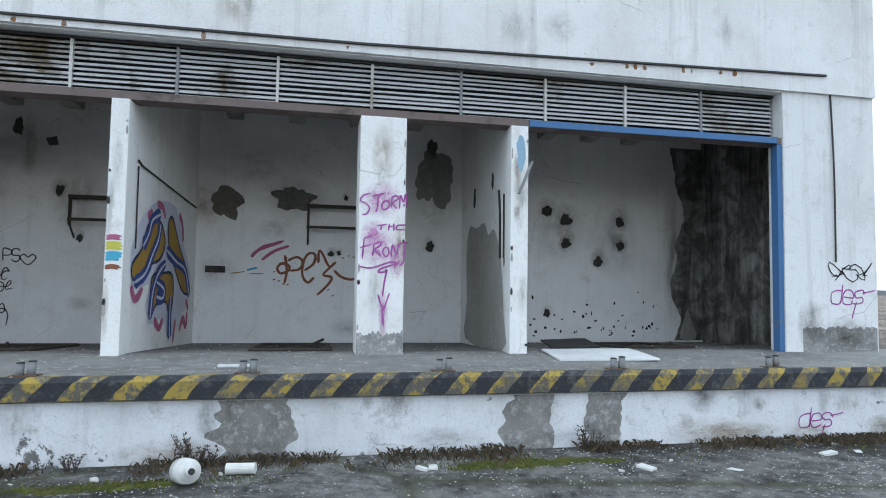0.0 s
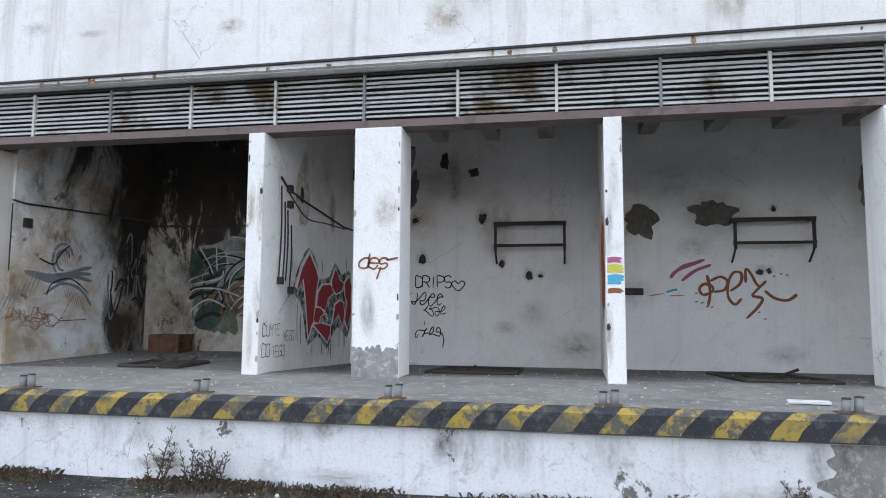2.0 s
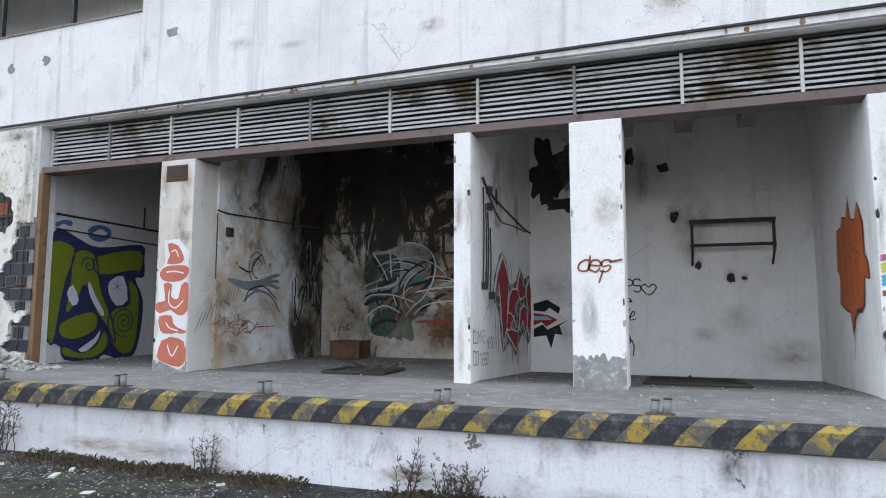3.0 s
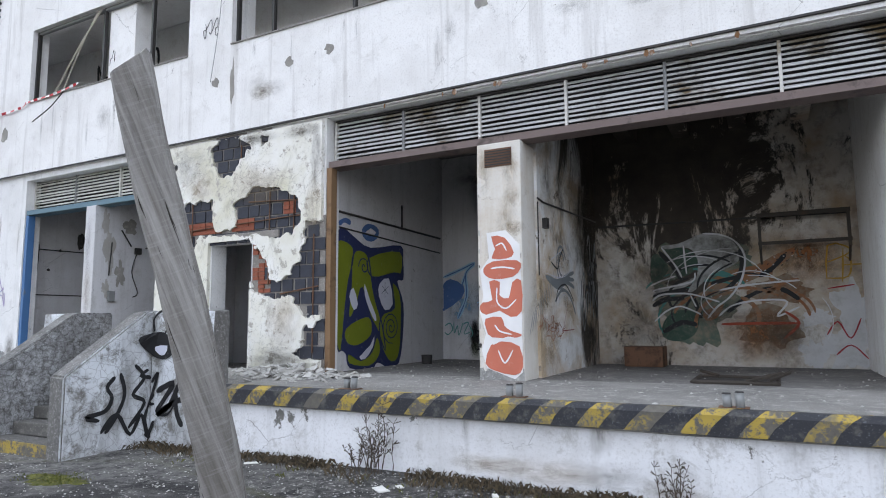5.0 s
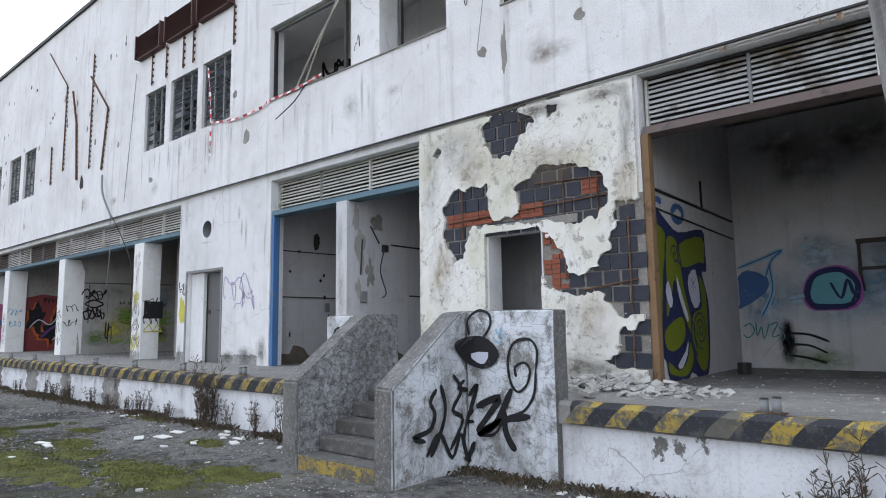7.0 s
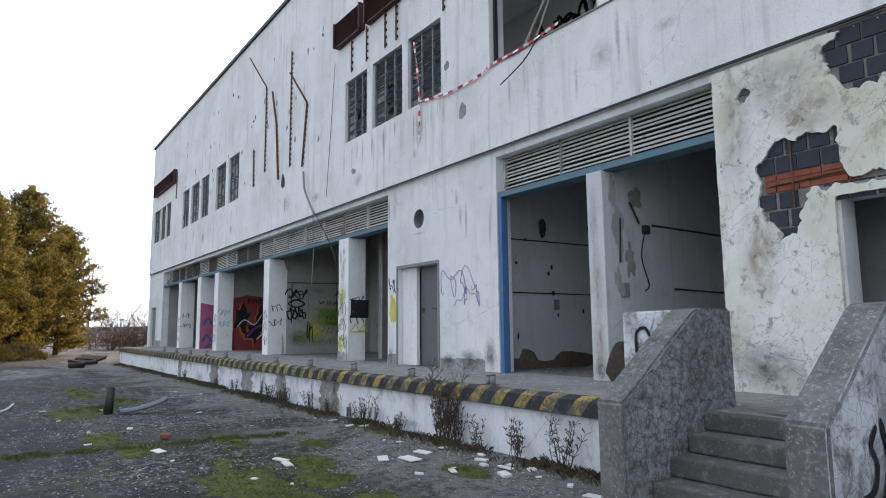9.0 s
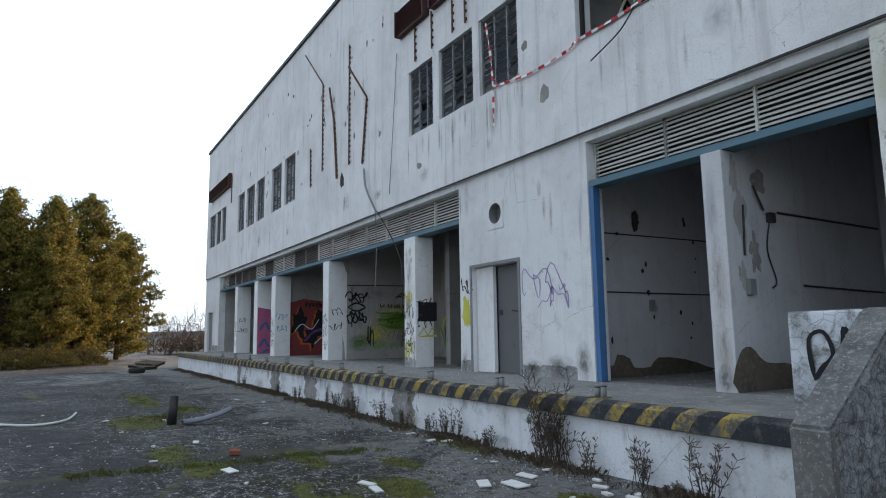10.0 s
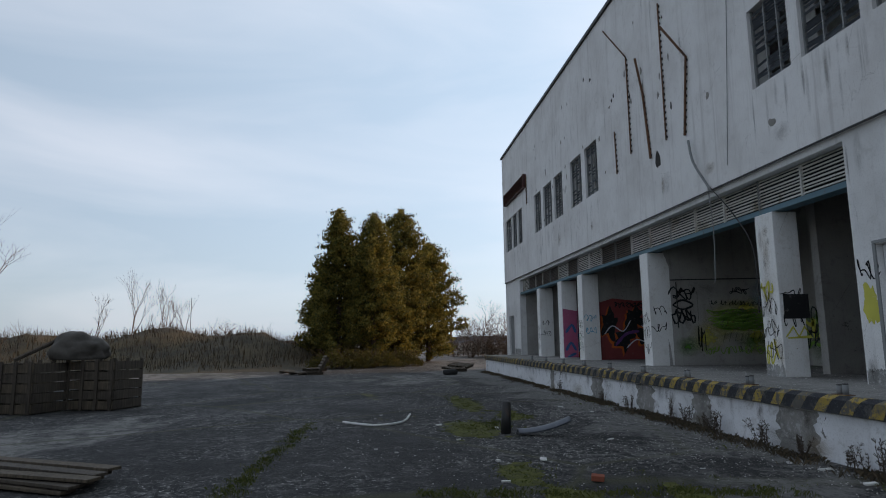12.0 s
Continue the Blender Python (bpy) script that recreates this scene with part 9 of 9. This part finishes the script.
bol = thing("bollard", "black plastic bollard torn from its base", "bollard", (-25.0, -5.25, GZ))
bm = bmesh.new()
tube(bm, (-25.0, -5.25, GZ - 0.02), (-25.02, -5.22, 0.70), 0.085, 0.075, 16)
part("tube", bm, DARKSTEEL, bol, "", True)
bm = bmesh.new()
tube(bm, (-25.02, -5.22, 0.70), (-25.02, -5.22, 0.715), 0.078, 0.05, 16)
part("cap", bm, DARKSTEEL, bol)
shell = thing("bent_shell", "curved grey plastic shell lying by the bollard", "debris", (-24.4, -4.6, GZ))
bm = bmesh.new()
rows = []
for i in range(13):
    t = i / 12
    rows.append([bm.verts.new((-24.75 + 0.2 * t + 0.2 * (k - 0.5), -5.1 + 0.8 * t, GZ + 0.03 + 0.20 * t * t + 0.05 * math.sin(k * 3.1))) for k in (0, 0.33, 0.66, 1)])
for a, b in zip(rows, rows[1:]):
    for k in range(3):
        bm.faces.new((a[k], a[k + 1], b[k + 1], b[k]))
r = bmesh.ops.extrude_face_region(bm, geom=bm.faces[:])
for v in r["geom"]:
    if isinstance(v, bmesh.types.BMVert):
        v.co.z += 0.03
bmesh.ops.recalc_face_normals(bm, faces=bm.faces)
part("shell", bm, flat("grey_blue_plastic", (0.12, 0.13, 0.15), 0.5), shell, "", True)
bm = bmesh.new()
rod(bm, smooth_line([(-26.8, -8.0, GZ + 0.03), (-26.3, -7.4, GZ + 0.02), (-26.6, -6.9, GZ + 0.03), (-27.4, -6.7, GZ + 0.08)], 8), 0.022, 6)
tagged(link("hose", bm, LITTER), "curved white hose lying on the asphalt", "hose")


def tyre(x, y, z):
    bm = bmesh.new()
    prof = [(0.20, -0.09), (0.30, -0.11), (0.34, -0.07), (0.345, 0.07), (0.30, 0.11), (0.20, 0.09)]
    n = 28
    rows = [[bm.verts.new((x + r * math.cos(2 * math.pi * i / n), y + r * math.sin(2 * math.pi * i / n), z + h)) for r, h in prof] for i in range(n)]
    for i in range(n):
        for k in range(len(prof)):
            q = (k + 1) % len(prof)
            bm.faces.new((rows[i][k], rows[(i + 1) % n][k], rows[(i + 1) % n][q], rows[i][q]))
    bmesh.ops.recalc_face_normals(bm, faces=bm.faces)
    return tagged(link("tyre", bm, flat("tyre_rubber", (0.022, 0.022, 0.022), 0.8), smooth=True), "old black tyre lying flat on the yard", "tyre")


tyre(-44.0, -3.95, GZ + 0.11)

# ---- crates, planks, tarpaulin ----


def crate(x, y, rz, w, d, h, label):
    top = thing("crate", label, "crate", (0, 0, 0), "wooden crates in the yard")
    nb = 5
    for s in range(nb):
        z0 = 0.03 + (h - 0.06) * s / nb
        for sy in (-1, 1):
            part("board", soft_box(-w / 2, w / 2, sy * d / 2 - 0.011, sy * d / 2 + 0.011, z0, z0 + (h - 0.06) / nb - 0.03 - rnd(0, 0.02), 0.004), DARKWOOD if s % 2 else GREYWOOD2, top)
        for sx in (-1, 1):
            part("board", soft_box(sx * w / 2 - 0.011, sx * w / 2 + 0.011, -d / 2 + 0.014, d / 2 - 0.014, z0, z0 + (h - 0.06) / nb - 0.03, 0.004), DARKWOOD, top)
    for sx in (-1, -0.33, 0.33, 1):
        for sy in (-1, 1):
            part("upright", soft_box(sx * (w / 2 - 0.06) - 0.04, sx * (w / 2 - 0.06) + 0.04, sy * (d / 2 + 0.03) - 0.018, sy * (d / 2 + 0.03) + 0.018, 0.0, h, 0.004), DARKWOOD, top)
    part("base", soft_box(-w / 2 + 0.014, w / 2 - 0.014, -d / 2 + 0.014, d / 2 - 0.014, 0.01, 0.05, 0.004), DARKWOOD, top)
    top.matrix_world = pose(x, y, GZ, 0, 0, rz)
    return top


GREYWOOD2 = make_oldwood("brown_crate_wood", (0.055, 0.042, 0.03), (0.13, 0.10, 0.07))
crate(-31.0, -14.0, 72, 1.3, 1.0, 1.2, "dark weathered wooden crate of boards")
crate(-30.4, -15.5, 72, 1.3, 1.0, 1.18, "dark weathered wooden crate of boards")
crate(-29.9, -17.0, 72, 1.3, 1.0, 1.16, "dark weathered wooden crate of boards")
# tarpaulin thrown over a load on the crates
bm = bmesh.new()
bmesh.ops.create_icosphere(bm, subdivisions=4, radius=1.0)
for v in bm.verts:
    k = 1 + 0.22 * noise.fractal(v.co * 1.6, 1.0, 2.0, 4)
    v.co = Vector((v.co.x * 0.5 * k, v.co.y * 0.62 * k, max(v.co.z * 0.46 * k, -0.22)))
bm.transform(pose(-30.85, -14.6, GZ + 1.40, 0, 0, 20))
tagged(link("tarpaulin", bm, flat("brown_tarpaulin", (0.075, 0.065, 0.055), 0.7, 0.4), smooth=True), "crumpled brown tarpaulin thrown over the crates", "tarpaulin")
bm = bmesh.new()
rod(bm, [(-30.75, -15.0, 1.88), (-30.35, -15.8, 1.40)], 0.05)
tagged(link("beam_piece", bm, DARKWOOD), "short dark beam leaning on the crates", "beam")
for n in range(9):
    x, y = -22.4 + rnd(-0.1, 0.1), -11.7
    lay, col = n // 3, n % 3
    bm = soft_box(-1.15, 1.0, -0.09, 0.09, 0, 0.035, 0.005, pose(-22.3 + 0.32 * (col - 1), -11.4 + 0.1 * lay, GZ + 0.02 + 0.05 * lay, 0, 0, 62 + rnd(-7, 7)), 0.004, 2)
    tagged(link("plank", bm, DARKWOOD if n % 2 else GREYWOOD2), "weathered plank in a low stack on the asphalt", "plank", "planks in a stack")


def pallet(x, y, z, rx, ry, rz, label):
    top = thing("pallet", label, "pallet", (0, 0, 0), "wooden pallets")
    for k in range(6):
        yy = -0.4 + 0.8 * k / 5 - 0.05
        part("board", soft_box(-0.6, 0.6, yy, yy + 0.1, 0.12, 0.142, 0.003), GREYWOOD2, top)
    for k in range(3):
        xx = -0.56 + 0.5 * k
        part("bearer", soft_box(xx, xx + 0.1, -0.4, 0.4, 0.022, 0.118, 0.003), DARKWOOD, top)
        part("foot_board", soft_box(xx, xx + 0.1, -0.4, 0.4, 0.0, 0.02, 0.003), DARKWOOD, top)
    top.matrix_world = pose(x, y, z, rx, ry, rz)


pallet(-46.0, -10.4, GZ + 0.01, 0, 0, 15, "old wooden pallet lying in a heap")
pallet(-46.1, -10.35, GZ + 0.17, 0, 0, 28, "old wooden pallet lying in a heap")
pallet(-46.0, -9.9, GZ + 0.45, 62, 0, 12, "old wooden pallet leaning on a heap")
pallet(-45.8, -11.3, GZ + 0.04, 0, 6, 70, "old wooden pallet lying in a heap")
pallet(-47.0, -3.4, GZ + 0.06, 0, 5, 30, "broken pallet by the end of the dock")
pallet(-47.4, -3.0, GZ + 0.2, 8, 4, 55, "broken pallet by the end of the dock")

# ---- trees and bushes ----
BARK = flat("pine_bark", (0.085, 0.055, 0.04), 0.9, 0.5, 12)


def make_needles(name, a, b):
    m = Mat(name, 0.75)
    col = m.mix(m.island(), a, b)
    col = m.mix(m.mul(m.noise(0.7, 4), 0.5), col, tuple(c * 0.5 for c in a))
    thin = m.n.new("ShaderNodeBsdfTranslucent")
    both = m.n.new("ShaderNodeMixShader")
    both.inputs["Fac"].default_value = 0.4
    m.l.new(col, thin.inputs["Color"])
    m.l.new(m.b.outputs["BSDF"], both.inputs[1])
    m.l.new(thin.outputs["BSDF"], both.inputs[2])
    m.l.new(both.outputs["Shader"], m.n["Material Output"].inputs["Surface"])
    return m.done(col)


# the gold end of the mix is low sunlight put into needle colour
NEEDLES = make_needles("gold_lit_pine_needles", (0.050, 0.066, 0.018), (0.36, 0.27, 0.055))


def needle_mesh(points, seed, size):
    rr = np.random.RandomState(seed)
    P = np.repeat(np.array(points), 12, axis=0)
    n = len(P)
    P = P + rr.normal(0, size * 0.75, (n, 3)) * np.array((1, 1, 0.7))
    D = rr.normal(0, 1, (n, 3)) + np.array((0, 0, 0.5))
    D /= np.linalg.norm(D, axis=1)[:, None]
    S = np.cross(D, rr.normal(0, 1, (n, 3)))
    S /= np.linalg.norm(S, axis=1)[:, None] + 1e-9
    L = size * rr.uniform(0.5, 1.1, (n, 1))
    W = L * 0.33
    V = np.stack([P - S * W, P + S * W, P + D * L], axis=1).reshape(-1, 3)
    me = bpy.data.meshes.new("crown")
    me.from_pydata(V.tolist(), [], np.arange(3 * n).reshape(-1, 3).tolist())
    me.materials.append(NEEDLES)
    return me


def conifer(x, y, h, r, seed, label, bare=0.08):
    rr = random.Random(seed)
    top = thing("conifer", label, "tree", (x, y, GZ), "conifers beyond the hall")
    lean = Vector((rr.uniform(-0.02, 0.02), rr.uniform(-0.02, 0.02), 1))
    bm = bmesh.new()
    n = 8
    for i in range(n):
        a, b = Vector((x, y, GZ)) + lean * h * i / n * 0.97, Vector((x, y, GZ)) + lean * h * (i + 1) / n * 0.97
        tube(bm, a, b, 0.17 * (1 - i / n) + 0.02, 0.17 * (1 - (i + 1) / n) + 0.02, 8)
    pts = []
    for k in range(120):
        t = bare + (1 - bare) * (k / 120) ** 0.85
        shape = min(1.0, 1.28 * (1 - t) ** 0.58 + 0.05) * (0.72 + 0.28 * math.sin(min(1, t * 3.2 + 0.4) * 1.57))
        ln = r * 1.0 * shape * rr.uniform(0.62, 1.18)
        a = k * 2.399 + rr.uniform(-0.4, 0.4)
        base = Vector((x, y, GZ)) + lean * h * t * 0.96
        up = 0.10 + 0.5 * t
        tip = base + Vector((math.cos(a) * ln, math.sin(a) * ln, ln * up + rr.uniform(-0.1, 0.1)))
        tube(bm, base, tip, 0.035 * (1 - t) + 0.008, 0.006, 5)
        m = max(3, int(ln / 0.12))
        for j in range(m):
            s = 0.25 + 0.78 * (j + rr.random()) / m
            p = base.lerp(tip, s)
            for q in range(2):
                pts.append(tuple(p + Vector((rr.gauss(0, 0.11), rr.gauss(0, 0.11), rr.gauss(0.04, 0.08))) * (0.5 + s * 0.6)))
    for j in range(24):
        pts.append(tuple(Vector((x, y, GZ)) + lean * h * rr.uniform(0.93, 1.0) + Vector((rr.gauss(0, 0.1), rr.gauss(0, 0.1), 0))))
    part("trunk", bm, BARK, top)
    crown = new("crown", needle_mesh(pts, seed, 0.19))
    crown.parent = top
    crown.matrix_parent_inverse = top.matrix_world.inverted()


def seen_from_end(px, d):
    """A place d metres out along the last line of sight, px across."""
    k = (px - 784) / 1117
    return -14.4 - 0.994 * d + 0.107 * d * k, -7.39 + 0.107 * d + 0.994 * d * k


for n, (px, d, h, r) in enumerate(((600, 43, 10.6, 2.0), (660, 42, 10.1, 1.9), (712, 47, 11.4, 2.7), (570, 46, 7.0, 1.6), (640, 47, 9.0, 2.0), (755, 50, 9.3, 2.6), (690, 45, 7.0, 2.0))):
    x, y = seen_from_end(px, d)
    conifer(x, y, h, r, 50 + n, "tall dark green pine lit golden from one side", 0.1 if n < 3 else 0.03)


def bush(px, d, w, h, seed, label, mt, n=420, size=0.12):
    x, y = seen_from_end(px, d)
    rr = random.Random(seed)
    top = thing("bush", label, "bush", (x, y, GZ), "bushes")
    bm = bmesh.new()
    pts = []
    for k in range(26):
        a = rr.uniform(0, 6.28)
        e = Vector((x + math.cos(a) * w * rr.uniform(0.2, 1), y + math.sin(a) * w * rr.uniform(0.2, 1), GZ + h * rr.uniform(0.5, 1)))
        tube(bm, (x + 0.2 * math.cos(a), y + 0.2 * math.sin(a), GZ - 0.02), e, 0.02, 0.006, 5)
    for k in range(n):
        a, q = rr.uniform(0, 6.28), math.sqrt(rr.random())
        top_h = h * (1 - 0.75 * q * q) * (0.8 + 0.4 * noise.noise(Vector((a * 1.5, q * 2, seed))))
        pts.append((x + math.cos(a) * w * q, y + math.sin(a) * w * q, GZ + top_h * rr.uniform(0.25, 1)))
    part("stem", bm, BARK, top)
    me = needle_mesh(pts, seed, size)
    me.materials[0] = mt
    ob = new("leaves", me)
    ob.parent = top
    ob.matrix_parent_inverse = top.matrix_world.inverted()


JUNIPER = make_needles("juniper_needles", (0.05, 0.05, 0.012), (0.13, 0.10, 0.02))
bush(600, 38, 1.9, 1.5, 70, "spreading low juniper bush with golden green tips", JUNIPER)
bush(655, 39, 1.9, 1.4, 71, "spreading low juniper bush with golden green tips", JUNIPER)
bush(705, 41, 1.5, 1.2, 72, "spreading low juniper bush with golden green tips", JUNIPER)

BARE = flat("bare_branches", (0.15, 0.105, 0.08), 0.9, 0.4)


def bare_tree(x, y, h, seed, label, spread=0.5, depth=5, r0=0.05, name="bare_tree", base=GZ):
    rr = random.Random(seed)
    bm = bmesh.new()

    def grow(p, d, ln, r, lev):
        q = p + d * ln
        tube(bm, p, q, r, r * 0.62, 5 if lev > 2 else 3)
        if lev == 0:
            return
        for k in range(3 if rr.random() < 0.6 else 2):
            dd = (d + Vector((rr.gauss(0, spread), rr.gauss(0, spread), rr.gauss(0.12, spread * 0.5)))).normalized()
            grow(q if k else p.lerp(q, rr.uniform(0.5, 1.0)), dd, ln * rr.uniform(0.62, 0.88), r * 0.58, lev - 1)
    grow(Vector((x, y, base - 0.1)), Vector((rr.gauss(0, 0.06), rr.gauss(0, 0.06), 1)).normalized(), h * 0.36, r0 * 1.9, depth)
    return tagged(link(name, bm, BARE), label, "tree" if name == "bare_tree" else "shrub", "bare trees and shrubs")


# weedy bank beyond the yard
def bank_z(x, y):
    k = math.exp(-((x + 63) / 7.0) ** 2) * (1 / (1 + math.exp((y + 12.5) / 1.2)))
    return GZ + 2.7 * k * (0.8 + 0.5 * noise.fractal(Vector((x * 0.16, y * 0.16, 1)), 1.0, 2.0, 4)) - 0.05


bm = bmesh.new()
xs = [-90 + 0.9 * i for i in range(50)]
ys = [-75 + 0.9 * i for i in range(74)]
g = [[bm.verts.new((x, y, bank_z(x, y))) for y in ys] for x in xs]
for i in range(len(xs) - 1):
    for j in range(len(ys) - 1):
        bm.faces.new((g[i][j], g[i + 1][j], g[i + 1][j + 1], g[i][j + 1]))
mb = Mat("dry_earth", 0.95)
col = mb.mix(mb.cut(mb.noise(0.6, 7, 0.7), 0.4, 0.65), (0.045, 0.036, 0.026), (0.10, 0.075, 0.042))
structure("bank", bm, mb.done(mb.mix(mb.cut(mb.noise(6, 5), 0.5, 0.7), col, (0.06, 0.055, 0.03)), mb.noise(5, 6), 0.8, 0.1), "low overgrown earth bank beyond the yard", "bank", True)
rr = random.Random(5)
vs, fs = [], []
for k in range(26000):
    x, y = rr.uniform(-82, -50), rr.uniform(-60, -10.5)
    z = bank_z(x, y)
    if z < GZ + 0.12 and rr.random() < 0.93:
        continue
    h, a = rr.uniform(0.2, 0.75), rr.uniform(0, 6.28)
    w = 0.02
    i = len(vs)
    vs += [(x - w * math.sin(a), y + w * math.cos(a), z - 0.02), (x + w * math.sin(a), y - w * math.cos(a), z - 0.02), (x + h * 0.4 * math.cos(a), y + h * 0.4 * math.sin(a), z + h)]
    fs.append((i, i + 1, i + 2))
me = bpy.data.meshes.new("tall_grass")
me.from_pydata(vs, [], fs)
me.materials.append(make_grass("bank_grass", (0.085, 0.055, 0.028), (0.032, 0.024, 0.015)))
tagged(new("tall_grass", me), "tall dry grass on the bank", "grass", kind="stuff")
for n, (px, d, h) in enumerate(((170, 60, 5.5), (235, 62, 7.0), (300, 60, 6.2), (265, 66, 5.0), (370, 62, 3.5), (400, 58, 3.2), (440, 60, 3.4), (345, 56, 2.6), (470, 60, 2.6), (500, 64, 2.4), (420, 66, 3.0), (330, 66, 6.0))):
    x, y = seen_from_end(px, d)
    bare_tree(x, y, h, 200 + n, "slender bare winter tree on the bank" if h > 4 else "leafless twiggy shrub on the bank", 0.30 if h > 4 else 0.5, 5, 0.045 if h > 4 else 0.03, "bare_tree" if h > 4 else "bare_shrub", max(GZ, bank_z(x, y)))
x, y = seen_from_end(-20, 46)
bare_tree(x, y, 9.0, 230, "pale bare birch with fine hanging twigs", 0.42, 6, 0.09)
x, y = seen_from_end(800, 66)
bare_tree(x, y, 7.5, 231, "bare winter tree behind the hall", 0.35, 6, 0.07)
conifer(17.0, 11.0, 6.5, 2.0, 58, "dark green tree beyond the end of the hall", 0.03)
for n in range(15):
    x, y = seen_from_end(800 + 8.5 * n, 62 + 3 * (n % 4))
    bare_tree(x, y, rnd(3.0, 5.2), 240 + n, "leafless brown shrub behind the hall", 0.42, 5, 0.04, "bare_shrub")
for n in range(10):
    x, y = seen_from_end(-160 + 34 * n, 70 + 4 * (n % 3))
    bare_tree(x, y, rnd(3.0, 4.6), 270 + n, "leafless brown shrub on the bank", 0.42, 5, 0.04, "bare_shrub", max(GZ, bank_z(x, y)))
x, y = seen_from_end(338, 64)
bm = bmesh.new()
tube(bm, (x, y, GZ), (x, y, 6.4), 0.05, 0.03, 8)
tagged(link("pole", bm, GREYSTEEL), "thin grey pole beyond the yard", "pole")
x, y = seen_from_end(38, 44)
bush(38, 44, 1.3, 2.5, 75, "bush with yellow leaves catching the sun", make_needles("yellow_leaves", (0.45, 0.27, 0.03), (0.60, 0.42, 0.06)), 200, 0.12)

THICKET = make_needles("brown_thicket", (0.055, 0.04, 0.03), (0.12, 0.085, 0.06))
for n, (px, d, w, h) in enumerate(((830, 60, 2.6, 3.2), (865, 62, 2.8, 3.6), (895, 60, 2.6, 3.4), (930, 64, 3.0, 3.4), (360, 53, 2.0, 3.0), (400, 55, 2.4, 3.4), (440, 54, 2.2, 3.2), (480, 56, 2.2, 2.6), (515, 57, 2.2, 2.4), (330, 56, 2.0, 2.6), (200, 57, 2.6, 2.4), (120, 56, 2.6, 2.6), (60, 58, 2.6, 2.8), (0, 58, 3.0, 2.8), (270, 58, 2.2, 2.2), (540, 58, 2.0, 2.2))):
    bush(px, d, w, h, 400 + n, "dense leafless brown thicket beyond the yard", THICKET, 330, 0.13)

# far fields and low hills
bm = bmesh.new()
n = 90
prev = None
for i in range(n + 1):
    a = 2 * math.pi * i / n
    h = 5 + 3 * noise.noise(Vector((math.cos(a) * 3, math.sin(a) * 3, 0.5)))
    p = (bm.verts.new((650 * math.cos(a), 650 * math.sin(a), -2)), bm.verts.new((650 * math.cos(a), 650 * math.sin(a), h)))
    if prev:
        bm.faces.new((prev[0], p[0], p[1], prev[1]))
    prev = p
structure("backdrop", bm, flat("far_hills", (0.20, 0.19, 0.20), 1.0, 0.15, 0.05), "hazy low hills along the horizon", "backdrop")
